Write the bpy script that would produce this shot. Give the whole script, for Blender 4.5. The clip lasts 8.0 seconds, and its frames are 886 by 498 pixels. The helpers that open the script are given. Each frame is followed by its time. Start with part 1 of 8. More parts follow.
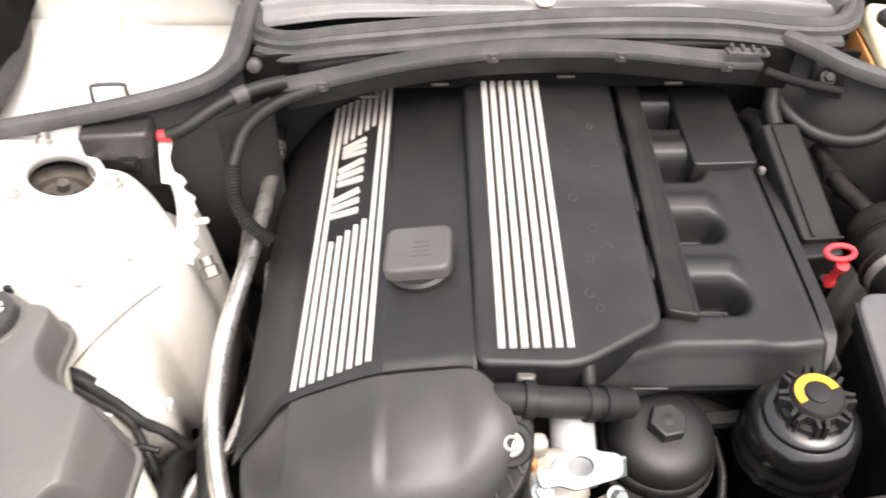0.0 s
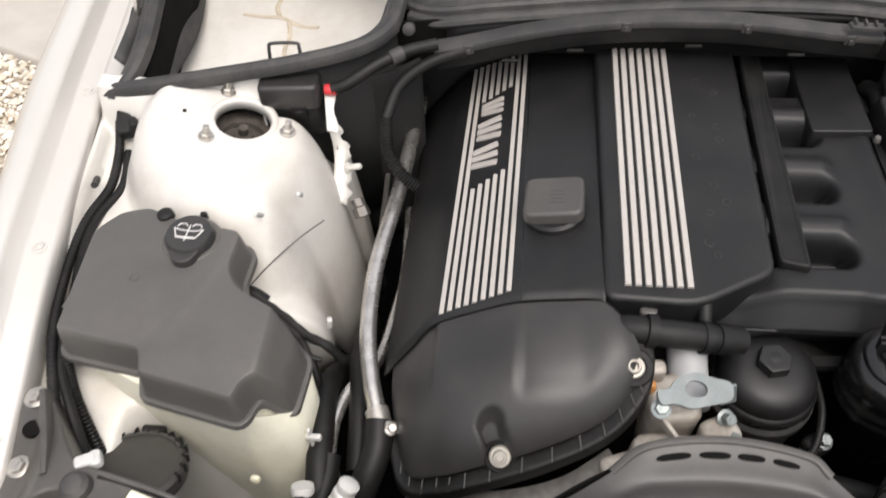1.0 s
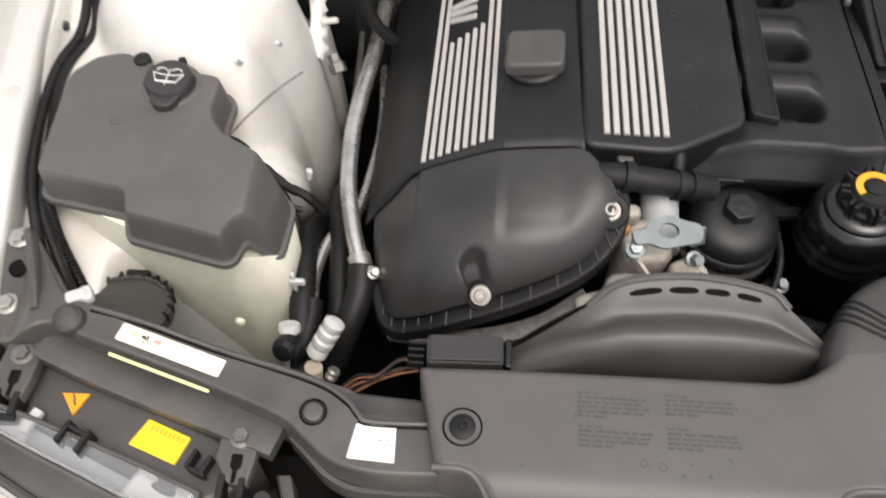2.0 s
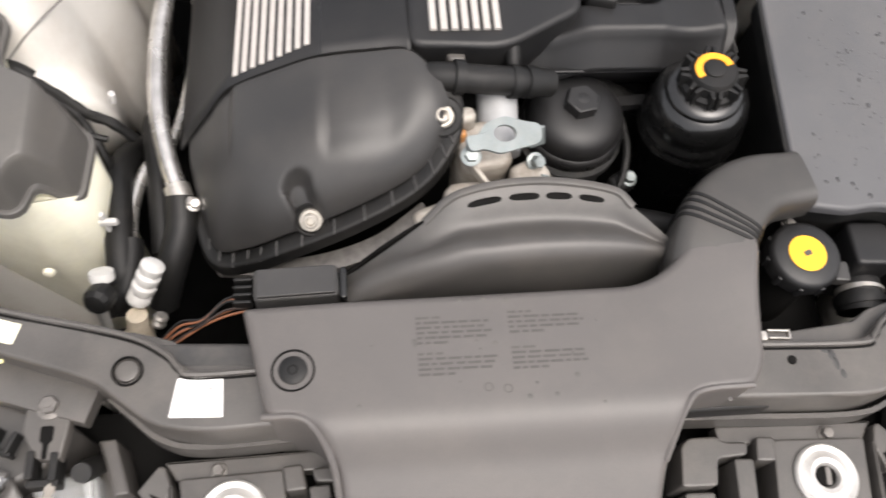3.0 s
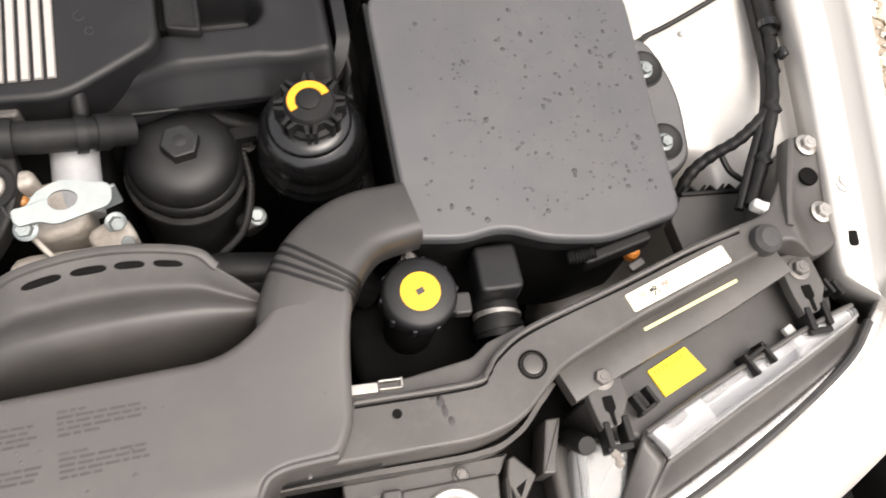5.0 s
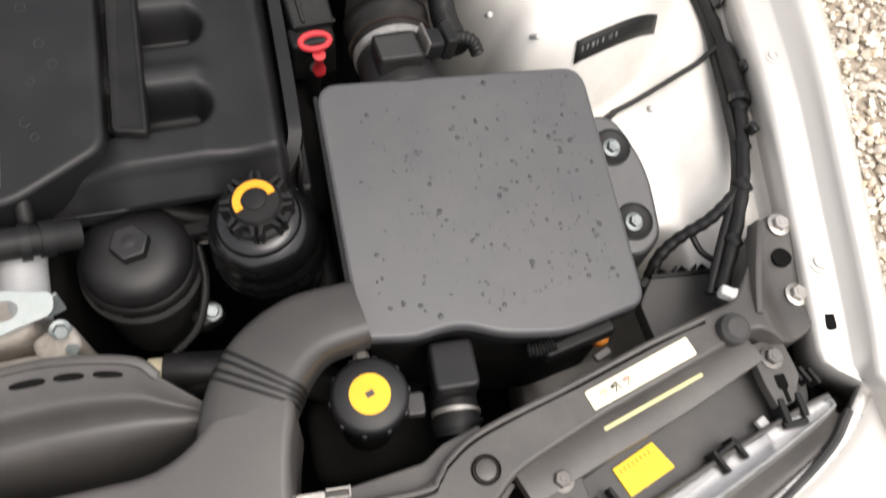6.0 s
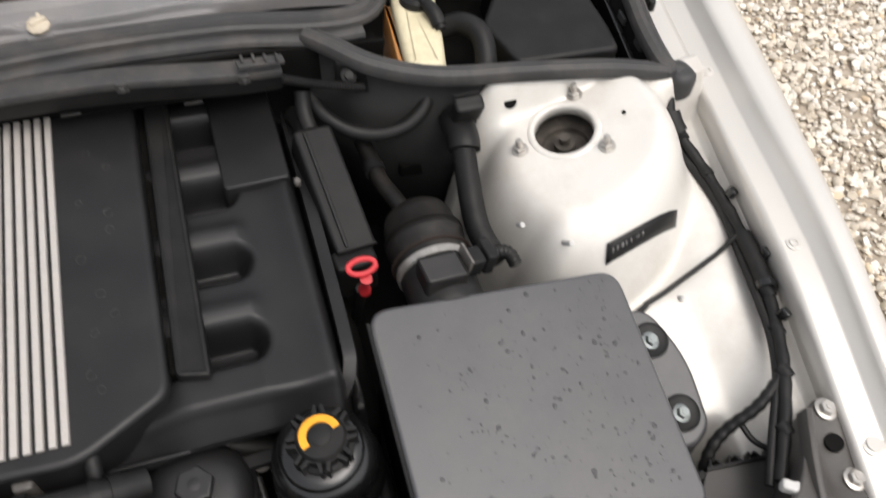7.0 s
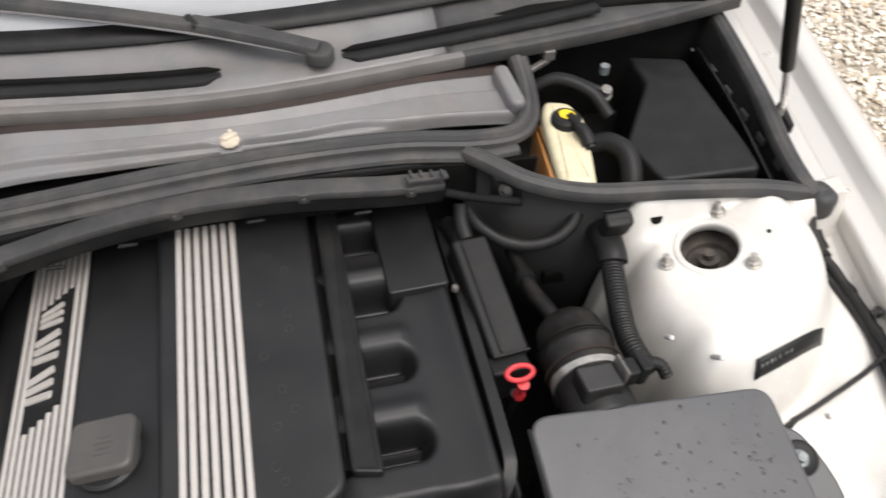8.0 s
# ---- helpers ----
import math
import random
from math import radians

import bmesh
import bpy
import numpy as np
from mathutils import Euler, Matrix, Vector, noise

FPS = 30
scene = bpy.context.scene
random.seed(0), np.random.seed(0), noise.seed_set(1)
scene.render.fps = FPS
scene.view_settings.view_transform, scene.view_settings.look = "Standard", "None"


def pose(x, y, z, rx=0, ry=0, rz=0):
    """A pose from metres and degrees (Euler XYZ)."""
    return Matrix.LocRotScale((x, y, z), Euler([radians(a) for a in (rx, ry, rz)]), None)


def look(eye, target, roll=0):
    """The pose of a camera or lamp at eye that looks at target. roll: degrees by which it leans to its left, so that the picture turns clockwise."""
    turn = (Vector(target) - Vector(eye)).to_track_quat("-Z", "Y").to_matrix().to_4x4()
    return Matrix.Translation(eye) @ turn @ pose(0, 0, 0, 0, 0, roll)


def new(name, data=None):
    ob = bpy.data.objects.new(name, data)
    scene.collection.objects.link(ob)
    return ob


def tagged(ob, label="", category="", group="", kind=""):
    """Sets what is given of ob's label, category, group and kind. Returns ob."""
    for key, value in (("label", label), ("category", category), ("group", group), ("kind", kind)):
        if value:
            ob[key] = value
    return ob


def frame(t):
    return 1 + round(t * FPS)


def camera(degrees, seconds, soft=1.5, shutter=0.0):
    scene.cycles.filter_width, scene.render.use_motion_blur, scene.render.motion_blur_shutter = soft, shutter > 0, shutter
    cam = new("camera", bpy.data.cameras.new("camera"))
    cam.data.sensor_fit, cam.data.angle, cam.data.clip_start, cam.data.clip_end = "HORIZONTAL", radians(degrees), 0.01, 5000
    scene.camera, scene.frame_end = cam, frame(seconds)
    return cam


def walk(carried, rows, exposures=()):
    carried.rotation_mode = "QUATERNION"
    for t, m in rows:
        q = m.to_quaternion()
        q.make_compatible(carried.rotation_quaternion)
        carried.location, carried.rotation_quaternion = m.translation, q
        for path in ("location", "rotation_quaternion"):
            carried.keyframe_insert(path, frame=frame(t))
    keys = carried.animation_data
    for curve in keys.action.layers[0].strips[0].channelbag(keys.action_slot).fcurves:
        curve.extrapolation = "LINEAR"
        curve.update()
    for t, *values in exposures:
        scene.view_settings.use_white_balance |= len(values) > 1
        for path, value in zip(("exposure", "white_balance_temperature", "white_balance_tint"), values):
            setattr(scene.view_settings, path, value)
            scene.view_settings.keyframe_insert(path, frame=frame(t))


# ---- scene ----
cam = camera(56.6, 8.0, soft=1.6, shutter=0.4)
PATH = [
    (0, (-0.123, -0.119, 1.412), (-0.114, 1.244, -0.051), -0.4),
    (0.5, (-0.142, -0.153, 1.451), (-0.298, 1.186, -0.027), -3.6),
    (1, (-0.172, -0.21, 1.476), (-0.37, 1.085, -0.036), -4.4),
    (1.5, (-0.198, -0.258, 1.472), (-0.36, 0.967, -0.101), -2.8),
    (1.7, (-0.203, -0.27, 1.471), (-0.333, 0.911, -0.138), -1.6),
    (2.8, (-0.166, -0.224, 1.423), (-0.014, 0.689, -0.349), 7.6),
    (3, (-0.143, -0.212, 1.419), (0.053, 0.672, -0.365), 9.0),
    (3.5, (-0.07, -0.184, 1.413), (0.233, 0.636, -0.387), 12.4),
    (4, (0.002, -0.165, 1.42), (0.373, 0.607, -0.387), 15.5),
    (4.5, (0.06, -0.156, 1.417), (0.493, 0.593, -0.386), 19.1),
    (4.7, (0.087, -0.151, 1.42), (0.526, 0.582, -0.388), 19.7),
    (5.8, (0.209, -0.108, 1.441), (0.563, 0.659, -0.372), 12.9),
    (6, (0.21, -0.098, 1.443), (0.572, 0.717, -0.348), 11.9),
    (6.5, (0.206, -0.067, 1.461), (0.608, 0.897, -0.245), 9.2),
    (7, (0.164, -0.031, 1.495), (0.613, 1.053, -0.125), 6.3),
    (7.5, (0.117, -0.015, 1.526), (0.572, 1.199, 0.002), 4.5),
    (8, (0.073, -0.02, 1.541), (0.391, 1.273, 0.049), 1.5),
]
LOOK = [(0.0, 2.08, 6900, 14), (0.5, 1.71, 6750, 13), (1.0, 0.85, 6700, 12), (1.5, 0.78, 6700, 12), (3.0, 1.33, 6780, 13), (3.5, 1.47, 6840, 14), (4.5, 1.36, 7000, 14), (6.0, 0.94, 6750, 12), (6.5, 0.58, 6700, 12), (7.0, 0.68, 6650, 11), (7.5, 0.7, 6600, 11), (8.0, 0.88, 6600, 11)]
walk(cam, [(t, look(eye, target, roll)) for t, eye, target, roll in PATH], LOOK)
SKY, SUN, SUN_UP, SUN_ROUND, SUN_WIDE = 0.15, 0.75, 68.0, 150.0, 50.0

# ---- world, sun and exposure ----
world = bpy.data.worlds.new("sky_world")
scene.world = world
world.use_nodes = True
wn, wl = world.node_tree.nodes, world.node_tree.links
wn.clear()
sky = wn.new("ShaderNodeTexSky")
sky.sky_type = "NISHITA"
sky.sun_disc = False
sky.sun_elevation = radians(SUN_UP)
sky.sun_rotation = radians(SUN_ROUND)
sky.dust_density, sky.ozone_density = 4.0, 1.0
hsv = wn.new("ShaderNodeHueSaturation")
hsv.inputs["Saturation"].default_value = 0.25
bg = wn.new("ShaderNodeBackground")
bg.inputs["Strength"].default_value = SKY
wo = wn.new("ShaderNodeOutputWorld")
wl.new(sky.outputs[0], hsv.inputs["Color"])
wl.new(hsv.outputs[0], bg.inputs["Color"])
wl.new(bg.outputs[0], wo.inputs["Surface"])
sun_data = bpy.data.lights.new("sun", "SUN")
sun_data.energy, sun_data.angle, sun_data.color = SUN, radians(SUN_WIDE), (1.0, 0.96, 0.9)
sun = new("sun", sun_data)
sa, se = radians(SUN_ROUND), radians(SUN_UP)
sun_dir = Vector((math.sin(sa) * math.cos(se), math.cos(sa) * math.cos(se), math.sin(se)))
sun.matrix_world = look(sun_dir * 20, (0, 0, 0))


# ---- materials ----
def mat(name, col, rough=0.5, metal=0.0, var=0.15, scale=12.0, grain=900.0, bump=0.15, spec=0.5, coat=0.0, dirt=None, dirt_amount=0.0, dirt_scale=25.0, streak=None):
    """A surface with colour mottling at two scales, fine relief and optional patches of dirt."""
    m = bpy.data.materials.new(name)
    m.use_nodes = True
    n, l = m.node_tree.nodes, m.node_tree.links
    b = n["Principled BSDF"]
    b.inputs["Metallic"].default_value = metal
    b.inputs["Specular IOR Level"].default_value = spec
    b.inputs["Coat Weight"].default_value = coat
    b.inputs["Coat Roughness"].default_value = 0.12
    tc = n.new("ShaderNodeTexCoord")
    src = tc.outputs["Object"]
    if streak:
        mp = n.new("ShaderNodeMapping")
        mp.inputs["Scale"].default_value = streak
        l.new(src, mp.inputs["Vector"])
        src = mp.outputs[0]
    big, fine = n.new("ShaderNodeTexNoise"), n.new("ShaderNodeTexNoise")
    big.inputs["Scale"].default_value, big.inputs["Detail"].default_value = scale, 5
    fine.inputs["Scale"].default_value, fine.inputs["Detail"].default_value = grain, 3
    l.new(src, big.inputs["Vector"])
    l.new(src, fine.inputs["Vector"])
    add = n.new("ShaderNodeMath")
    add.operation = "MULTIPLY_ADD"
    add.inputs[1].default_value = 0.35
    l.new(fine.outputs["Fac"], add.inputs[0])
    half = n.new("ShaderNodeMath")
    half.operation = "MULTIPLY"
    half.inputs[1].default_value = 0.75
    l.new(big.outputs["Fac"], half.inputs[0])
    l.new(half.outputs[0], add.inputs[2])
    ramp = n.new("ShaderNodeValToRGB")
    ramp.color_ramp.elements[0].position, ramp.color_ramp.elements[1].position = 0.33, 0.75
    ramp.color_ramp.elements[0].color = (*[max(0, c * (1 - var)) for c in col], 1)
    ramp.color_ramp.elements[1].color = (*[min(1, c * (1 + var)) for c in col], 1)
    l.new(add.outputs[0], ramp.inputs["Fac"])
    out = ramp.outputs["Color"]
    rr = n.new("ShaderNodeMapRange")
    rr.inputs["To Min"].default_value, rr.inputs["To Max"].default_value = max(0.02, rough - 0.12), min(1, rough + 0.12)
    l.new(big.outputs["Fac"], rr.inputs["Value"])
    if dirt:
        dn = n.new("ShaderNodeTexNoise")
        dn.inputs["Scale"].default_value, dn.inputs["Detail"].default_value = dirt_scale, 8
        dn.inputs["Roughness"].default_value = 0.7
        l.new(tc.outputs["Object"], dn.inputs["Vector"])
        dr = n.new("ShaderNodeValToRGB")
        dr.color_ramp.elements[0].position, dr.color_ramp.elements[1].position = 0.45, 0.72
        dr.color_ramp.elements[1].color = (dirt_amount, dirt_amount, dirt_amount, 1)
        l.new(dn.outputs["Fac"], dr.inputs["Fac"])
        mx = n.new("ShaderNodeMix")
        mx.data_type = "RGBA"
        l.new(dr.outputs["Color"], mx.inputs["Factor"])
        l.new(out, mx.inputs["A"])
        mx.inputs["B"].default_value = (*dirt, 1)
        out = mx.outputs["Result"]
    l.new(out, b.inputs["Base Color"])
    l.new(rr.outputs[0], b.inputs["Roughness"])
    bp = n.new("ShaderNodeBump")
    bp.inputs["Strength"].default_value, bp.inputs["Distance"].default_value = bump, 0.0006
    l.new(fine.outputs["Fac"], bp.inputs["Height"])
    l.new(bp.outputs[0], b.inputs["Normal"])
    return m


DUST = (0.22, 0.19, 0.16)
M_COVER = mat("cover_plastic", (0.009, 0.009, 0.0095), 0.45, var=0.25, scale=9, bump=0.25, spec=0.4, dirt=DUST, dirt_amount=0.025, dirt_scale=18)
M_FRONTCOV = mat("textured_plastic", (0.025, 0.0242, 0.0236), 0.40, var=0.2, scale=8, bump=0.3, dirt=DUST, dirt_amount=0.06, dirt_scale=14)
M_PANEL = mat("grey_black_plastic", (0.060, 0.056, 0.052), 0.38, var=0.28, scale=14, bump=0.25, dirt=DUST, dirt_amount=0.16, dirt_scale=16)
M_FAN = mat("fan_shroud_plastic", (0.052, 0.049, 0.046), 0.42, var=0.16, scale=10, bump=0.25, dirt=DUST, dirt_amount=0.12, dirt_scale=16)
M_SNORKEL = mat("duct_plastic", (0.075, 0.069, 0.066), 0.45, var=0.10, scale=6, bump=0.2, dirt=DUST, dirt_amount=0.10, dirt_scale=10)
M_NECK = mat("neck_plastic", (0.037, 0.035, 0.033), 0.42, var=0.12, scale=7, bump=0.2, dirt=DUST, dirt_amount=0.08, dirt_scale=12)
M_SHROUD = mat("shroud_plastic", (0.080, 0.076, 0.071), 0.42, var=0.16, scale=9, bump=0.25, dirt=DUST, dirt_amount=0.14, dirt_scale=12)
M_SEALER = mat("old_sealer", (0.46, 0.40, 0.31), 0.6, var=0.25, scale=60, bump=0.3)
M_LID = mat("lid_plastic", (0.0645, 0.0645, 0.0675), 0.34, var=0.12, scale=7, bump=0.25, dirt=DUST, dirt_amount=0.10, dirt_scale=9)
M_BLACK = mat("black_plastic", (0.008, 0.008, 0.008), 0.5, var=0.25, scale=20, bump=0.2, spec=0.28, dirt=DUST, dirt_amount=0.04, dirt_scale=30)
M_GLOSS = mat("gloss_black_plastic", (0.005, 0.005, 0.005), 0.26, var=0.2, scale=20, bump=0.04, spec=0.55, coat=0.25)
M_RUBBER = mat("rubber", (0.029, 0.029, 0.029), 0.6, var=0.25, scale=15, bump=0.25, dirt=DUST, dirt_amount=0.18, dirt_scale=22)
M_COWL = mat("cowl_plastic", (0.135, 0.132, 0.133), 0.42, var=0.28, scale=10, bump=0.2, dirt=(0.3, 0.25, 0.2), dirt_amount=0.25, dirt_scale=13)
M_LIP = mat("weathered_lip", (0.12, 0.115, 0.11), 0.5, var=0.3, scale=14, dirt=(0.13, 0.09, 0.065), dirt_amount=0.25, dirt_scale=20)
# near-black for grime, and for deep shade painted into holes, slots and gaps
M_DARK = mat("grime_and_deep_shade", (0.007, 0.0068, 0.0065), 0.8, var=0.5, scale=25, bump=0.5, spec=0.06)
M_PAINT = mat("silver_paint", (0.63, 0.61, 0.57), 0.44, 0.12, var=0.07, scale=7, grain=1800, bump=0.04, coat=0.2, dirt=(0.36, 0.29, 0.22), dirt_amount=0.36, dirt_scale=9)
M_FENDER = mat("fender_paint", (0.57, 0.55, 0.515), 0.34, 0.2, var=0.05, scale=5, grain=1800, bump=0.04, coat=0.5, dirt=(0.5, 0.46, 0.41), dirt_amount=0.12, dirt_scale=5)
M_STRIPE = mat("silver_stripe", (0.47, 0.44, 0.41), 0.4, 0.25, var=0.12, scale=60, bump=0.1, dirt=(0.25, 0.22, 0.19), dirt_amount=0.35, dirt_scale=60)
M_CAST = mat("cast_aluminium", (0.36, 0.33, 0.29), 0.52, 0.25, var=0.22, scale=40, bump=0.6, dirt=(0.14, 0.10, 0.07), dirt_amount=0.6, dirt_scale=45)
M_PIPE = mat("brushed_pipe", (0.60, 0.58, 0.55), 0.27, 0.88, var=0.18, scale=30, grain=700, bump=0.25, dirt=(0.2, 0.18, 0.16), dirt_amount=0.45, dirt_scale=35)
M_ZINC = mat("zinc", (0.21, 0.235, 0.235), 0.42, 0.6, var=0.15, scale=60, bump=0.2, dirt=(0.3, 0.29, 0.26), dirt_amount=0.3, dirt_scale=90)
M_PLATED = mat("pale_zinc", (0.50, 0.49, 0.47), 0.42, 0.4, var=0.12, scale=60, bump=0.2, dirt=(0.3, 0.27, 0.22), dirt_amount=0.4, dirt_scale=90)
M_BOLT = mat("bolt_steel", (0.46, 0.44, 0.41), 0.36, 0.75, var=0.2, scale=120, bump=0.2, dirt=(0.2, 0.16, 0.12), dirt_amount=0.4, dirt_scale=150)
M_DULL = mat("dull_bolt", (0.16, 0.15, 0.14), 0.5, 0.6, var=0.3, scale=120, bump=0.3)
M_CREAM = mat("cream_tank", (0.80, 0.78, 0.64), 0.4, var=0.08, scale=8, bump=0.08, dirt=(0.3, 0.25, 0.15), dirt_amount=0.25, dirt_scale=12)
M_CREAM.node_tree.nodes["Principled BSDF"].inputs["Subsurface Weight"].default_value = 0.25
M_CREAM.node_tree.nodes["Principled BSDF"].inputs["Subsurface Radius"].default_value = (0.01, 0.009, 0.006)
M_RESERVOIR = mat("yellowed_reservoir", (0.60, 0.54, 0.37), 0.4, var=0.12, scale=20, bump=0.08, dirt=(0.25, 0.18, 0.09), dirt_amount=0.35, dirt_scale=40)
M_FLUID = mat("amber_tank", (0.45, 0.20, 0.06), 0.35, var=0.2, scale=20, bump=0.05)
M_WHITE = mat("white_plastic", (0.5, 0.495, 0.48), 0.4, var=0.06, scale=40, bump=0.1, dirt=(0.35, 0.32, 0.28), dirt_amount=0.3, dirt_scale=60)
M_SENSOR = mat("grey_white_plastic", (0.34, 0.345, 0.35), 0.45, var=0.08, scale=40, bump=0.1, dirt=(0.2, 0.18, 0.15), dirt_amount=0.3, dirt_scale=50)
M_LABEL = mat("white_label", (0.80, 0.79, 0.76), 0.45, var=0.03, scale=50, bump=0.03)
M_CREAMLABEL = mat("pale_yellow_label", (0.80, 0.76, 0.56), 0.45, var=0.04, scale=50, bump=0.03)
M_STRIPLABEL = mat("faded_strip", (0.70, 0.64, 0.30), 0.45, var=0.08, scale=50, bump=0.03)
M_YELLOW = mat("yellow_label", (0.85, 0.57, 0.015), 0.45, var=0.06, scale=50, bump=0.05)
M_DISC = mat("amber_yellow_print", (0.85, 0.44, 0.012), 0.45, var=0.08, scale=60, bump=0.05)
M_YELLOWCAP = mat("yellow_print", (0.80, 0.33, 0.015), 0.45, var=0.1, scale=80, bump=0.05)
M_ORANGE = mat("orange_print", (0.75, 0.27, 0.05), 0.45, var=0.1, scale=80, bump=0.05)
M_FADEDRED = mat("faded_red_print", (0.62, 0.26, 0.22), 0.45, var=0.1, scale=80, bump=0.05)
M_RED = mat("red_plastic", (0.50, 0.028, 0.035), 0.4, var=0.12, scale=60, bump=0.1)
M_PRINT = mat("grey_print", (0.048, 0.044, 0.041), 0.55, var=0.2, scale=200, bump=0.1)
M_FADEDPRINT = mat("half_gone_print", (0.055, 0.051, 0.047), 0.55, var=0.2, scale=200, bump=0.1)
M_INK = mat("dark_ink", (0.05, 0.045, 0.04), 0.5, var=0.2, scale=200, bump=0.1)
M_PALEPRINT = mat("pale_print", (0.55, 0.54, 0.52), 0.5, var=0.1, scale=200, bump=0.1)
M_FADED = mat("faded_print", (0.16, 0.155, 0.15), 0.5, var=0.2, scale=200, bump=0.1)
M_COLLAR = mat("dull_plated_steel", (0.34, 0.32, 0.285), 0.42, 0.55, var=0.2, scale=120, bump=0.2, dirt=(0.16, 0.13, 0.1), dirt_amount=0.5, dirt_scale=120)
M_MOUNT = mat("dusty_strut_mount", (0.045, 0.038, 0.031), 0.7, var=0.35, scale=40, bump=0.4, dirt=DUST, dirt_amount=0.3, dirt_scale=40)
M_BROWN = mat("brown_rubber", (0.0065, 0.0058, 0.0052), 0.5, var=0.25, scale=25, bump=0.2, spec=0.3, dirt=DUST, dirt_amount=0.08, dirt_scale=30)
M_GREYWALL = mat("sound_insulation", (0.012, 0.0118, 0.0115), 0.85, var=0.35, scale=30, grain=300, bump=0.7)
M_CONCRETE = mat("paving", (0.42, 0.39, 0.35), 0.85, var=0.12, scale=6, grain=250, bump=0.6, dirt=(0.25, 0.22, 0.18), dirt_amount=0.3, dirt_scale=4)
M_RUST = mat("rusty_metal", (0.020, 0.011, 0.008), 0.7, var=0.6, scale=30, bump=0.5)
M_COPPER = mat("orange_wire", (0.17, 0.065, 0.03), 0.5, var=0.2, scale=100, bump=0.1)
M_DIRT = mat("gravel_bed", (0.34, 0.29, 0.23), 0.9, var=0.35, scale=60, grain=300, bump=1.0)


def stone_material():
    m = mat("gravel_stone", (0.5, 0.46, 0.40), 0.7, var=0.2, scale=60, grain=500, bump=0.5)
    n, l = m.node_tree.nodes, m.node_tree.links
    geo = n.new("ShaderNodeNewGeometry")
    ramp = n.new("ShaderNodeValToRGB")
    e = ramp.color_ramp.elements
    e[0].position, e[0].color = 0.0, (0.42, 0.37, 0.29, 1)
    e[1].position, e[1].color = 1.0, (0.80, 0.78, 0.73, 1)
    for p, c in ((0.18, (0.56, 0.51, 0.43, 1)), (0.45, (0.68, 0.63, 0.55, 1)), (0.7, (0.74, 0.70, 0.63, 1)), (0.8, (0.60, 0.47, 0.32, 1)), (0.86, (0.66, 0.64, 0.6, 1))):
        k = e.new(p)
        k.color = c
    l.new(geo.outputs["Random Per Island"], ramp.inputs["Fac"])
    old = n["Principled BSDF"].inputs["Base Color"].links[0].from_socket
    mx = n.new("ShaderNodeMix")
    mx.data_type, mx.blend_type = "RGBA", "MULTIPLY"
    mx.inputs["Factor"].default_value = 0.45
    br = n.new("ShaderNodeBrightContrast")
    br.inputs["Bright"].default_value = 0.42
    l.new(old, br.inputs["Color"])
    l.new(ramp.outputs["Color"], mx.inputs["A"])
    l.new(br.outputs["Color"], mx.inputs["B"])
    l.new(mx.outputs["Result"], n["Principled BSDF"].inputs["Base Color"])
    return m


M_STONE = stone_material()


def clear_material(name, tint, rough, alpha_mix):
    """Clear moulded plastic or glass: mostly transmission, with gloss."""
    m = bpy.data.materials.new(name)
    m.use_nodes = True
    b = m.node_tree.nodes["Principled BSDF"]
    b.inputs["Base Color"].default_value = (*tint, 1)
    b.inputs["Roughness"].default_value = rough
    b.inputs["Transmission Weight"].default_value = alpha_mix
    b.inputs["IOR"].default_value = 1.45
    return m


M_HAZE = clear_material("hazy_lens", (0.62, 0.63, 0.62), 0.14, 0.7)
M_LENS = clear_material("clear_lens", (0.93, 0.94, 0.95), 0.06, 0.93)
# grey tint paints the pale sky reflection into the windscreen
M_GLASS = clear_material("windscreen_sky_tint", (0.52, 0.53, 0.54), 0.04, 0.35)
M_DROP = clear_material("water_drop", (0.036, 0.036, 0.038), 0.3, 0.15)


# ---- mesh helpers ----
def thing(name, at, label, category, group="", kind=""):
    e = new(name)
    e.location = at
    e.empty_display_size = 0.02
    return tagged(e, label, category, group, kind)


def part(name, vf, material, parent=None, label="", smooth=35, kind="", thick=0.0, category=""):
    """One mesh object from (verts, faces), given in world metres, under a thing or under a part."""
    v, f = vf
    bm = bmesh.new()
    bv = [bm.verts.new(p) for p in v]
    for q in f:
        try:
            bm.faces.new([bv[i] for i in q])
        except ValueError:
            pass
    bmesh.ops.recalc_face_normals(bm, faces=bm.faces)
    big = [q for q in bm.faces if len(q.verts) > 4]
    if big:
        bmesh.ops.triangulate(bm, faces=big)
    me = bpy.data.meshes.new(name)
    bm.to_mesh(me)
    bm.free()
    me.materials.append(material)
    if smooth:
        me.shade_smooth()
        me.set_sharp_from_angle(angle=radians(smooth))
    ob = new(name, me)
    if parent:
        ob.parent = parent
        if parent.type == "EMPTY":
            ob.matrix_parent_inverse = Matrix.Translation(-Vector(parent.location))
    if thick:
        md = ob.modifiers.new("thickness", "SOLIDIFY")
        md.thickness, md.offset = thick, 0
    return tagged(ob, label, category, "", kind)


def settle(t, dx, dy, dz):
    """Seats a whole thing with its parts."""
    t.location = Vector(t.location) + Vector((dx, dy, dz))


def join(*sets):
    v, f = [], []
    for a, b in sets:
        k = len(v)
        v += list(a)
        f += [[i + k for i in q] for q in b]
    return v, f


def moved(vf, m):
    return [tuple(m @ Vector(p)) for p in vf[0]], vf[1]


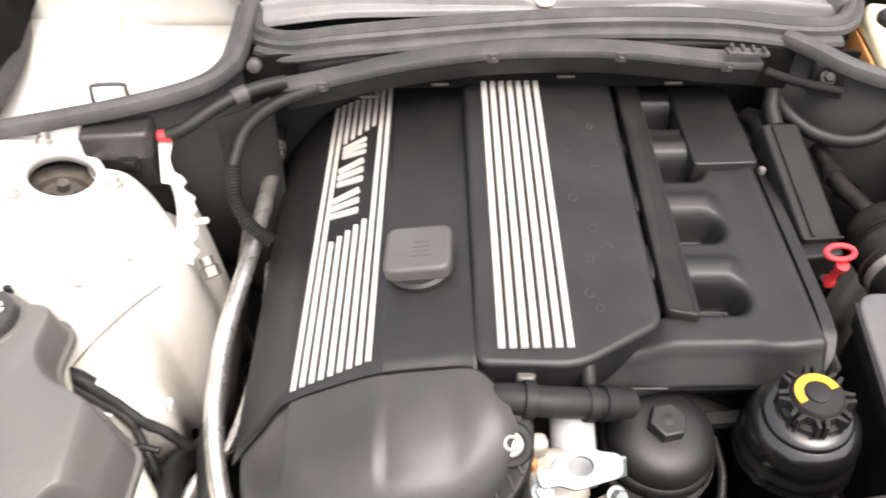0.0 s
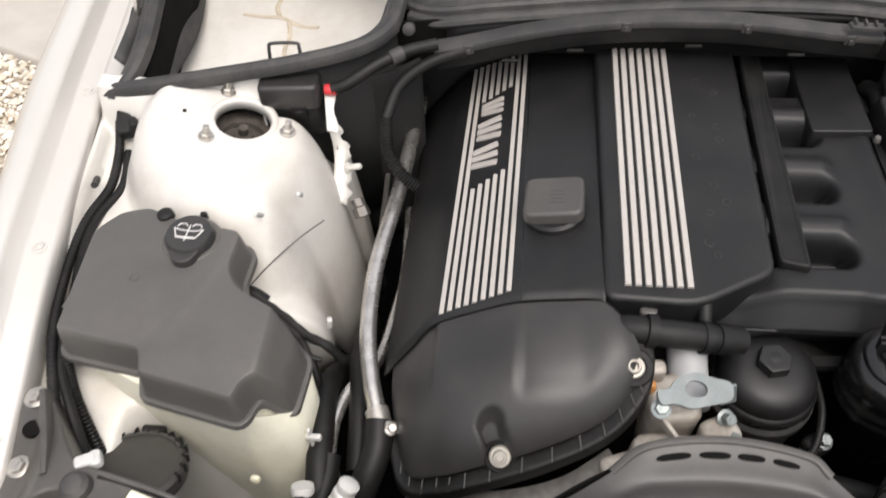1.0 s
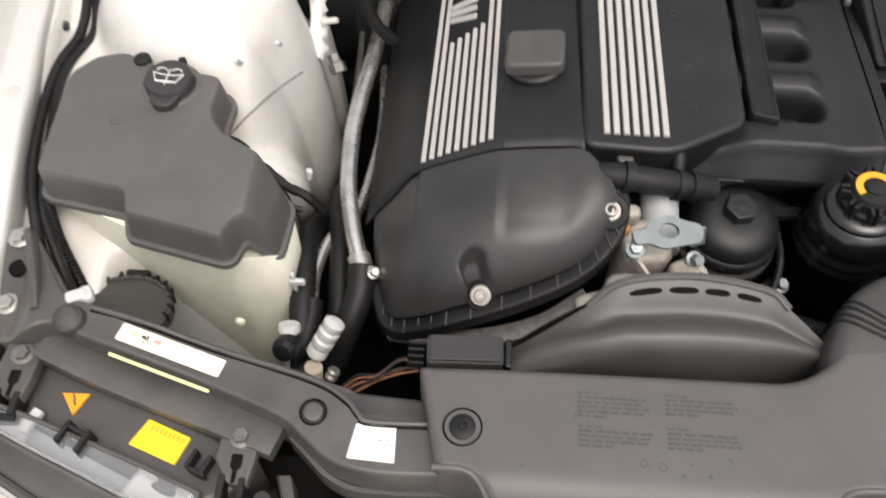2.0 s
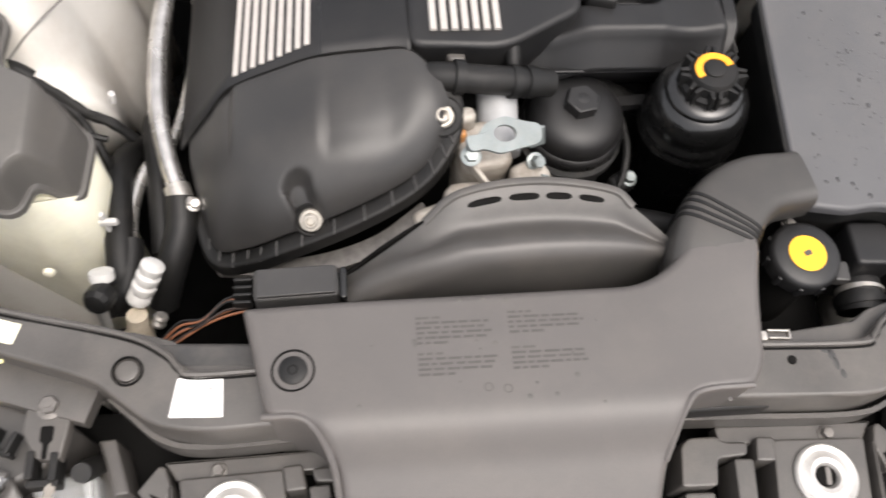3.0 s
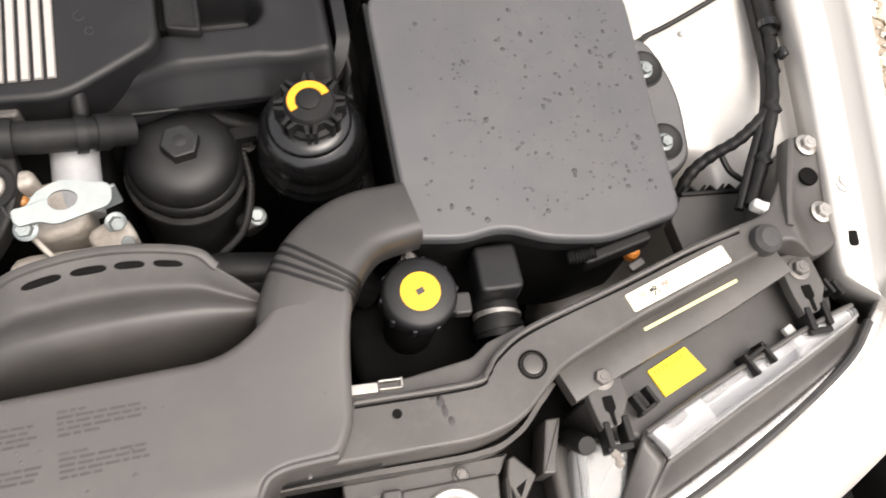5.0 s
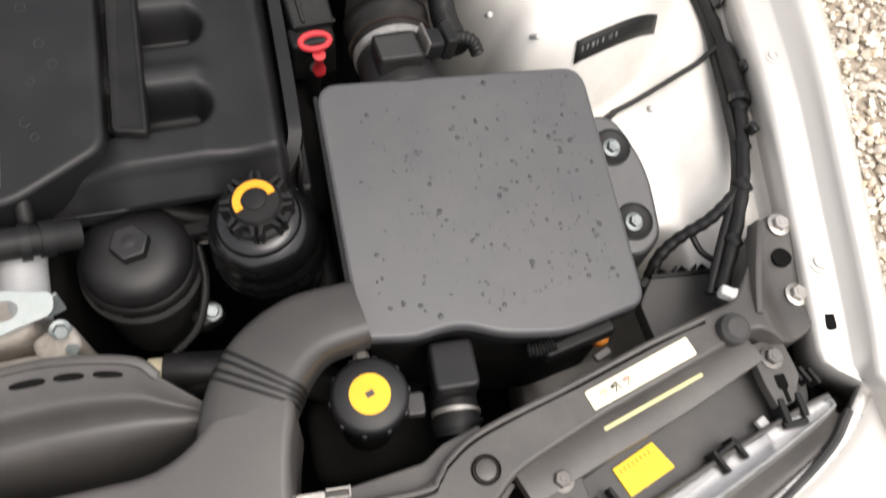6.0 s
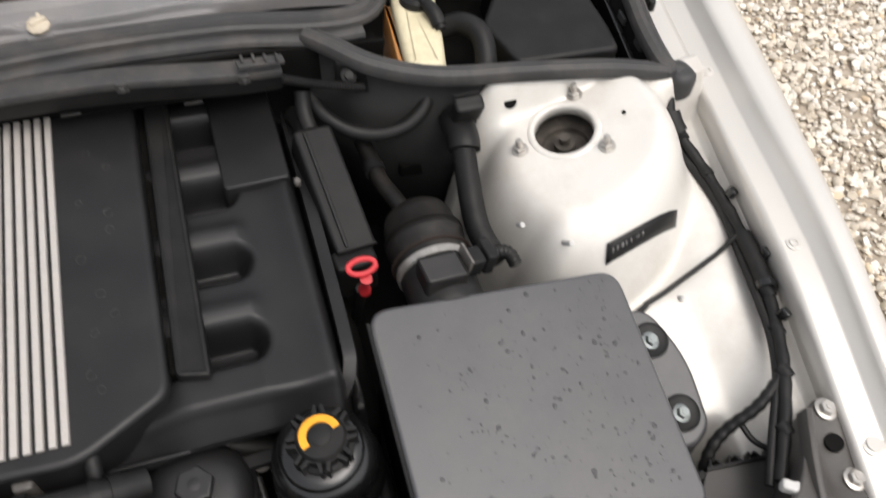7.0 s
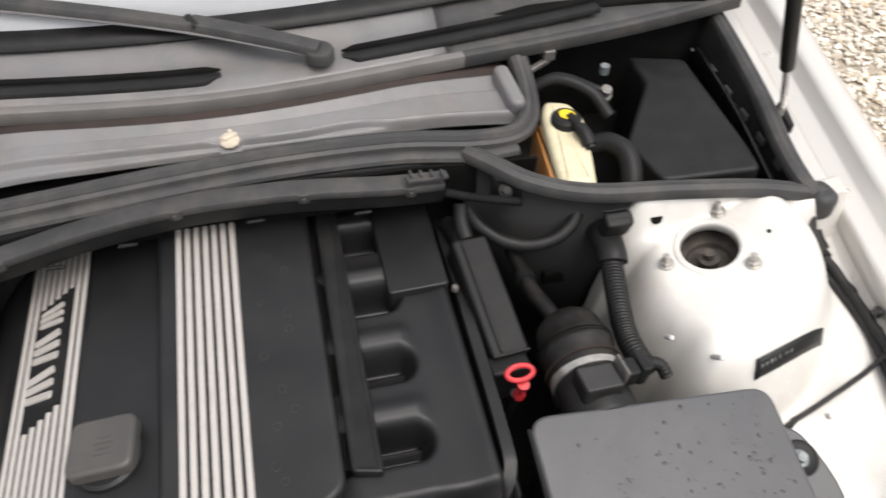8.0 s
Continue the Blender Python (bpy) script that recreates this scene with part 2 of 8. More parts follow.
def fillet(pts, r, seg=4):
    """Rounds the corners of a closed outline; r is one radius or one for each corner."""
    out, n = [], len(pts)
    for i, p in enumerate(pts):
        ri = r[i] if isinstance(r, (list, tuple)) else r
        p, a, b = Vector(p), Vector(pts[i - 1]), Vector(pts[(i + 1) % n])
        da, db = a - p, b - p
        if ri <= 0 or da.length < 1e-6 or db.length < 1e-6:
            out.append(tuple(p))
            continue
        t = min(ri, da.length * 0.48, db.length * 0.48)
        s, e = p + da.normalized() * t, p + db.normalized() * t
        for k in range(seg + 1):
            w = k / seg
            out.append(tuple(s * (1 - w) ** 2 + p * 2 * w * (1 - w) + e * w * w))
    return out


def inset(pts, d):
    n, out = len(pts), []
    area = sum(pts[i - 1][0] * pts[i][1] - pts[i][0] * pts[i - 1][1] for i in range(n))
    sg = 1 if area > 0 else -1
    for i in range(n):
        p, a, b = Vector(pts[i]), Vector(pts[i - 1]), Vector(pts[(i + 1) % n])
        e1, e2 = p - a, b - p
        e1 = e1.normalized() if e1.length > 1e-9 else Vector((1, 0))
        e2 = e2.normalized() if e2.length > 1e-9 else e1
        n1, n2 = Vector((-e1.y, e1.x)), Vector((-e2.y, e2.x))
        m = n1 + n2
        m = m.normalized() if m.length > 1e-6 else n1
        k = d / max(0.5, m.dot(n1))
        out.append(tuple(p + m * k * sg))
    return out


def prism(pts, z0, z1, bevel=0.003, seg=3, zf=None, cap=True):
    """A plate from an outline, its upper edge rounded. zf(x, y) is added to the top."""
    rings = [([(x, y) for x, y in pts], z0)]
    for k in range(seg + 1):
        a = math.pi / 2 * k / seg
        rings.append((inset(pts, bevel * (1 - math.cos(a))), z1 - bevel + bevel * math.sin(a)))
    rings.append((inset(pts, bevel * 1.15), z1))
    v, f, n = [], [], len(pts)
    for r, (ring, z) in enumerate(rings):
        v += [(x, y, z + (zf(x, y) if zf else 0)) for x, y in ring]
        if r:
            f += [[(r - 1) * n + i, (r - 1) * n + (i + 1) % n, r * n + (i + 1) % n, r * n + i] for i in range(n)]
    if cap:
        f.append([(len(rings) - 1) * n + i for i in range(n)])
        f.append([i for i in reversed(range(n))])
    return v, f


def stack(pts, levels, zf=None):
    """A moulded body from an outline: levels of (inset, height), from the bottom up."""
    v, f, n = [], [], len(pts)
    for k, (d, z) in enumerate(levels):
        v += [(x, y, z + (zf(x, y) if zf else 0)) for x, y in (inset(pts, d) if d else pts)]
        if k:
            f += [[(k - 1) * n + i, (k - 1) * n + (i + 1) % n, k * n + (i + 1) % n, k * n + i] for i in range(n)]
    f.append([(len(levels) - 1) * n + i for i in range(n)])
    f.append(list(reversed(range(n))))
    return v, f


def bend(vf, xs, ys, zf, above):
    """Cuts a plate along lines of x and y, then lifts what lies above a height by zf(x, y)."""
    bm = bmesh.new()
    bv = [bm.verts.new(p) for p in vf[0]]
    for q in vf[1]:
        bm.faces.new([bv[i] for i in q])
    for axis, cuts in ((0, xs), (1, ys)):
        for c in cuts:
            co, no = [0, 0, 0], [0, 0, 0]
            co[axis], no[axis] = c, 1
            bmesh.ops.bisect_plane(bm, geom=bm.verts[:] + bm.edges[:] + bm.faces[:], plane_co=co, plane_no=no)
    bm.verts.index_update()
    v = [(p.co.x, p.co.y, p.co.z + (zf(p.co.x, p.co.y) if p.co.z > above else 0)) for p in bm.verts]
    f = [[p.index for p in q.verts] for q in bm.faces]
    bm.free()
    return v, f


def steps(a, b, n):
    return [a + (b - a) * i / n for i in range(n + 1)]


def block(sx, sy, sz, bevel=0.003, r=None, m=None):
    """A rounded box standing on z = 0, moved by m."""
    pts = fillet([(-sx / 2, -sy / 2), (sx / 2, -sy / 2), (sx / 2, sy / 2), (-sx / 2, sy / 2)], bevel * 1.7 if r is None else r, 3)
    vf = prism(pts, 0, sz, bevel)
    return moved(vf, m) if m else vf


def lathe(profile, n=24, m=None, close=True):
    v, f = [], []
    for r, z in profile:
        for i in range(n):
            a = 2 * math.pi * i / n
            v.append((r * math.cos(a), r * math.sin(a), z))
    for k in range(len(profile) - 1):
        f += [[k * n + i, k * n + (i + 1) % n, (k + 1) * n + (i + 1) % n, (k + 1) * n + i] for i in range(n)]
    if close:
        f.append(list(range(n))[::-1])
        f.append([(len(profile) - 1) * n + i for i in range(n)])
    return moved((v, f), m) if m else (v, f)


def smooth_path(pts, per=8):
    p = [Vector(q) for q in pts]
    p = [p[0] * 2 - p[1]] + p + [p[-1] * 2 - p[-2]]
    out = []
    for i in range(1, len(p) - 2):
        for k in range(per):
            t = k / per
            a, b, c, d = p[i - 1], p[i], p[i + 1], p[i + 2]
            out.append(0.5 * (2 * b + (c - a) * t + (2 * a - 5 * b + 4 * c - d) * t * t + (3 * b - a - 3 * c + d) * t ** 3))
    return out + [p[-2]]


def sweep(pts, section, per=8, up=(0, 0, 1), scale=None, closed=True):
    """Sweeps a section (list of (side, up)) along a smooth path. scale(w) stretches it along the way."""
    path = smooth_path(pts, per) if per else [Vector(q) for q in pts]
    v, f, n = [], [], len(section)
    for i, p in enumerate(path):
        d = (path[min(i + 1, len(path) - 1)] - path[max(i - 1, 0)]).normalized()
        side = d.cross(Vector(up))
        side = side.normalized() if side.length > 1e-5 else Vector((1, 0, 0))
        top = side.cross(d).normalized()
        k = scale(i / (len(path) - 1)) if scale else 1
        v += [tuple(p + side * a * k + top * b * k) for a, b in section]
    last = n if closed else n - 1
    for i in range(len(path) - 1):
        f += [[i * n + j, i * n + (j + 1) % n, (i + 1) * n + (j + 1) % n, (i + 1) * n + j] for j in range(last)]
    if closed:
        f.append(list(range(n))[::-1])
        f.append([(len(path) - 1) * n + j for j in range(n)])
    return v, f


def ring(r, n=12, sx=1.0, sy=1.0):
    return [(r * sx * math.cos(2 * math.pi * i / n), r * sy * math.sin(2 * math.pi * i / n)) for i in range(n)]


def tube(pts, r, n=12, per=8, ribs=None, up=(0, 0, 1)):
    """A round hose or pipe; ribs = (length of one rib, depth) makes it corrugated."""
    if not ribs:
        return sweep(pts, ring(r, n), per, up)
    path = smooth_path(pts, per)
    total = sum((path[i + 1] - path[i]).length for i in range(len(path) - 1))
    steps = max(8, int(total / ribs[0] * 4))
    out, j, acc = [], 0, 0.0
    for k in range(steps + 1):
        want = total * k / steps
        while j < len(path) - 2 and acc + (path[j + 1] - path[j]).length < want:
            acc += (path[j + 1] - path[j]).length
            j += 1
        seg = (path[j + 1] - path[j]).length
        out.append(path[j].lerp(path[j + 1], (want - acc) / seg if seg > 1e-9 else 0))
    return sweep(out, ring(r, n), 0, up, scale=lambda w: 1 + ribs[1] / r * (0.0, 0.5, 1.0, 0.5)[int(round(w * steps)) % 4])


def grid(fn, nu, nv):
    """A sheet fn(u, v) for u and v from 0 to 1."""
    v = [tuple(fn(i / (nu - 1), j / (nv - 1))) for j in range(nv) for i in range(nu)]
    f = [[j * nu + i, j * nu + i + 1, (j + 1) * nu + i + 1, (j + 1) * nu + i] for j in range(nv - 1) for i in range(nu - 1)]
    return v, f


def hexagon(r):
    return [(r * math.cos(math.pi / 3 * i), r * math.sin(math.pi / 3 * i)) for i in range(6)]


def bolt_mesh(r=0.008, h=0.006, flange=1.0):
    """A hexagon bolt head on a washer."""
    return join(lathe([(r * 1.45 * flange, 0), (r * 1.45 * flange, 0.0014), (r * 1.2 * flange, 0.0022)], 20),
                moved(prism(hexagon(r), 0, h, 0.0008, 1), pose(0, 0, 0.0018)), lathe([(r * 0.45, h + 0.0016), (r * 0.4, h + 0.0025)], 12))


def bolt(parent, at, r=0.008, h=0.006, tilt=(0, 0, 0), material=None, name="bolt", label=""):
    return part(name, moved(bolt_mesh(r, h), pose(*at, *tilt)), material or M_BOLT, parent, label, smooth=30)


def spline(x, xs, ys):
    """Smooth interpolation through a few stations."""
    i = max(0, min(len(xs) - 2, int(np.searchsorted(xs, x) - 1)))
    t = min(1.0, max(0.0, (x - xs[i]) / (xs[i + 1] - xs[i])))
    h = xs[i + 1] - xs[i]
    def slope(k):
        if k == 0:
            return (ys[1] - ys[0]) / (xs[1] - xs[0])
        if k == len(xs) - 1:
            return (ys[-1] - ys[-2]) / (xs[-1] - xs[-2])
        return (ys[k + 1] - ys[k - 1]) / (xs[k + 1] - xs[k - 1])
    a, b = slope(i) * h, slope(i + 1) * h
    return (2 * t ** 3 - 3 * t * t + 1) * ys[i] + (t ** 3 - 2 * t * t + t) * a + (-2 * t ** 3 + 3 * t * t) * ys[i + 1] + (t ** 3 - t * t) * b


def ease(x, a, b):
    t = min(1.0, max(0.0, (x - a) / (b - a)))
    return t * t * (3 - 2 * t)


# ---- ground ----
def ground_sheet():
    e = [-60, -12, -4, -2, -1, 0, 1, 2, 4, 12, 60]
    v = [(x, y, 0.004 * math.sin(3 * x) * math.cos(4 * y)) for y in e for x in e]
    n = len(e)
    return v, [[j * n + i, j * n + i + 1, (j + 1) * n + i + 1, (j + 1) * n + i] for j in range(n - 1) for i in range(n - 1)]


part("ground", ground_sheet(), M_DIRT, None, "sandy gravel yard under the car", kind="structure", category="ground")


def stones(spots, name, label):
    """Loose stones, each a dented ball of its own size, in one mesh."""
    bm = bmesh.new()
    bmesh.ops.create_icosphere(bm, subdivisions=1, radius=1)
    bm.verts.ensure_lookup_table()
    base = np.array([v.co[:] for v in bm.verts])
    tri = np.array([[v.index for v in f.verts] for f in bm.faces])
    bm.free()
    rng = np.random.default_rng(4)
    allv, allf, k = [], [], 0
    for x, y, r in spots:
        d = base * (1 + rng.uniform(-0.28, 0.22, (len(base), 1)))
        d = d * np.array([rng.uniform(0.75, 1.35), rng.uniform(0.75, 1.2), rng.uniform(0.5, 0.8)]) * r
        a, b = rng.uniform(0, 6.28), rng.uniform(-0.5, 0.5)
        ca, sn, cb, sb = math.cos(a), math.sin(a), math.cos(b), math.sin(b)
        d = d @ np.array([[ca, -sn, 0], [sn, ca, 0], [0, 0, 1]]) @ np.array([[1, 0, 0], [0, cb, -sb], [0, sb, cb]])
        allv.append(d + np.array([x, y, r * 0.35 + rng.uniform(0, 0.006)]))
        allf.append(tri + k)
        k += len(base)
    me = bpy.data.meshes.new(name)
    me.from_pydata(np.concatenate(allv).tolist(), [], np.concatenate(allf).tolist())
    me.materials.append(M_STONE)
    me.shade_smooth()
    me.set_sharp_from_angle(angle=radians(50))
    return tagged(new(name, me), label, "gravel", "", "stuff")


def gravel_spots():
    rng = np.random.default_rng(7)
    out = []
    for x0, x1, y0, y1 in ((0.72, 2.3, -0.3, 2.9), (-2.1, -0.75, -0.1, 2.15)):
        for _ in range(int((x1 - x0) * (y1 - y0) * 5200)):
            x, y = rng.uniform(x0, x1), rng.uniform(y0, y1)
            if x < 0 and y > 1.62 - 0.45 * (x + 1.3):
                continue
            out.append((x, y, rng.choice([0.0055, 0.0075, 0.0095, 0.0125, 0.016], p=[0.27, 0.30, 0.25, 0.14, 0.04])))
    return out


stones(gravel_spots(), "gravel", "loose pale beige gravel stones beside the car")
part("pavement", moved(block(2.4, 1.1, 0.05, 0.012, m=pose(0, 0, 0)), pose(-1.9, 2.42, -0.01, 0, 0, -24)), M_CONCRETE, None, "pale concrete paving strip beside the gravel", kind="structure", category="paving")


# ---- fenders and inner wings ----
FY = [-0.10, 0.0, 0.07, 0.185, 0.30, 0.40, 0.50, 0.665, 0.95, 1.3, 1.7]
FX = [0.655, 0.662, 0.669, 0.680, 0.695, 0.706, 0.715, 0.733, 0.764, 0.790, 0.80]
FZ = [0.715, 0.740, 0.762, 0.790, 0.811, 0.819, 0.824, 0.832, 0.845, 0.862, 0.88]


def wing_x(y):
    return spline(y, FY, FX)


def wing_z(y):
    return spline(y, FY, FZ)


FENDER_PROFILE = [(0.0, -0.045), (0.0, -0.006), (0.0015, -0.0015), (0.005, 0.0), (0.029, 0.001), (0.0325, 0.003), (0.0395, 0.0215), (0.042, 0.0255), (0.047, 0.0275),
                  (0.066, 0.0275), (0.084, 0.018), (0.096, 0.007), (0.105, -0.012), (0.113, -0.05), (0.121, -0.12), (0.128, -0.25), (0.120, -0.5)]


def fender(s):
    t = thing("car_fender", (s * 0.8, 0.6, 0.3), "silver painted front fender with a bolted inner flange", "car fender")
    ys = [-0.10, -0.08, -0.06, -0.04, -0.02, 0.0, 0.015, 0.03, 0.04, 0.05, 0.06] + [0.08 + 0.05 * i for i in range(32)]
    v, f, n = [], [], len(FENDER_PROFILE)
    for y in ys:
        cut = 0.052 * (1 - ease(y, 0.0, 0.048)) + 0.02 * (1 - ease(y, -0.1, 0.0))
        dip = 0.02 * (1 - ease(y, -0.1, 0.05))
        lean = 0.0 if s > 0 else 0.014 * (1 - ease(y, 0.25, 0.65))
        slim = spline(y, [-0.1, 0.19, 0.29, 0.40, 0.55, 0.9], [0.55, 0.62, 0.68, 0.78, 0.95, 0.98])
        for dx, dz in FENDER_PROFILE:
            w = max(dx if dx < 0.04 else 0.04 + (dx - 0.04) * slim, cut)
            v.append((s * (wing_x(y) + w - lean), y, wing_z(y) + dz - (dip if dx > 0.03 else 0)))
    for j in range(len(ys) - 1):
        f += [[j * n + i, j * n + i + 1, (j + 1) * n + i + 1, (j + 1) * n + i] for i in range(n - 1)]
    part("fender_skin", (v, f), M_FENDER, t, smooth=50, thick=0.0015)
    part("inner_flange", grid(lambda u, w: (s * (0.668 + (wing_x(0.585 + 0.75 * w) + 0.004 - 0.668) * u), 0.585 + 0.75 * w, wing_z(0.585 + 0.75 * w) - 0.004 + 0.004 * ease(u, 0.3, 0.6)), 10, 24), M_FENDER, t, smooth=60, thick=0.002)
    for y in (0.335, 0.587, 0.86):
        at = (s * (wing_x(y) + 0.016 - (0 if s > 0 else 0.014 * (1 - ease(y, 0.25, 0.65)))), y, wing_z(y) + 0.0005)
        part("fender_bolt", moved(lathe([(0.0085, 0), (0.0085, 0.0014), (0.006, 0.002), (0.0055, 0.0035), (0.0035, 0.0035), (0.003, 0.002)], 18), pose(*at)), M_FENDER, t, smooth=30)
    hole = fillet([(-0.005, -0.009), (0.005, -0.009), (0.005, 0.009), (-0.005, 0.009)], 0.004, 3)
    part("slot", moved(prism(hole, 0, 0.0012, 0.0003, 1), pose(s * (wing_x(0.072) + (0.016 if s > 0 else 0.002)), 0.072, wing_z(0.072) + 0.0008, 8, 0, -8 * s)), M_DARK, t, "dark oblong hole through the flange")
    part("fender_bolt", moved(lathe([(0.0115, 0), (0.0115, 0.0014), (0.008, 0.002), (0.0075, 0.004), (0.004, 0.004)], 18), pose(s * (wing_x(0.125) + (0.018 if s > 0 else 0.004)), 0.125, wing_z(0.125) + 0.0005)), M_FENDER, t, smooth=30)
    return t


fender(1)
fender(-1)

TX, TY, TZ = 0.520, 0.530, 0.836


def seal_height(x):
    return spline(x, [0.33, 0.40, 0.50, 0.60, 0.65, 0.70], [0.886, 0.878, 0.868, 0.857, 0.846, 0.838])


def wing_height(x, y, s=1):
    """Height of the inner wing: the domed strut tower, the sloping shelf in front of it and the gutter along the fender."""
    shelf = -0.2 * (1 - ease(y, 0.15, 0.22)) * (1 - ease(x, 0.565, 0.60)) + 0.682 + 0.24 * max(0, min(0.22, y - 0.12)) + 0.20 * (x - 0.56)
    r = math.hypot(x - TX, y - TY)
    fall = 15 + 13 * max(0, (x - TX) / max(r, 0.001)) + 20 * ease(TX - x, 0.05, 0.11)
    dome = TZ + 0.26 * (x - TX) * min(1, 0.098 / max(r, 0.001)) - fall * max(0, r - 0.098) ** 2
    rear = 0.832 + 0.12 * (x - TX) - 3.0 * max(0, (0.430 if s > 0 else 0.415) - x)
    rear += (seal_height(x) - rear) * ease(y, 0.566, 0.588) * (ease(x, 0.425, 0.435) if s > 0 else ease(x, 0.470, 0.480)) * (1 - ease(x, 0.645, 0.665))
    dome = dome + (max(dome, rear) - dome) * ease(y, 0.535, 0.565)
    if s < 0:
        dome -= 0.11 * ease(x, 0.424, 0.430) * (1 - ease(x, 0.500, 0.508)) * ease(y, 0.550, 0.560)
    gutter = 0.732 + 0.13 * min(0.45, max(0, y - 0.12))
    base = shelf + max(0, gutter - shelf) * ease(x, 0.60, 0.668)
    k = 0.014
    h = max(dome, base) + k * math.exp(-abs(dome - base) / k) * 0.5
    wx = wing_x(y)
    return h + (wing_z(y) - 0.02 - h) * ease(x, wx - 0.013, wx - 0.001)


def inner_wing(s):
    t = thing("inner_wing", (s * 0.55, 0.4, 0.5), "silver painted inner wing with a domed strut tower", "inner wing")
    nu, nv = 96, 116

    def at(u, w):
        y = 0.085 + 0.506 * w
        x0 = 0.400 + (min(0.028, 6 * (y - 0.505) ** 2) * (1 - ease(y, 0.552, 0.568)) if y > 0.505 else min(0.022, 4 * (y - 0.505) ** 2) * ease(y, 0.30, 0.42)) + 0.055 * (1 - ease(y, 0.30, 0.345))
        x = x0 + (wing_x(y) - x0) * u ** 1.25
        z = wing_height(x, y, s)
        side = min(1.0, max(0.0, (x - x0) / (0.062 if y > 0.3 else 0.03)))
        foot = min(z - 0.02, 0.645 - 0.145 * ease(y, 0.36, 0.46))
        z = foot + (z - foot) * math.sqrt(1 - (1 - side) ** 2.2)
        if u == 0:
            x, z = x0 - 0.004, foot - 0.05
        r = math.hypot(x - TX, y - TY)
        if abs(r - 0.0345) < 0.0045 and r > 0:
            x, y = TX + (x - TX) * 0.0345 / r, TY + (y - TY) * 0.0345 / r
        return (s * x, y, z)
    v, f = grid(at, nu, nv)
    f = [q for q in f if math.hypot(sum(v[i][0] for i in q) / 4 - s * TX, sum(v[i][1] for i in q) / 4 - TY) > 0.0335]
    part("wing_panel", (v, f), M_PAINT, t, smooth=60, thick=0.0016)
    tilt = pose(s * TX, TY, TZ, 0, -s * 14.5, 0)
    part("tower_rim", moved(lathe([(0.0335, -0.012), (0.0335, -0.001), (0.0345, 0.0012), (0.037, 0.0022), (0.040, 0.0014), (0.042, -0.0006)], 48, close=False), tilt), M_PAINT, t, smooth=60, thick=0.001)
    part("strut_mount", moved(lathe([(0.046, -0.05), (0.046, -0.030), (0.028, -0.030), (0.026, -0.036), (0.012, -0.036), (0.012, -0.022), (0.006, -0.022), (0.006, -0.012)], 32), tilt), M_MOUNT, t, "dark rubber strut mount with a centre nut", smooth=30)
    for dx, dy in ((-0.053, -0.006), (0.032, -0.042), (0.028, 0.042)):
        x, y = TX + dx, TY + dy
        m = pose(s * x, y, TZ + 0.26 * (x - TX) + 0.001, 0, -s * 14.5, 0)
        part("stud", moved(join(lathe([(0.0095, 0), (0.0095, 0.0016), (0.0075, 0.002)], 18), moved(prism(hexagon(0.0072), 0, 0.006, 0.001, 1), pose(0, 0, 0.0018)), lathe([(0.0038, 0.006), (0.0038, 0.017), (0.003, 0.018)], 12)), m), M_BOLT, t, "zinc-plated strut stud with nut", smooth=30)
    return t


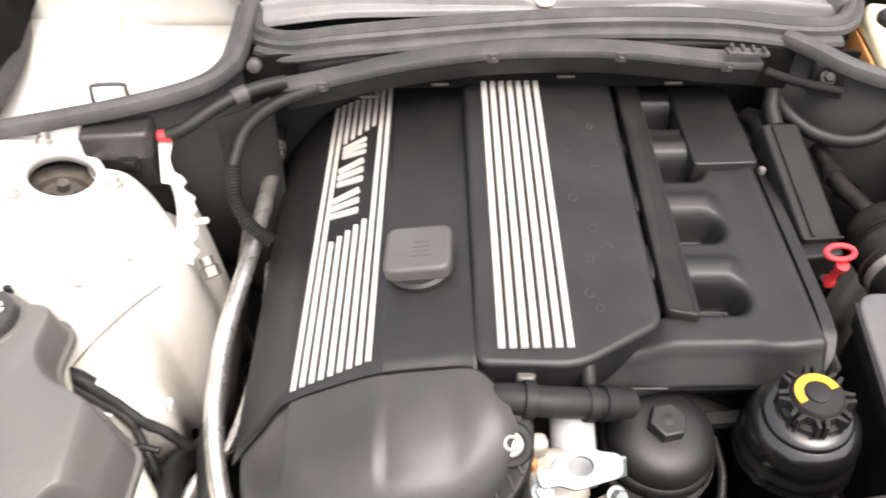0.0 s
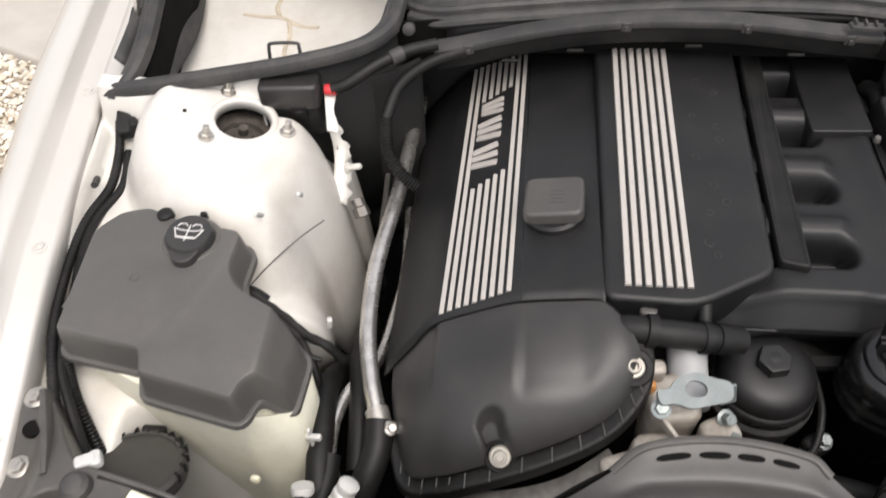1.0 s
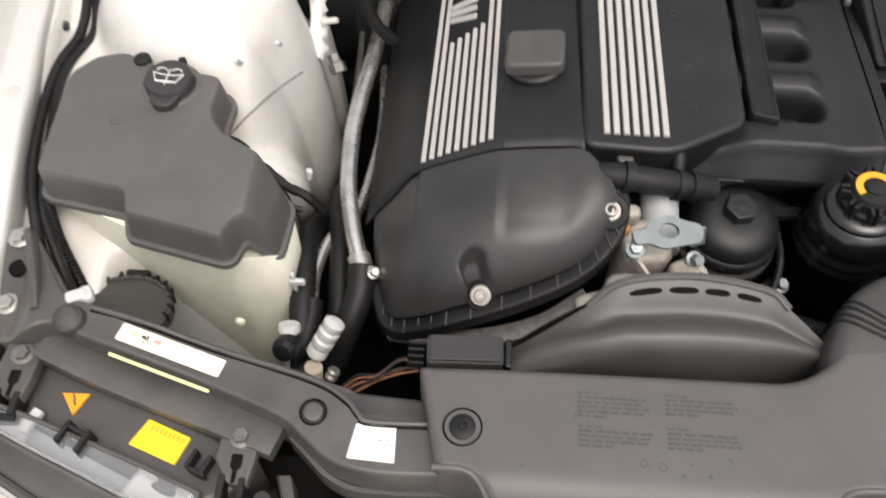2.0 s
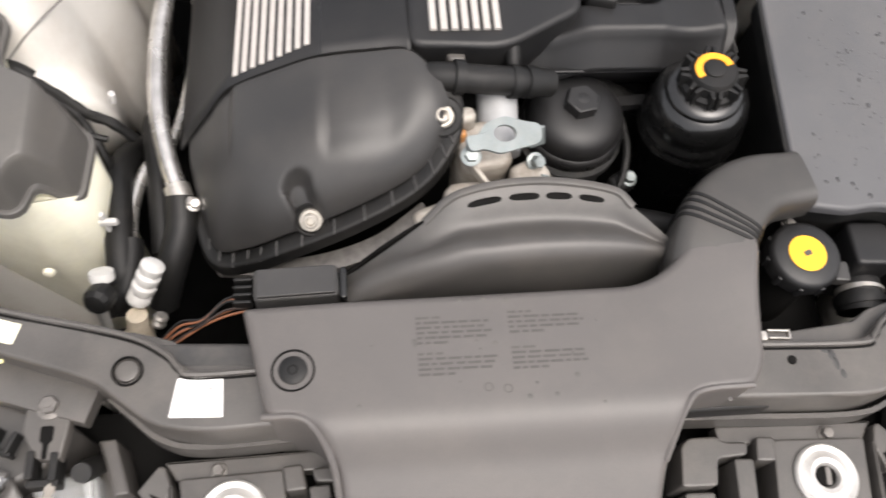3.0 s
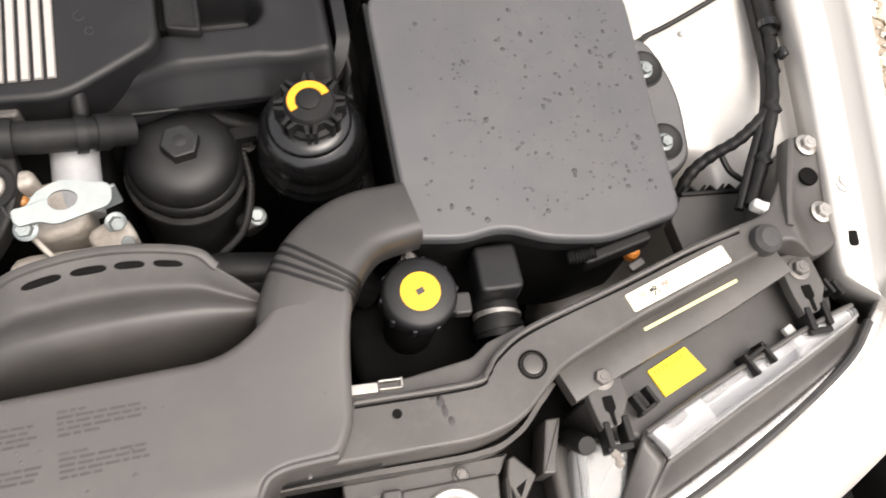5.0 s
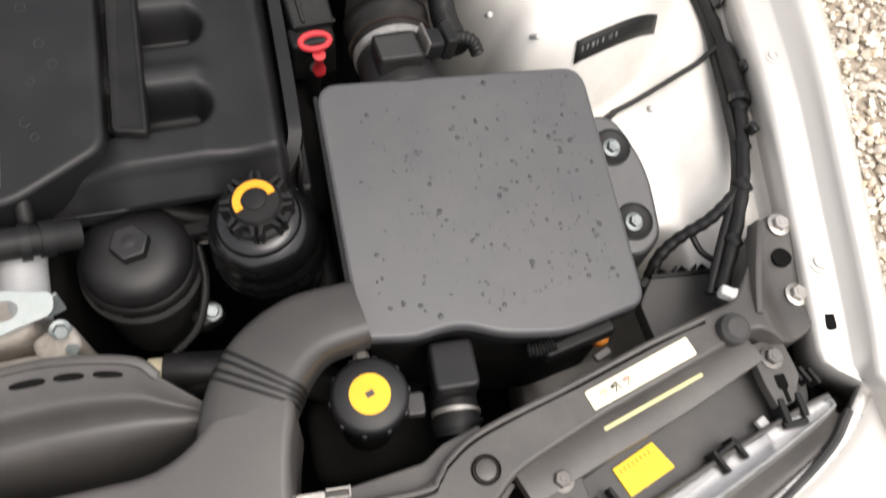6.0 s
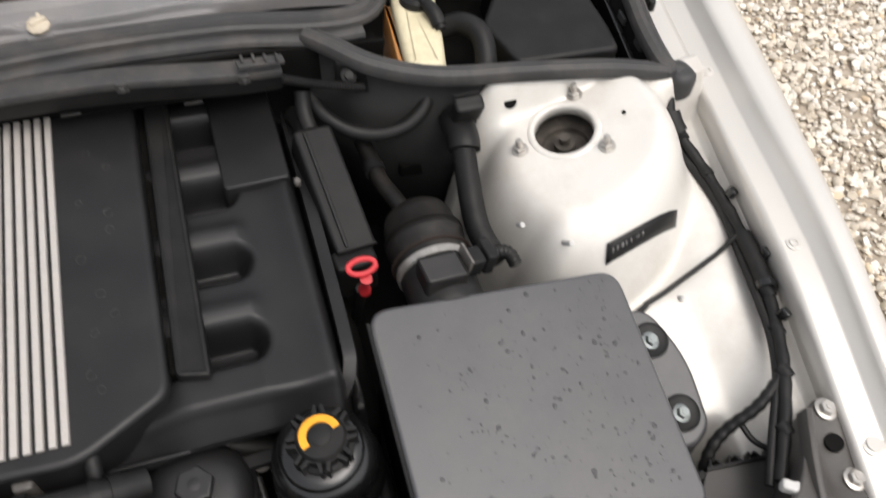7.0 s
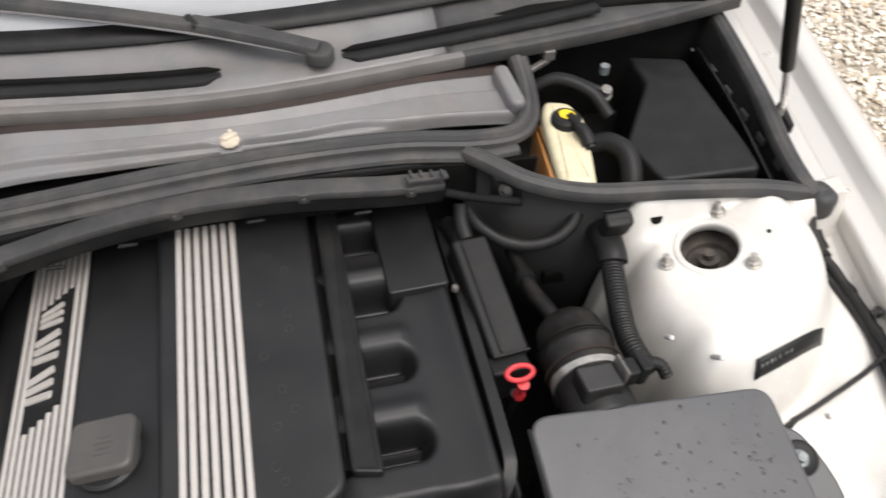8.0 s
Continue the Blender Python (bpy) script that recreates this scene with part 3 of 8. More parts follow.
wing_right = inner_wing(1)
wing_left = inner_wing(-1)
for s, side in ((1, wing_right), (-1, wing_left)):
    # welded seams, threaded pins and holes of the shelf
    seam = [(s * x, y, wing_height(x, y) + 0.001) for x, y in ((0.45, 0.318), (0.50, 0.330), (0.55, 0.343), (0.61, 0.360), (0.655, 0.372))]
    part("weld_seam", sweep(seam, ring(0.0016, 6)), M_PAINT, side, smooth=60)
    for x, y, l in ((0.474, 0.403, 0.02), (0.437, 0.44, 0.012), (0.60, 0.34, 0.006)):
        part("pin", moved(lathe([(0.003, -0.002), (0.003, l), (0.002, l + 0.001)], 10), pose(s * x, y, wing_height(x, y), 40, 0, 0)), M_WHITE, side)
    if s < 0:
        line = [(-x, y, wing_height(x, y, -1) + 0.0008) for x, y in ((0.494, 0.352), (0.467, 0.372), (0.440, 0.407), (0.416, 0.439))]
        part("sheet_joint", sweep(line, ring(0.0011, 6)), M_LIP, side, "overlapping sheet joint")
        edge = [(-0.430, 0.590, 0.785), (-0.420, 0.578, 0.760), (-0.415, 0.560, 0.742), (-0.414, 0.538, 0.728), (-0.417, 0.515, 0.714)]
        path = smooth_path(edge, 6)
        v = []
        for k, p in enumerate(path):
            out = 0.008 + 0.006 * math.sin(k * 1.3) * math.sin(k * 0.41)
            v += [(p.x - 0.012, p.y, p.z + 0.010), (p.x, p.y, p.z), (p.x + out, p.y - 0.002, p.z - 0.004)]
        part("torn_flange", (v, [[3 * k + j, 3 * k + j + 1, 3 * k + j + 4, 3 * k + j + 3] for k in range(len(path) - 1) for j in range(2)]), M_PAINT, side, "uneven painted sheet flange", smooth=60, thick=0.0015)
    if s > 0:
        slot = [Vector((0.471 + 0.0075 * math.cos(a), 0.576 + 0.0050 * math.sin(a), 0)) for a in [2 * math.pi * i / 16 for i in range(16)]]
        ov = [(q.x, q.y, wing_height(0.471, 0.576) + 0.0030 + 0.9 * (q.y - 0.576)) for q in slot]
        part("oval_slot", (ov + [(a, b, c - 0.003) for a, b, c in ov], [list(range(16)), list(range(31, 15, -1))] + [[i, (i + 1) % 16, 16 + (i + 1) % 16, 16 + i] for i in range(16)]), M_DARK, side, "dark oval slot", smooth=0)
    part("drain_hole", moved(lathe([(0.0025, 0), (0.0025, 0.0014)], 10), pose(s * 0.586, 0.523, wing_height(0.586, 0.523) + 0.001, 0, -14 * s, 0)), M_DARK, side, "small dark hole")

settle(wing_right, 0.007, 0.002, 0.0)
settle(wing_left, 0.006, -0.005, 0.006)
# added dark floor and side walls under the parts, which close the bay below
part("floor", block(1.5, 1.25, 0.02, 0.004, m=pose(0, 0.3, 0.30)), M_DARK, None, "dark undertray added to close the bay below the engine", kind="structure", category="undertray")
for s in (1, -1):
    part("wall_side", block(0.02, 1.1, 0.36, 0.004, m=pose(s * 0.70, 0.35, 0.32)), M_DARK, None, "dark side wall added to close the bay", kind="structure", category="wall")

# ---- bulkhead: partition walls, seals, cable duct and cowl ----
part("wall_bulkhead", block(0.69, 0.02, 0.52, 0.004, m=pose(0, 0.742, 0.34)), M_GREYWALL, None, "black insulated bulkhead behind the engine", kind="structure", category="bulkhead")

SEAL_R = [(0.272, 0.684, 0.895), (0.295, 0.658, 0.896), (0.335, 0.622, 0.892), (0.40, 0.599, 0.885), (0.50, 0.593, 0.876), (0.60, 0.587, 0.865), (0.655, 0.581, 0.855), (0.695, 0.578, 0.846)]
SEAL_L = [(-0.343, 0.75, 0.90), (-0.345, 0.69, 0.895), (-0.352, 0.645, 0.891), (-0.383, 0.611, 0.888), (-0.458, 0.586, 0.882), (-0.554, 0.573, 0.871), (-0.64, 0.566, 0.859), (-0.698, 0.568, 0.848)]
SEAL_C = [(-0.338, 0.844, 0.917), (-0.342, 0.794, 0.907), (-0.340, 0.739, 0.892), (-0.328, 0.712, 0.888), (-0.290, 0.694, 0.890), (-0.220, 0.690, 0.900), (-0.060, 0.698, 0.908), (0.060, 0.704, 0.910), (0.190, 0.706, 0.906), (0.280, 0.698, 0.900), (0.335, 0.704, 0.896), (0.362, 0.734, 0.896), (0.370, 0.774, 0.906), (0.369, 0.814, 0.922)]
SEAL_SECTION = [(-0.012, -0.006), (-0.013, 0.001), (-0.010, 0.007), (-0.004, 0.010), (0.002, 0.009), (0.005, 0.004), (0.009, 0.005), (0.013, 0.002), (0.014, -0.004), (0.010, -0.008), (0, -0.010)]


def partition(path, s, material):
    """A wall under the rubber seal, following it."""
    p = smooth_path(path, 5)
    v = [(q.x, q.y, q.z - 0.006) for q in p] + [(q.x, q.y + 0.01, 0.60) for q in p]
    n = len(p)
    return v, [[i, i + 1, n + i + 1, n + i] for i in range(n - 1)]


for path, s in ((SEAL_R, 1), (SEAL_L, -1)):
    t = thing("bulkhead_partition", (s * 0.5, 0.6, 0.6), "black partition wall with a thick rubber seal behind the strut tower", "partition")
    part("partition_wall", partition(path, s, None), M_GREYWALL, t, thick=0.004)
    part("rubber_seal", sweep(path, [(a * -s, b) for a, b in SEAL_SECTION]), M_RUBBER, t, "black rubber seal")
    # corner piece where the partition meets the fender
    part("seal_corner", block(0.034, 0.040, 0.032, 0.009, m=pose(s * 0.690, 0.574, 0.824, 0, 0, 14 * s)), M_RUBBER, t, "moulded rubber corner")
    part("corner_tab", join(block(0.012, 0.004, 0.040, 0.0015, m=pose(s * 0.668, 0.556, 0.802, -20, 0, 8 * s)), block(0.026, 0.004, 0.018, 0.0015, m=pose(s * 0.655, 0.560, 0.818, -25, 0, 0))), M_PAINT, t, "small painted bracket")
    part("side_seal", sweep([(s * 0.680, 0.572, 0.850), (s * 0.672, 0.60, 0.858), (s * 0.672, 0.65, 0.866), (s * 0.684, 0.74, 0.875), (s * 0.692, 0.86, 0.886), (s * 0.690, 0.95, 0.90), (s * 0.686, 1.1, 0.93)], [(a * s, b) for a, b in SEAL_SECTION]), M_RUBBER, t)
    part("side_channel", grid(lambda u, w: (s * (spline(w, [0, 0.3, 1], [0.664, 0.672, 0.684]) - (0.016 if s > 0 else 0.010) * u), 0.60 + 0.5 * w, 0.845 + 0.09 * w - (0.16 if s > 0 else 0.07) * u), 3, 12), M_DARK, t, thick=0.003)

t = thing("cowl_seal", (0, 0.69, 0.88), "long black rubber seal along the cowl edge", "seal")
part("seal_body", sweep(SEAL_C, SEAL_SECTION[::-1]), M_RUBBER, t)
part("lower_bead", sweep([(x, y - 0.017, z - 0.010) for x, y, z in SEAL_C[3:11]], ring(0.009, 10, 1.2, 0.8)), M_RUBBER, t)
part("seal_carrier", sweep([(x, y + 0.004, z - 0.034) for x, y, z in SEAL_C[2:11]], [(-0.006, -0.03), (0.006, -0.03), (0.006, 0.026), (-0.006, 0.026)]), M_BLACK, t)

DUCT = [(-0.292, 0.640, 0.866), (-0.256, 0.642, 0.872), (-0.16, 0.652, 0.888), (-0.064, 0.657, 0.898), (0.02, 0.654, 0.902), (0.085, 0.651, 0.901), (0.17, 0.651, 0.890), (0.235, 0.656, 0.881)]


def apron(u, w):
    x = -0.28 + 0.51 * u
    a = (spline(x, [p[0] for p in SEAL_C[4:11]], [p[1] for p in SEAL_C[4:11]]) - 0.022, spline(x, [p[0] for p in SEAL_C[4:11]], [p[2] for p in SEAL_C[4:11]]) - 0.012)
    b = (spline(x, [p[0] for p in DUCT], [p[1] for p in DUCT]) + 0.010, spline(x, [p[0] for p in DUCT], [p[2] for p in DUCT]) - 0.004)
    return (x, a[0] + (b[0] - a[0]) * w, a[1] + (b[1] - a[1]) * w - 0.022 * math.sin(math.pi * w))


# black sheet painted as the dark groove between seal and duct
part("seal_groove_sheet", grid(apron, 30, 8), M_BLACK, bpy.data.objects["cowl_seal"], smooth=60, thick=0.003)
duct = thing("cable_duct", (0, 0.61, 0.86), "arched black plastic cable duct with snap clips under the cowl", "cable duct")
part("duct_lid", sweep(DUCT, fillet([(-0.013, -0.006), (0.014, -0.004), (0.013, 0.006), (-0.012, 0.006)], 0.003, 2)), M_RUBBER, duct)
part("duct_body", sweep([(x, y + 0.002, z - 0.016) for x, y, z in DUCT], fillet([(-0.012, -0.013), (0.011, -0.010), (0.012, 0.010), (-0.012, 0.010)], 0.002, 2)), M_BLACK, duct)
for x in (-0.250, -0.062, 0.076, 0.196):
    y, z = spline(x, [p[0] for p in DUCT], [p[1] for p in DUCT]), spline(x, [p[0] for p in DUCT], [p[2] for p in DUCT])
    part("snap_clip", join(block(0.013, 0.012, 0.012, 0.002, m=pose(x, y - 0.009, z - 0.006)), block(0.005, 0.004, 0.006, 0.001, m=pose(x, y - 0.016, z - 0.004))), M_RUBBER, duct)
for x in (-0.2, -0.12, 0.02, 0.14):
    y, z = spline(x, [p[0] for p in DUCT], [p[1] for p in DUCT]), spline(x, [p[0] for p in DUCT], [p[2] for p in DUCT])
    part("duct_tab", block(0.02, 0.004, 0.003, 0.001, m=pose(x, y - 0.012, z - 0.030)), M_BLACK, duct)
part("duct_end_rack", join(block(0.05, 0.012, 0.004, 0.001, m=pose(0.215, 0.645, 0.899, 0, 8, 8)), *[block(0.003, 0.010, 0.009, 0.001, m=pose(0.197 + 0.012 * i, 0.646, 0.901 - 0.0015 * i)) for i in range(4)]), M_RUBBER, duct)


def lip_y(x):
    return 0.772 + 0.10 * math.sqrt(x * x + 0.012) + 0.08 * x * x


def cowl_sheet(u, w):
    x = -0.332 + 0.687 * u
    y0 = 0.7185 + 0.006 * ease(x, 0.15, 0.33)
    y = y0 + 0.004 + (lip_y(x) - 0.024 - y0) * w
    # a wavy pressed ridge above the lower edge, a notch round the clip and a stepped joint
    off = spline(x, [-0.34, -0.117, -0.04, 0.02, 0.08, 0.13, 0.16, 0.20, 0.36], [0.34, 0.30, 0.27, 0.21, 0.19, 0.25, 0.24, 0.12, 0.11])
    ridge = 0.0085 * ease(w, off - 0.10, off - 0.01) - 0.0035 * ease(w, off, off + 0.03)
    ridge *= 1 - 0.6 * (ease(x, -0.022, -0.014) - ease(x, 0.014, 0.022)) * (1 - ease(w, 0.30, 0.42))
    return (x, y, 0.903 + 0.006 * ease(w, 0, 0.06) + 0.013 * w + ridge - 0.0035 * ease(w, 0.645, 0.662) + 0.012 * max(0, w - 0.66) - 0.02 * ease(abs(x), 0.2, 0.42))



cowl = thing("cowl", (0, 0.75, 0.88), "dusty grey plastic cowl panel below the windscreen", "cowl panel")
part("cowl_cover", grid(cowl_sheet, 110, 64), M_COWL, cowl, smooth=50, thick=0.003)
part("cover_joint", sweep([(cowl_sheet(u, 0.655)[0], cowl_sheet(u, 0.655)[1], cowl_sheet(u, 0.655)[2] + 0.0006) for u in [i / 12 for i in range(13)]], ring(0.0010, 6)), M_DARK, cowl)
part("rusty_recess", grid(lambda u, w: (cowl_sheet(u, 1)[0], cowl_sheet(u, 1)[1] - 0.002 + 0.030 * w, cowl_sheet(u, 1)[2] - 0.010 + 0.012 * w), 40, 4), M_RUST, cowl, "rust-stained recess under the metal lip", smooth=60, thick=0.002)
part("retaining_clip", moved(join(lathe([(0.012, 0), (0.012, 0.002), (0.009, 0.005), (0.004, 0.006)], 9), block(0.018, 0.006, 0.005, 0.002, m=pose(0.001, 0.001, 0.004, 0, 0, 25)), block(0.004, 0.012, 0.004, 0.001, m=pose(0.002, 0.008, 0.001, 0, 0, 10))), pose(0.003, 0.732, 0.917, 12, 0, 0)), M_SEALER, cowl, "worn beige retaining clip")
part("clip_tab", block(0.026, 0.010, 0.003, 0.001, m=pose(0.003, 0.7215, 0.9085, 12, 0, 0)), M_COWL, cowl, "notched tab under the clip")
part("end_cap", block(0.02, 0.07, 0.022, 0.006, m=pose(0.347, 0.765, 0.905, 10, 0, 8)), M_COWL, cowl)
LIP_SECTION = fillet([(-0.008, -0.006), (0.008, -0.014), (0.008, 0.005), (-0.004, 0.006)], 0.003, 2)
for name, x0, x1, m, label in (("cowl_lip", -0.72, 0.30, M_LIP, "weathered grey metal lip"), ("lip_rubber", 0.301, 0.72, M_RUBBER, "black rubber strip on the lip")):
    part(name, sweep([(x, lip_y(x) + 0.004, 0.938 - 0.012 * ease(abs(x), 0.2, 0.6)) for x in steps(x0, x1, 12)], LIP_SECTION), m, cowl, label)
# dark strip stands for the shaded gap between seal and cowl
part("edge_gap_shade", sweep([(x, 0.712, 0.878 - 0.010 * ease(abs(x), 0.2, 0.36)) for x in [-0.345 + 0.07 * i for i in range(11)]], [(-0.032, -0.03), (0.052, -0.03), (0.052, 0.022), (0.048, 0.022), (0.040, 0.0), (-0.032, 0.0)]), M_DARK, cowl, "dark strip for the shaded gap along the seal")

# unseen dark sheet added so that the ground stays hidden under the cowl
part("plenum_closer", block(0.70, 0.22, 0.006, 0.002, m=pose(0.012, 0.850, 0.835)), M_DARK, cowl, "dark sheet added to close the gap below the cowl panel")

scuttle = thing("scuttle_grille", (0, 0.87, 0.92), "grey plastic scuttle grille at the foot of the windscreen", "scuttle grille")


def scuttle_sheet(x, w):
    return (x, lip_y(x) + 0.012 + 0.105 * w, 0.936 + 0.016 * w + 0.003 * math.sin(w * 9) - 0.012 * ease(abs(x), 0.2, 0.7))


part("grille_panel", grid(lambda u, w: scuttle_sheet(-0.78 + 1.06 * u, w), 50, 16), M_COWL, scuttle, smooth=60, thick=0.003)
part("side_panel", moved(grid(lambda u, w: scuttle_sheet(0.279 + 0.49 * u, w), 24, 16), pose(0, 0, -0.0015)), M_RUBBER, scuttle, "dusty black end of the scuttle", smooth=60, thick=0.003)
for x0, x1, tip in ((-0.40, 0.002, 1), (0.150, 0.50, -1)):
    pts = [(x0 + (x1 - x0) * i / 10, lip_y(x0 + (x1 - x0) * i / 10) + 0.040, 0.945) for i in range(11)]
    point = lambda w: 1 - 0.75 * (ease(w, 0.95, 1.0) if tip > 0 else 1 - ease(w, 0.0, 0.05))
    part("vent_slot", sweep(pts, fillet([(-0.016, -0.004), (0.016, -0.004), (0.014, 0.003), (-0.014, 0.001)], 0.001, 2), scale=point), M_BLACK, scuttle, "long dark vent slot")
    part("slot_rib", sweep([(a, b + 0.008, c + 0.002) for a, b, c in pts], fillet([(-0.005, -0.004), (0.006, -0.004), (0.004, 0.004), (-0.002, 0.005)], 0.001, 2), scale=point), M_DARK, scuttle, "black upper blade of the slot")

screen = thing("windscreen", (0, 1.1, 0.95), "raked glass windscreen, tinted grey for a pale sky reflection", "windscreen")
part("glass", grid(lambda u, w: (-0.72 + 1.44 * u, 0.908 + 0.12 * (2 * u - 1) ** 2 + 0.75 * w, 0.962 + 0.42 * w), 24, 12), M_GLASS, screen, smooth=60, thick=0.005)
part("black_border", grid(lambda u, w: (-0.72 + 1.44 * u, 0.884 + 0.12 * (2 * u - 1) ** 2 + 0.034 * w, 0.958 + 0.010 * w), 24, 3), M_BLACK, screen, "black glass border", smooth=60, thick=0.003)
# near-black walls added to close the view beside the scuttle
for px, py in ((0.495, 0.90), (-0.505, 1.0)):
    part("pillar_wall", block(0.37, 0.02, 0.30, 0.004, m=pose(px, py, 0.64)), M_DARK, screen)
part("dashboard", block(1.4, 0.7, 0.02, 0.01, m=pose(0, 1.5, 0.93)), M_BLACK, screen)

for t in (cowl, scuttle, screen):
    settle(t, 0.0, 0.010, -0.008)

wiper = thing("wiper", (0.122, 0.83, 0.95), "black wiper arm and blade resting on the scuttle", "windscreen wiper")
part("pivot_cap", moved(lathe([(0.0180, -0.004), (0.0180, 0.008), (0.0165, 0.0105), (0.0135, 0.0115), (0.006, 0.012)], 28), pose(0.122, 0.825, 0.954)), M_RUBBER, wiper)
part("arm", sweep([(0.122, 0.825, 0.963), (0.06, 0.852, 0.970), (-0.025, 0.889, 0.976)], fillet([(-0.0135, -0.006), (0.0135, -0.006), (0.010, 0.007), (-0.010, 0.007)], 0.002, 2), scale=lambda w: 1 + 0.12 * w), M_RUBBER, wiper, "matt black wiper arm")
part("arm_rod", sweep([(-0.02, 0.887, 0.974), (-0.15, 0.927, 0.985), (-0.36, 0.985, 1.0)], fillet([(-0.0135, -0.005), (0.0135, -0.005), (0.009, 0.006), (-0.009, 0.006)], 0.002, 2)), M_RUBBER, wiper)
# pale strip paints the light highlight on the arm's lower edge
part("arm_highlight", sweep([(0.112, 0.817, 0.960), (0.055, 0.840, 0.966), (-0.028, 0.874, 0.973), (-0.15, 0.913, 0.982), (-0.36, 0.971, 0.997)], ring(0.0016, 6)), M_COWL, wiper, "pale strip for the highlight along the arm")
part("hinge", block(0.010, 0.030, 0.014, 0.003, m=pose(-0.024, 0.888, 0.970, 0, 0, 22)), M_BLACK, wiper)
part("blade", sweep([(0.02, 0.985, 0.985), (-0.2, 0.965, 0.978), (-0.5, 0.985, 0.985)], [(-0.006, -0.008), (0.006, -0.008), (0.004, 0.006), (-0.004, 0.006)]), M_GLOSS, wiper)

settle(wiper, 0.0, 0.010, -0.008)

for s in (1, -1):
    t = thing("gas_strut", (s * 0.70, 0.70, 0.86), "black gas strut with a steel rod standing on the fender edge", "gas strut")
    a = Vector((s * 0.704, 0.708, 0.862))
    up = Vector((-0.40 * s, -0.22, 1.0)).normalized()
    part("rod", tube([a, a + up * 0.06, a + up * 0.115], 0.004, 10), M_PIPE, t, "bare steel rod")
    part("cylinder", tube([a + up * 0.105, a + up * 0.25, a + up * 0.45], 0.009, 14), M_BLACK, t)
    part("ball_bracket", block(0.010, 0.050, 0.014, 0.003, m=pose(a.x + 0.006 * s, a.y, a.z - 0.012, 0, 0, -12 * s)), M_BLACK, t)


# ---- engine ----
SLOPE = -0.033          # the left cover falls towards the bulkhead
engine = thing("engine", (0, 0.45, 0.55), "six-cylinder engine under black plastic covers with silver stripes", "engine")


def seam_y(x):
    return spline(x, [-0.318, -0.307, -0.285, -0.262, -0.215, -0.174, -0.13, -0.095, -0.08], [0.258, 0.262, 0.270, 0.281, 0.284, 0.283, 0.283, 0.280, 0.268])


def left_top(x, y):
    """Height of the left cover."""
    z = spline(x, [-0.325, -0.307, -0.285, -0.262, -0.215, -0.176, -0.168, -0.092], [0.703, 0.728, 0.755, 0.779, 0.803, 0.821, 0.823, 0.834])
    return z + SLOPE * (y - 0.283)


part("engine_block", join(block(0.30, 0.46, 0.33, 0.02, m=pose(-0.14, 0.44, 0.42)), block(0.40, 0.34, 0.3, 0.02, m=pose(0.06, 0.46, 0.42))), M_DARK, engine, "dark engine block below the covers")
left_cover = part("ignition_cover", grid(lambda u, w: (-0.318 + 0.226 * u, seam_y(-0.318 + 0.226 * u) * (1 - w) + 0.72 * w, left_top(-0.318 + 0.226 * u, seam_y(-0.318 + 0.226 * u) * (1 - w) + 0.72 * w)), 70, 24), M_COVER, engine, "black ribbed left engine cover", smooth=40, thick=0.003)
# raised joint between the striped slope and the flat middle
part("cover_groove", sweep([(-0.174, y, left_top(-0.174, y) + 0.0006) for y in (0.286, 0.4, 0.55, 0.69)], ring(0.0012, 6)), M_GLOSS, engine)


def stripe(p, q, w, fn, lift=0.0022):
    """A raised strip from p to q on the surface fn(x, y)."""
    pts = [(x, y, fn(x, y) + lift) for x, y in ((p[0] + (q[0] - p[0]) * i / 10, p[1] + (q[1] - p[1]) * i / 10) for i in range(11))]
    return sweep(pts, [(-w / 2, -0.002), (w / 2, -0.002), (w / 2 * 0.8, 0.001), (-w / 2 * 0.8, 0.001)], 0)


# left field: outer stripes run through, the middle ones make room for the badge
for i in range(9):
    k = i / 8
    near = (-0.2560 + 0.0695 * k, 0.293 + 0.008 * k)
    far = (-0.2480 + 0.0680 * k, 0.718)
    def on(y, near=near, far=far):
        w = (y - near[1]) / (far[1] - near[1])
        return (near[0] + (far[0] - near[0]) * w, y)
    if i in (0, 1, 7, 8):
        runs = [(near, far)]
    else:
        runs = [(near, on(0.472 + 0.018 * (i - 2) / 4)), (on(0.636 + 0.014 * (i - 2) / 4), far)]
    for a, b in runs:
        part("stripe", stripe(a, b, 0.0058, left_top), M_STRIPE, left_cover)
# the badge: plain raised blocks in the stripe colour
for y0, y1, x0, x1 in ((0.603, 0.634, -0.235, -0.204), (0.553, 0.597, -0.238, -0.205), (0.502, 0.547, -0.241, -0.207)):
    xm, ym = (x0 + x1) / 2, (y0 + y1) / 2
    zt = left_top(xm, ym)
    tilt = math.degrees(math.atan((left_top(x1, ym) - left_top(x0, ym)) / (x1 - x0)))
    for k in (-1, 0, 1):
        part("badge_bar", block(x1 - x0, 0.0085 if y1 - y0 > 0.04 else 0.0065, 0.003, 0.0008, m=pose(xm, ym + k * (y1 - y0) * 0.31, left_top(xm, ym + k * (y1 - y0) * 0.31) + 0.0012, math.degrees(math.atan(SLOPE)), -tilt, 1.5 + 9 * k)), M_STRIPE, left_cover, "plain raised silver badge bar")

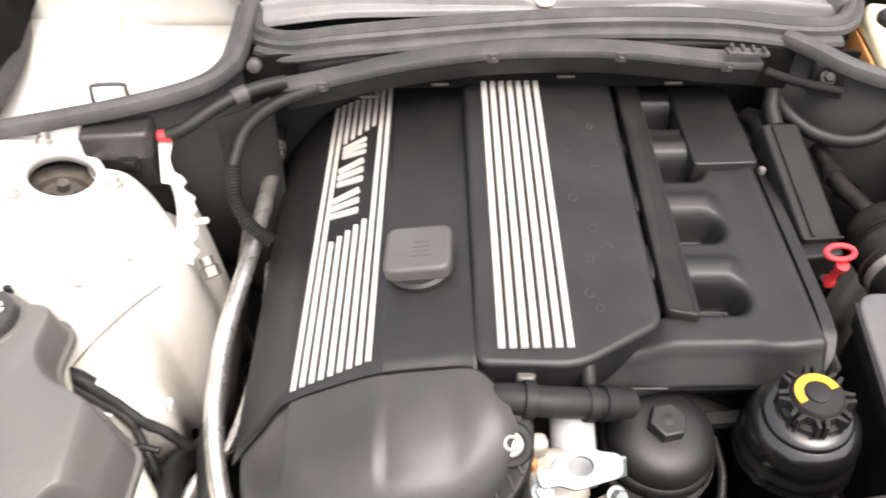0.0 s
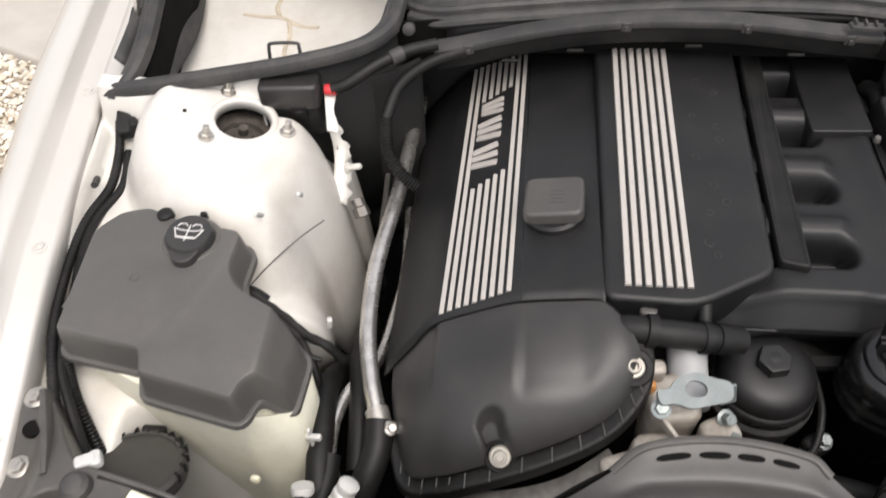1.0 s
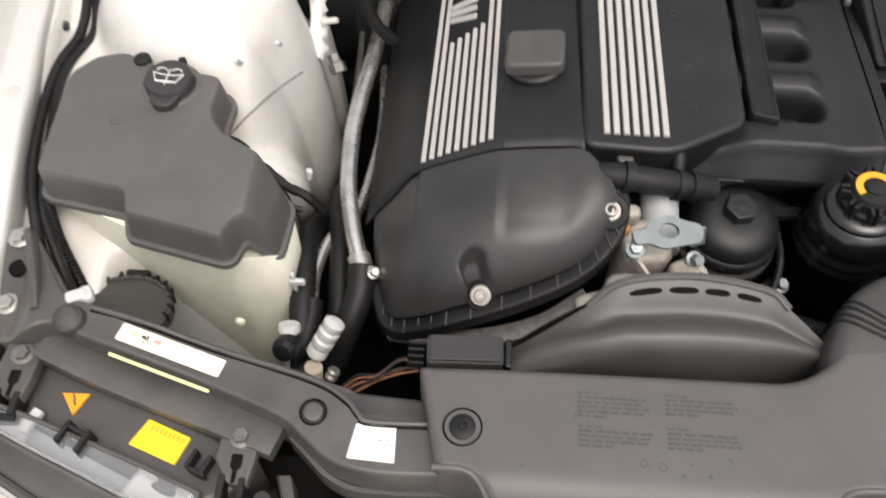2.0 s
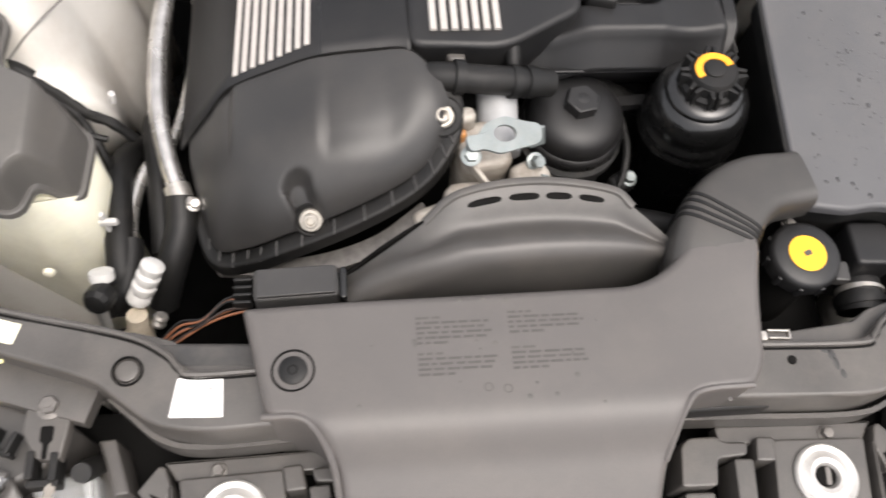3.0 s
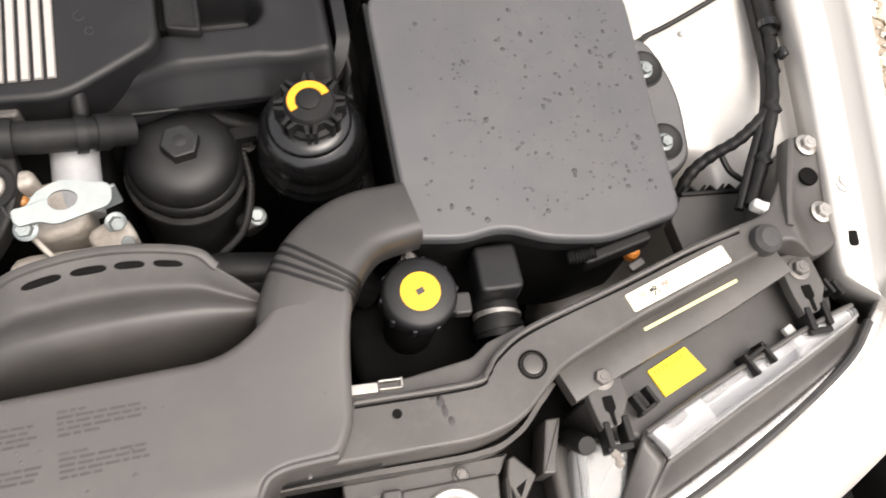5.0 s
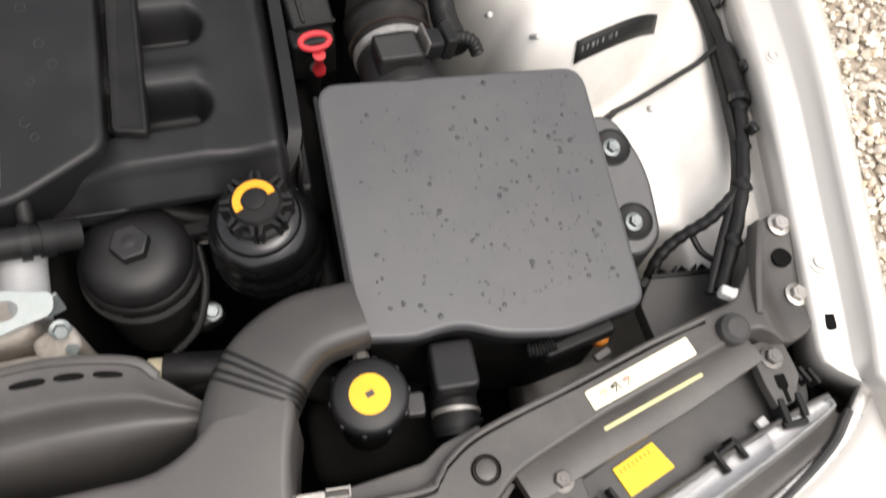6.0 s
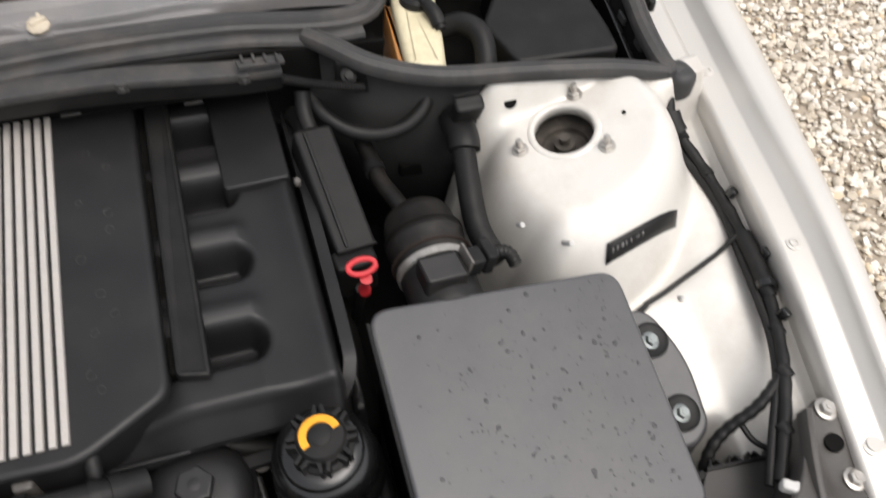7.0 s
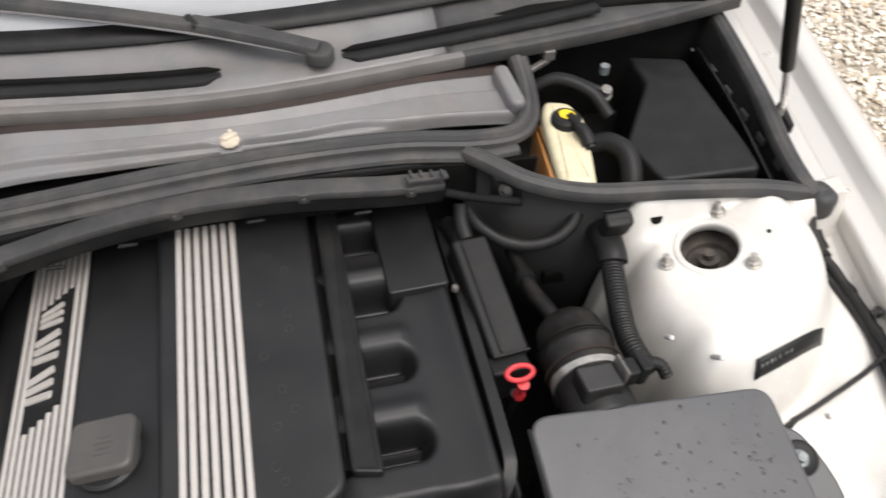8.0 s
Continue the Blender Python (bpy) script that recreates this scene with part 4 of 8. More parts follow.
# oil filler cap on its neck
oil = thing("oil_filler", (-0.138, 0.405, 0.82), "square black oil filler cap with worn print", "oil filler")
tiltm = pose(-0.140, 0.410, left_top(-0.140, 0.410), -2.5, -9, -3)
part("neck", moved(lathe([(0.033, -0.004), (0.033, 0.007), (0.030, 0.010)], 36), tiltm @ pose(0.0, -0.006, 0)), M_COVER, oil)
part("cap_body", moved(prism(fillet([(-0.032, -0.030), (0.032, -0.030), (0.032, 0.030), (-0.032, 0.030)], 0.012, 5), 0.010, 0.024, 0.0045, 4), tiltm), M_FAN, oil)
part("cap_print", moved(join(*[block(0.018 - 0.004 * (i % 2), 0.0018, 0.0006, 0.0002, m=pose(0.004, -0.012 + 0.006 * i, 0.0238)) for i in range(4)]), tiltm), M_PRINT, oil, "worn illegible print")

# right cover over the injectors
RS = 0.021


def right_top(x, y):
    return 0.838 + RS * (y - 0.30)


right_outline = fillet([(-0.0935, 0.284), (-0.004, 0.280), (0.074, 0.324), (0.076, 0.700), (-0.0935, 0.700)], [0.012, 0.02, 0.014, 0.014, 0.014], 4)
right_cover = part("injector_cover", prism(right_outline, 0.79, 0.8375, 0.006, 4, zf=lambda x, y: right_top(x, y) - 0.838), M_COVER, engine, "black right engine cover with water marks")
for i in range(7):
    x = -0.0705 + 0.0099 * i
    part("stripe", stripe((x, 0.298), (x + 0.001, 0.695), 0.0068, right_top), M_STRIPE, right_cover)
rng = random.Random(3)
for i in range(11):
    x, y = 0.022 + rng.uniform(-0.012, 0.03), 0.34 + 0.027 * i + rng.uniform(-0.01, 0.01)
    r = rng.uniform(0.0025, 0.0045)
    a0 = rng.uniform(0, 6)
    part("water_mark", sweep([(x + r * math.cos(a0 + a * 0.5), y + r * 1.2 * math.sin(a0 + a * 0.5), right_top(x, y) + 0.0005) for a in range(rng.randint(9, 13))], ring(0.00016, 4), 4), M_PANEL, right_cover, "dried pale water mark")
part("rail_cover", stack(fillet([(0.0800, 0.339), (0.110, 0.332), (0.1105, 0.70), (0.085, 0.70)], 0.006, 4), [(0.010, 0.79), (0.009, 0.814), (0.001, 0.820), (0.0, 0.823), (0.0, 0.8325), (0.0012, 0.8348), (0.0035, 0.8355), (0.0050, 0.8345), (0.0065, 0.8342)], zf=lambda x, y: 0.004 * (y - 0.31)), M_BLACK, engine, "long black fuel rail cover")
# near-black strip painted as the shade beside the fuel rail cover
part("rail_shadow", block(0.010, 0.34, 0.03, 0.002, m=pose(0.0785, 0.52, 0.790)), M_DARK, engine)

# intake manifold: a moulded body with hollows between the runners
PITCH, FIRST = 0.0925, 0.384


def manifold_top(x, y):
    z = 0.826 - 0.03 * (y - 0.30)
    z -= 0.016 * (1 - ease(x, 0.04, 0.09))
    front = max(0, 0.3130 - y)
    z -= 1.45 * front * ease(front, 0.0, 0.008)
    z -= 0.085 * ease(x, 0.214, 0.232) ** 1.2 * (1 - 0.2 * ease(y, 0.3, 0.4))
    z -= 0.004 * math.sin(min(1, max(0, (x - 0.155) / 0.055)) * math.pi)
    for k in range(4):
        d = y - (FIRST + PITCH * k - 0.016)
        z += 0.004 * math.exp(-((d - 0.036) / 0.010) ** 2) * (1 - ease(x, 0.150, 0.172))
        d = d * 1.15 if d > 0 else -d * 0.95
        reach = math.hypot(d, max(0, x - 0.146) * 1.25)
        z -= 0.040 * (1 - ease(reach, 0.006, 0.029))
        z += 0.012 * math.exp(-((d + 0.002) / 0.006) ** 2) * (1 - ease(reach, 0.010, 0.022))
    return z


part("intake_manifold", grid(lambda u, w: (0.0 + 0.242 * u, 0.2875 + 0.412 * w, manifold_top(0.0 + 0.242 * u, 0.2875 + 0.412 * w)), 106, 154), M_COVER, engine, "moulded black intake manifold with hollows", smooth=80, thick=0.003)
part("manifold_module", prism(fillet([(0.152, 0.546), (0.221, 0.548), (0.220, 0.69), (0.151, 0.69)], 0.005, 3), 0.80, 0.8345, 0.0022, 3, zf=lambda x, y: -0.03 * (y - 0.30)), M_COVER, engine, "flat black module on the manifold")
part("manifold_front", grid(lambda u, w: (0.0 + 0.238 * u, 0.2875 + 0.035 * w + 0.045 * ease(u, 0.80, 1.0) ** 2, 0.790 - 0.062 * w), 40, 18), M_COVER, engine, smooth=60, thick=0.003)
FLANGE = [(0.236, 0.66, 0.795), (0.236, 0.50, 0.800), (0.234, 0.36, 0.806), (0.231, 0.325, 0.800), (0.218, 0.305, 0.785), (0.195, 0.292, 0.765), (0.17, 0.285, 0.748), (0.12, 0.283, 0.742), (0.09, 0.284, 0.746), (0.05, 0.288, 0.745)]
part("manifold_flange", sweep(FLANGE, [(-0.007, -0.003), (0.007, -0.003), (0.006, 0.004), (-0.006, 0.004)]), M_COVER, engine, "welded seam flange of the manifold")
part("manifold_side", grid(lambda u, w: (0.234 - 0.02 * w, 0.30 + 0.37 * u, 0.80 - 0.18 * w), 10, 6), M_BLACK, engine, thick=0.003)
part("flange_bolt", moved(lathe([(0.0042, 0), (0.0042, 0.005), (0.003, 0.007)], 12), pose(0.228, 0.548, 0.812)), M_DULL, engine)

# front timing cover, drawn between the seam and its bolted front edge
SEAM = [(-0.307, 0.262, 0.728), (-0.285, 0.270, 0.755), (-0.262, 0.281, 0.779), (-0.215, 0.284, 0.803), (-0.174, 0.283, 0.822), (-0.13, 0.283, 0.829), (-0.095, 0.280, 0.833), (-0.074, 0.262, 0.829)]
EDGE = [(-0.303, 0.215, 0.690), (-0.283, 0.155, 0.688), (-0.250, 0.143, 0.705), (-0.215, 0.141, 0.730), (-0.150, 0.153, 0.757), (-0.095, 0.174, 0.778), (-0.066, 0.200, 0.797), (-0.056, 0.226, 0.808)]
SU = [i / 7 for i in range(8)]


def front_cover_sheet(u, w):
    b = Vector([spline(u, SU, [p[k] for p in SEAM]) for k in range(3)])
    e = Vector([spline(u, SU, [p[k] for p in EDGE]) for k in range(3)])
    q = b.lerp(e, w)
    z = b.z + (e.z - b.z) * w ** (2.2 + 1.3 * math.sin(math.pi * u)) + 0.003 * math.sin(math.pi * w)
    y = b.y + (e.y - b.y) * (1 - (1 - w) ** 1.25)
    # the flat pocket below the oil filler, with a crease along its left side and a soft ledge in front
    soft = 0.020 * ease(q.x, -0.135, -0.085) ** 2
    dent = 0.0042 * ease(q.x, -0.1800, -0.1660) * ease(y, 0.178 + soft, 0.208 + soft) * (1 - 0.8 * ease(y, 0.215, 0.280)) * (1 - ease(q.x, -0.118, -0.084))
    # the side facet turns down below the striped field
    dent += 0.0038 * ease(-q.x, 0.2555, 0.2610) * ease(y, 0.19, 0.25)
    # scooped recess above the front bolt
    t = min(1, max(0, (y - 0.154) / 0.014))
    d = math.hypot(q.x + 0.190 + 0.008 * t, y - (0.154 + 0.014 * t))
    dent += 0.018 * (1 - ease(d, 0.0075, 0.0155))
    return (q.x, y, z - dent)


front_cover = part("timing_cover", grid(lambda u, w: front_cover_sheet(u, 0.955 * w), 200, 96), M_FRONTCOV, engine, "rounded textured black front cover", smooth=45, thick=0.003)
part("cover_gap", sweep([(x, y + 0.001, z + 0.0008) for x, y, z in SEAM], ring(0.0014, 6)), M_DARK, engine)
part("edge_flange", sweep([(x, y - 0.004, z + 0.000) for x, y, z in EDGE] + [(-0.058, 0.246, 0.814), (-0.066, 0.262, 0.822)], fillet([(-0.010, -0.010), (0.010, -0.010), (0.009, 0.005), (0.006, 0.0065), (-0.009, 0.005)], 0.002, 3)), M_BLACK, front_cover, "ribbed bolting flange")
for i in range(14):
    u = 0.10 + 0.062 * i
    x, y, z = [spline(min(1, u), SU, [p[k] for p in EDGE]) for k in range(3)]
    part("flange_rib", block(0.0018, 0.015, 0.006, 0.0006, m=pose(x, y - 0.005, z + 0.0022, 10, 0, 25 * ease(u, 0.5, 1))), M_FRONTCOV, front_cover)
for at, tl in (((-0.188, 0.151, 0.756), (38, 0, 0)), ((-0.067, 0.220, 0.814), (22, 0, 0))):
    m = pose(*at, *tl)
    r = 0.016 if at[0] < -0.1 else 0.0195
    part("bolt_socket", moved(lathe([(r, -0.014), (r, 0.0005), (r - 0.002, 0.0025), (0.0125, 0.0015), (0.0112, -0.003)], 28), m), M_BLACK, front_cover)
    part("cover_bolt", moved(join(lathe([(0.0108, -0.002), (0.0108, 0.0025), (0.0095, 0.004)], 24), lathe([(0.0072, 0.003), (0.0068, 0.0085), (0.0055, 0.0095), (0.0044, 0.0095), (0.0036, 0.005)], 18)), m), M_COLLAR, front_cover, "pale plated collar bolt", smooth=30)

# timing case, lifting eye and sensor in front of the cover
case = part("timing_case", join(block(0.094, 0.045, 0.11, 0.010, m=pose(-0.016, 0.170, 0.690, 22, 0, 4)), block(0.10, 0.05, 0.10, 0.010, m=pose(-0.018, 0.168, 0.682, 12, 0, 0)), block(0.05, 0.05, 0.09, 0.008, m=pose(-0.030, 0.218, 0.702, 8, 0, 10)), block(0.035, 0.03, 0.10, 0.006, m=pose(0.014, 0.178, 0.684, 0, 0, 25))), M_CAST, engine, "bare cast aluminium timing case")
part("case_rib", sweep([(-0.048, 0.187, 0.796), (-0.030, 0.162, 0.790), (-0.012, 0.144, 0.768)], fillet([(-0.002, -0.006), (0.002, -0.006), (0.002, 0.006), (-0.002, 0.006)], 0.001, 2)), M_CAST, case)
part("lower_flange", sweep([(-0.28, 0.146, 0.676), (-0.20, 0.127, 0.705), (-0.13, 0.135, 0.727), (-0.08, 0.160, 0.749)], fillet([(-0.010, -0.005), (0.010, -0.005), (0.010, 0.005), (-0.010, 0.005)], 0.002, 2)), M_DULL, case)
part("flange_boss", block(0.04, 0.018, 0.012, 0.005, m=pose(-0.075, 0.152, 0.752, 10, -8, 18)), M_CAST, case)
for at in ((0.018, 0.188, 0.786), (0.023, 0.176, 0.774), (0.027, 0.160, 0.766)):
    part("case_bolt", moved(bolt_mesh(0.006, 0.010), pose(*at, 35, 20, 0)), M_ZINC, case, smooth=30)
part("sealing_lug", block(0.02, 0.016, 0.05, 0.005, m=pose(-0.046, 0.229, 0.764, 6, 0, 8)), M_CAST, case)
part("wax_stain", block(0.012, 0.010, 0.012, 0.004, m=pose(-0.050, 0.212, 0.790)), M_FLUID, case, "amber sealing residue")
part("sensor_body", tube([(-0.011, 0.205, 0.772), (-0.010, 0.250, 0.783), (-0.009, 0.272, 0.788)], 0.0195, 28), M_SENSOR, engine, "smooth white plastic sensor cylinder")


def eye_plate():
    outer = fillet([(-0.046, -0.010), (-0.030, -0.008), (-0.018, -0.015), (0.006, -0.012), (0.026, -0.010), (0.030, 0.008), (0.012, 0.012), (-0.004, 0.020), (-0.026, 0.014), (-0.034, 0.004), (-0.046, 0.006)], 0.008, 4)
    n = len(outer)
    hole = [(-0.008 + 0.011 * math.cos(2 * math.pi * i / n), 0.003 + 0.008 * math.sin(2 * math.pi * i / n)) for i in range(n)]
    a0 = min(range(n), key=lambda i: abs(math.atan2(outer[i][1] - 0.003, outer[i][0] + 0.008)))
    v = []
    for z in (0.0, 0.004):
        v += [(*p, z) for p in outer] + [(*hole[(i - a0) % n], z) for i in range(n)]
    f = []
    for i in range(n):
        j = (i + 1) % n
        f += [[i, j, n + j, n + i], [2 * n + i, 3 * n + i, 3 * n + j, 2 * n + j], [i, 2 * n + i, 2 * n + j, j], [n + i, n + j, 3 * n + j, 3 * n + i]]
    return v, f


eye = part("lifting_eye", moved(eye_plate(), pose(-0.006, 0.196, 0.815, 16, 10, 14)), M_ZINC, engine, "galvanised lifting eye bracket", smooth=30)
part("eye_tab", block(0.016, 0.020, 0.003, 0.001, m=pose(0.018, 0.203, 0.805, 70, 0, 20)), M_ZINC, eye)
part("eye_bolt", moved(bolt_mesh(0.0065, 0.008), pose(-0.044, 0.181, 0.809, 25, 0, 0)), M_ZINC, eye, smooth=30)

# breather hose across the front of the right cover
hose = thing("breather_hose", (-0.05, 0.26, 0.80), "black rubber breather hose with moulded collar", "hose")
part("hose_tube", tube([(-0.092, 0.272, 0.800), (-0.070, 0.266, 0.812), (-0.03, 0.262, 0.812), (0.012, 0.268, 0.800), (0.04, 0.275, 0.788)], 0.0135, 18), M_BLACK, hose)
for p, q, r in (((-0.055, 0.262, 0.8165), (-0.046, 0.262, 0.815), 0.0160), ((-0.002, 0.2655, 0.8035), (0.006, 0.2665, 0.8015), 0.0158), ((0.012, 0.268, 0.800), (0.022, 0.270, 0.796), 0.0155)):
    part("collar", tube([p, tuple((Vector(p) + Vector(q)) / 2), q], r, 20), M_BLACK, hose)
part("stub", block(0.017, 0.014, 0.032, 0.003, m=pose(-0.050, 0.290, 0.782)), M_PANEL, hose, "pale grey hose stub")
part("stub_low", tube([(0.003, 0.275, 0.79), (0.004, 0.285, 0.805), (0.004, 0.30, 0.815)], 0.007, 12), M_BLACK, hose)

settle(hose, 0, -0.008, 0.011)

# oil filter housing
OX, OY = 0.0755, 0.261
oilf = thing("oil_filter_housing", (OX, OY, 0.60), "black screw-on oil filter cap with hexagon on a cast housing", "oil filter")
tm = pose(OX, OY, 0.77, 4, 2, 0) @ pose(0, 0, -0.781)
part("filter_base", moved(lathe([(0.050, 0.62), (0.051, 0.700), (0.0535, 0.712), (0.0535, 0.720), (0.0560, 0.724), (0.0560, 0.735), (0.0515, 0.741)], 48), tm), M_RUBBER, oilf, "dusty cast housing")
fcap = part("filter_cap", moved(lathe([(0.0520, 0.740), (0.0530, 0.743), (0.0530, 0.751), (0.0515, 0.7545), (0.0490, 0.7560), (0.0485, 0.7585), (0.0495, 0.7600), (0.0490, 0.7640), (0.0470, 0.7695), (0.0430, 0.7745), (0.0370, 0.7785), (0.0300, 0.7810), (0.0200, 0.7825)], 56), tm), M_COVER, oilf, smooth=40)
for i in range(12):
    a = 2 * math.pi * (i + 0.5) / 12
    part("cap_notch", moved(block(0.010, 0.004, 0.0060, 0.0008, m=pose(0.0518 * math.cos(a), 0.0518 * math.sin(a), 0.7445, 0, 0, math.degrees(a) + 90)), tm), M_DARK, fcap)
part("hexagon", moved(join(moved(prism(hexagon(0.0175), 0, 0.013, 0.002, 2), pose(0, 0, 0.782, 0, 0, 12)), lathe([(0.006, 0.795), (0.003, 0.7955)], 12)), tm), M_COVER, fcap, smooth=25)
part("housing_ear", block(0.030, 0.022, 0.014, 0.006, m=pose(0.126, 0.211, 0.699, 0, 0, 30)), M_BLACK, oilf)
bolt(oilf, (0.131, 0.211, 0.712), 0.0062, 0.007, (15, 5, 0), M_ZINC, "housing_bolt")
bolt(oilf, (0.132, 0.296, 0.706), 0.007, 0.006, (10, 5, 0), M_DULL, "housing_bolt")
part("wire_sleeve", tube([(0.128, 0.27, 0.735), (0.130, 0.235, 0.728), (0.118, 0.198, 0.718), (0.095, 0.178, 0.712), (0.075, 0.165, 0.705)], 0.0036, 10, 6, ribs=(0.0050, 0.0005)), M_BLACK, oilf, "ribbed wiring sleeve")

# power steering reservoir
PX, PY = 0.1885, 0.252
ps = thing("steering_fluid_reservoir", (PX, PY, 0.60), "glossy black steering fluid reservoir with finned screw cap", "fluid reservoir")
tp = Matrix.Translation((PX, PY, 0.80)) @ pose(0, 0, 0, 1, -5, 0) @ Matrix.Translation((0, 0, -0.80))
tcap = Matrix.Translation((0.003, 0.002, 0)) @ tp @ Matrix.Diagonal((0.92, 0.92, 1, 1))
part("reservoir_body", moved(lathe([(0.040, 0.62), (0.044, 0.70), (0.047, 0.728), (0.0510, 0.740), (0.0525, 0.745), (0.0525, 0.750), (0.0500, 0.7525), (0.0500, 0.7555), (0.0515, 0.758), (0.0505, 0.762), (0.0475, 0.765), (0.0470, 0.770), (0.0485, 0.774), (0.0485, 0.782), (0.0465, 0.791), (0.0425, 0.7985), (0.0375, 0.802), (0.0375, 0.805), (0.0345, 0.808), (0.030, 0.810), (0.024, 0.8105)], 64), tp), M_GLOSS, ps, smooth=50)
pcap = part("screw_cap", moved(lathe([(0.0300, 0.808), (0.0300, 0.815), (0.0260, 0.818), (0.0245, 0.828), (0.0215, 0.832), (0.008, 0.8325)], 40), tcap), M_BLACK, ps, smooth=40)
for i in range(8):
    a = 2 * math.pi * (i + 0.35) / 8
    fin = prism([(0.020, -0.0062), (0.0310, -0.0112), (0.0328, -0.0085), (0.0250, -0.0032), (0.0250, 0.0032), (0.0328, 0.0085), (0.0310, 0.0112), (0.020, 0.0062)], 0.811, 0.8285, 0.0008, 2)
    part("cap_fin", moved(moved(fin, pose(0, 0, 0, 0, 0, math.degrees(a))), tcap), M_BLACK, pcap, smooth=30)
part("yellow_arc", moved(sweep([(0.0165 * math.cos(radians(a)), 0.0165 * math.sin(radians(a)), 0.8328) for a in range(14, 216, 13)], [(-0.0036, -0.001), (0.0036, -0.001), (0.0036, 0.0006), (-0.0036, 0.0006)], 3), tcap), M_YELLOWCAP, pcap, "yellow printed arc")
part("cap_centre", moved(lathe([(0.010, 0.831), (0.010, 0.8338), (0.008, 0.8343)], 24), tcap), M_BLACK, pcap)

# small black parts behind the reservoirs
side = thing("starter_harness", (0.14, 0.28, 0.66), "dark bundle of hoses behind the reservoirs", "hose bundle")
part("hose_tube", tube([(0.04, 0.30, 0.765), (0.09, 0.31, 0.745), (0.15, 0.30, 0.72), (0.23, 0.29, 0.70)], 0.012, 12), M_BLACK, side)
part("hose_tube", tube([(0.23, 0.34, 0.70), (0.24, 0.27, 0.69), (0.235, 0.20, 0.68), (0.17, 0.15, 0.67)], 0.012, 12), M_BLACK, side)
part("hose_tube", tube([(0.10, 0.15, 0.705), (0.115, 0.146, 0.715), (0.15, 0.142, 0.712)], 0.018, 14), M_BLACK, side)
part("hose_sleeve", tube([(0.091, 0.150, 0.71), (0.099, 0.149, 0.712), (0.107, 0.148, 0.713)], 0.010, 14), M_CAST, side, "beige hose sleeve")

# short radiator hose between the shroud and the intake duct
rh = thing("radiator_hose", (0.12, 0.15, 0.70), "thick black radiator hose with a cream plastic end behind the shroud", "hose")
part("hose_tube", tube([(0.086, 0.157, 0.722), (0.115, 0.153, 0.722), (0.150, 0.148, 0.718), (0.190, 0.142, 0.705), (0.225, 0.13, 0.68)], 0.0175, 24), M_BLACK, rh, smooth=60)
part("hose_end", tube([(0.072, 0.159, 0.722), (0.080, 0.158, 0.722), (0.088, 0.157, 0.722)], 0.0135, 20), M_RESERVOIR, rh, "cream plastic hose end")


# ---- air intake duct cover and fan shroud ----
duct_cover = thing("air_intake_duct", (0, 0.0, 0.74), "dusty grey-black plastic air intake duct with faded print", "air duct")
plate = fillet([(-0.240, 0.047), (-0.219, -0.044), (-0.186, -0.047), (-0.169, -0.075), (-0.163, -0.120), (-0.160, -0.185), (0.082, -0.185), (0.083, -0.125), (0.090, -0.088), (0.108, -0.050), (0.120, -0.043), (0.163, -0.041),
                (0.177, -0.020), (0.186, 0.050), (0.198, 0.092), (0.146, 0.104), (0.118, 0.068), (0.086, 0.051)],
               [0.005, 0.008, 0.014, 0.02, 0.02, 0.004, 0.004, 0.02, 0.02, 0.012, 0.006, 0.008, 0.03, 0.05, 0.02, 0.03, 0.03, 0.03], 5)


def plate_z(x, y):
    fold = max(0.0, -0.040 - y)
    return 0.008 * ease(x, 0.06, 0.19) * ease(y, -0.02, 0.08) - 0.004 * ease(-x, 0.15, 0.25) - 0.55 * fold * ease(fold, 0.0, 0.045) - 0.9 * max(0.0, fold - 0.08)


dbody = part("duct_body", bend(prism(plate, 0.690, 0.810, 0.007, 4), steps(-0.24, -0.15, 5) + steps(0.06, 0.19, 9), steps(-0.18, -0.036, 24) + steps(-0.02, 0.08, 6), plate_z, 0.77), M_SNORKEL, duct_cover, smooth=50)
part("moulded_lip", sweep([(x, y, 0.8075 + plate_z(x, y)) for x, y in ((-0.222, -0.042), (-0.190, -0.046), (-0.172, -0.072), (-0.166, -0.105))], ring(0.003, 8)), M_SNORKEL, duct_cover)
part("moulded_lip", sweep([(x, y, 0.8075 + plate_z(x, y)) for x, y in ((0.162, -0.039), (0.120, -0.041), (0.104, -0.053), (0.088, -0.088))], ring(0.003, 8)), M_SNORKEL, duct_cover)


def neck_section(w, h, n=24):
    return [(w / 2 * math.copysign(abs(math.cos(a)) ** 0.45, math.cos(a)), h / 2 * math.copysign(abs(math.sin(a)) ** 0.5, math.sin(a))) for a in [2 * math.pi * i / n for i in range(n)]]


NECK = [(0.149, 0.040, 0.774), (0.151, 0.062, 0.783), (0.160, 0.090, 0.789), (0.180, 0.121, 0.792), (0.212, 0.143, 0.794), (0.258, 0.151, 0.793)]
neck = part("duct_neck", sweep(NECK, neck_section(0.073, 0.058), 10, scale=lambda w: 0.78 + 0.22 * ease(w, 0.0, 0.28) - 0.24 * ease(w, 0.5, 1.0)), M_NECK, duct_cover, "curved duct neck", smooth=50)
npath = smooth_path(NECK, 10)
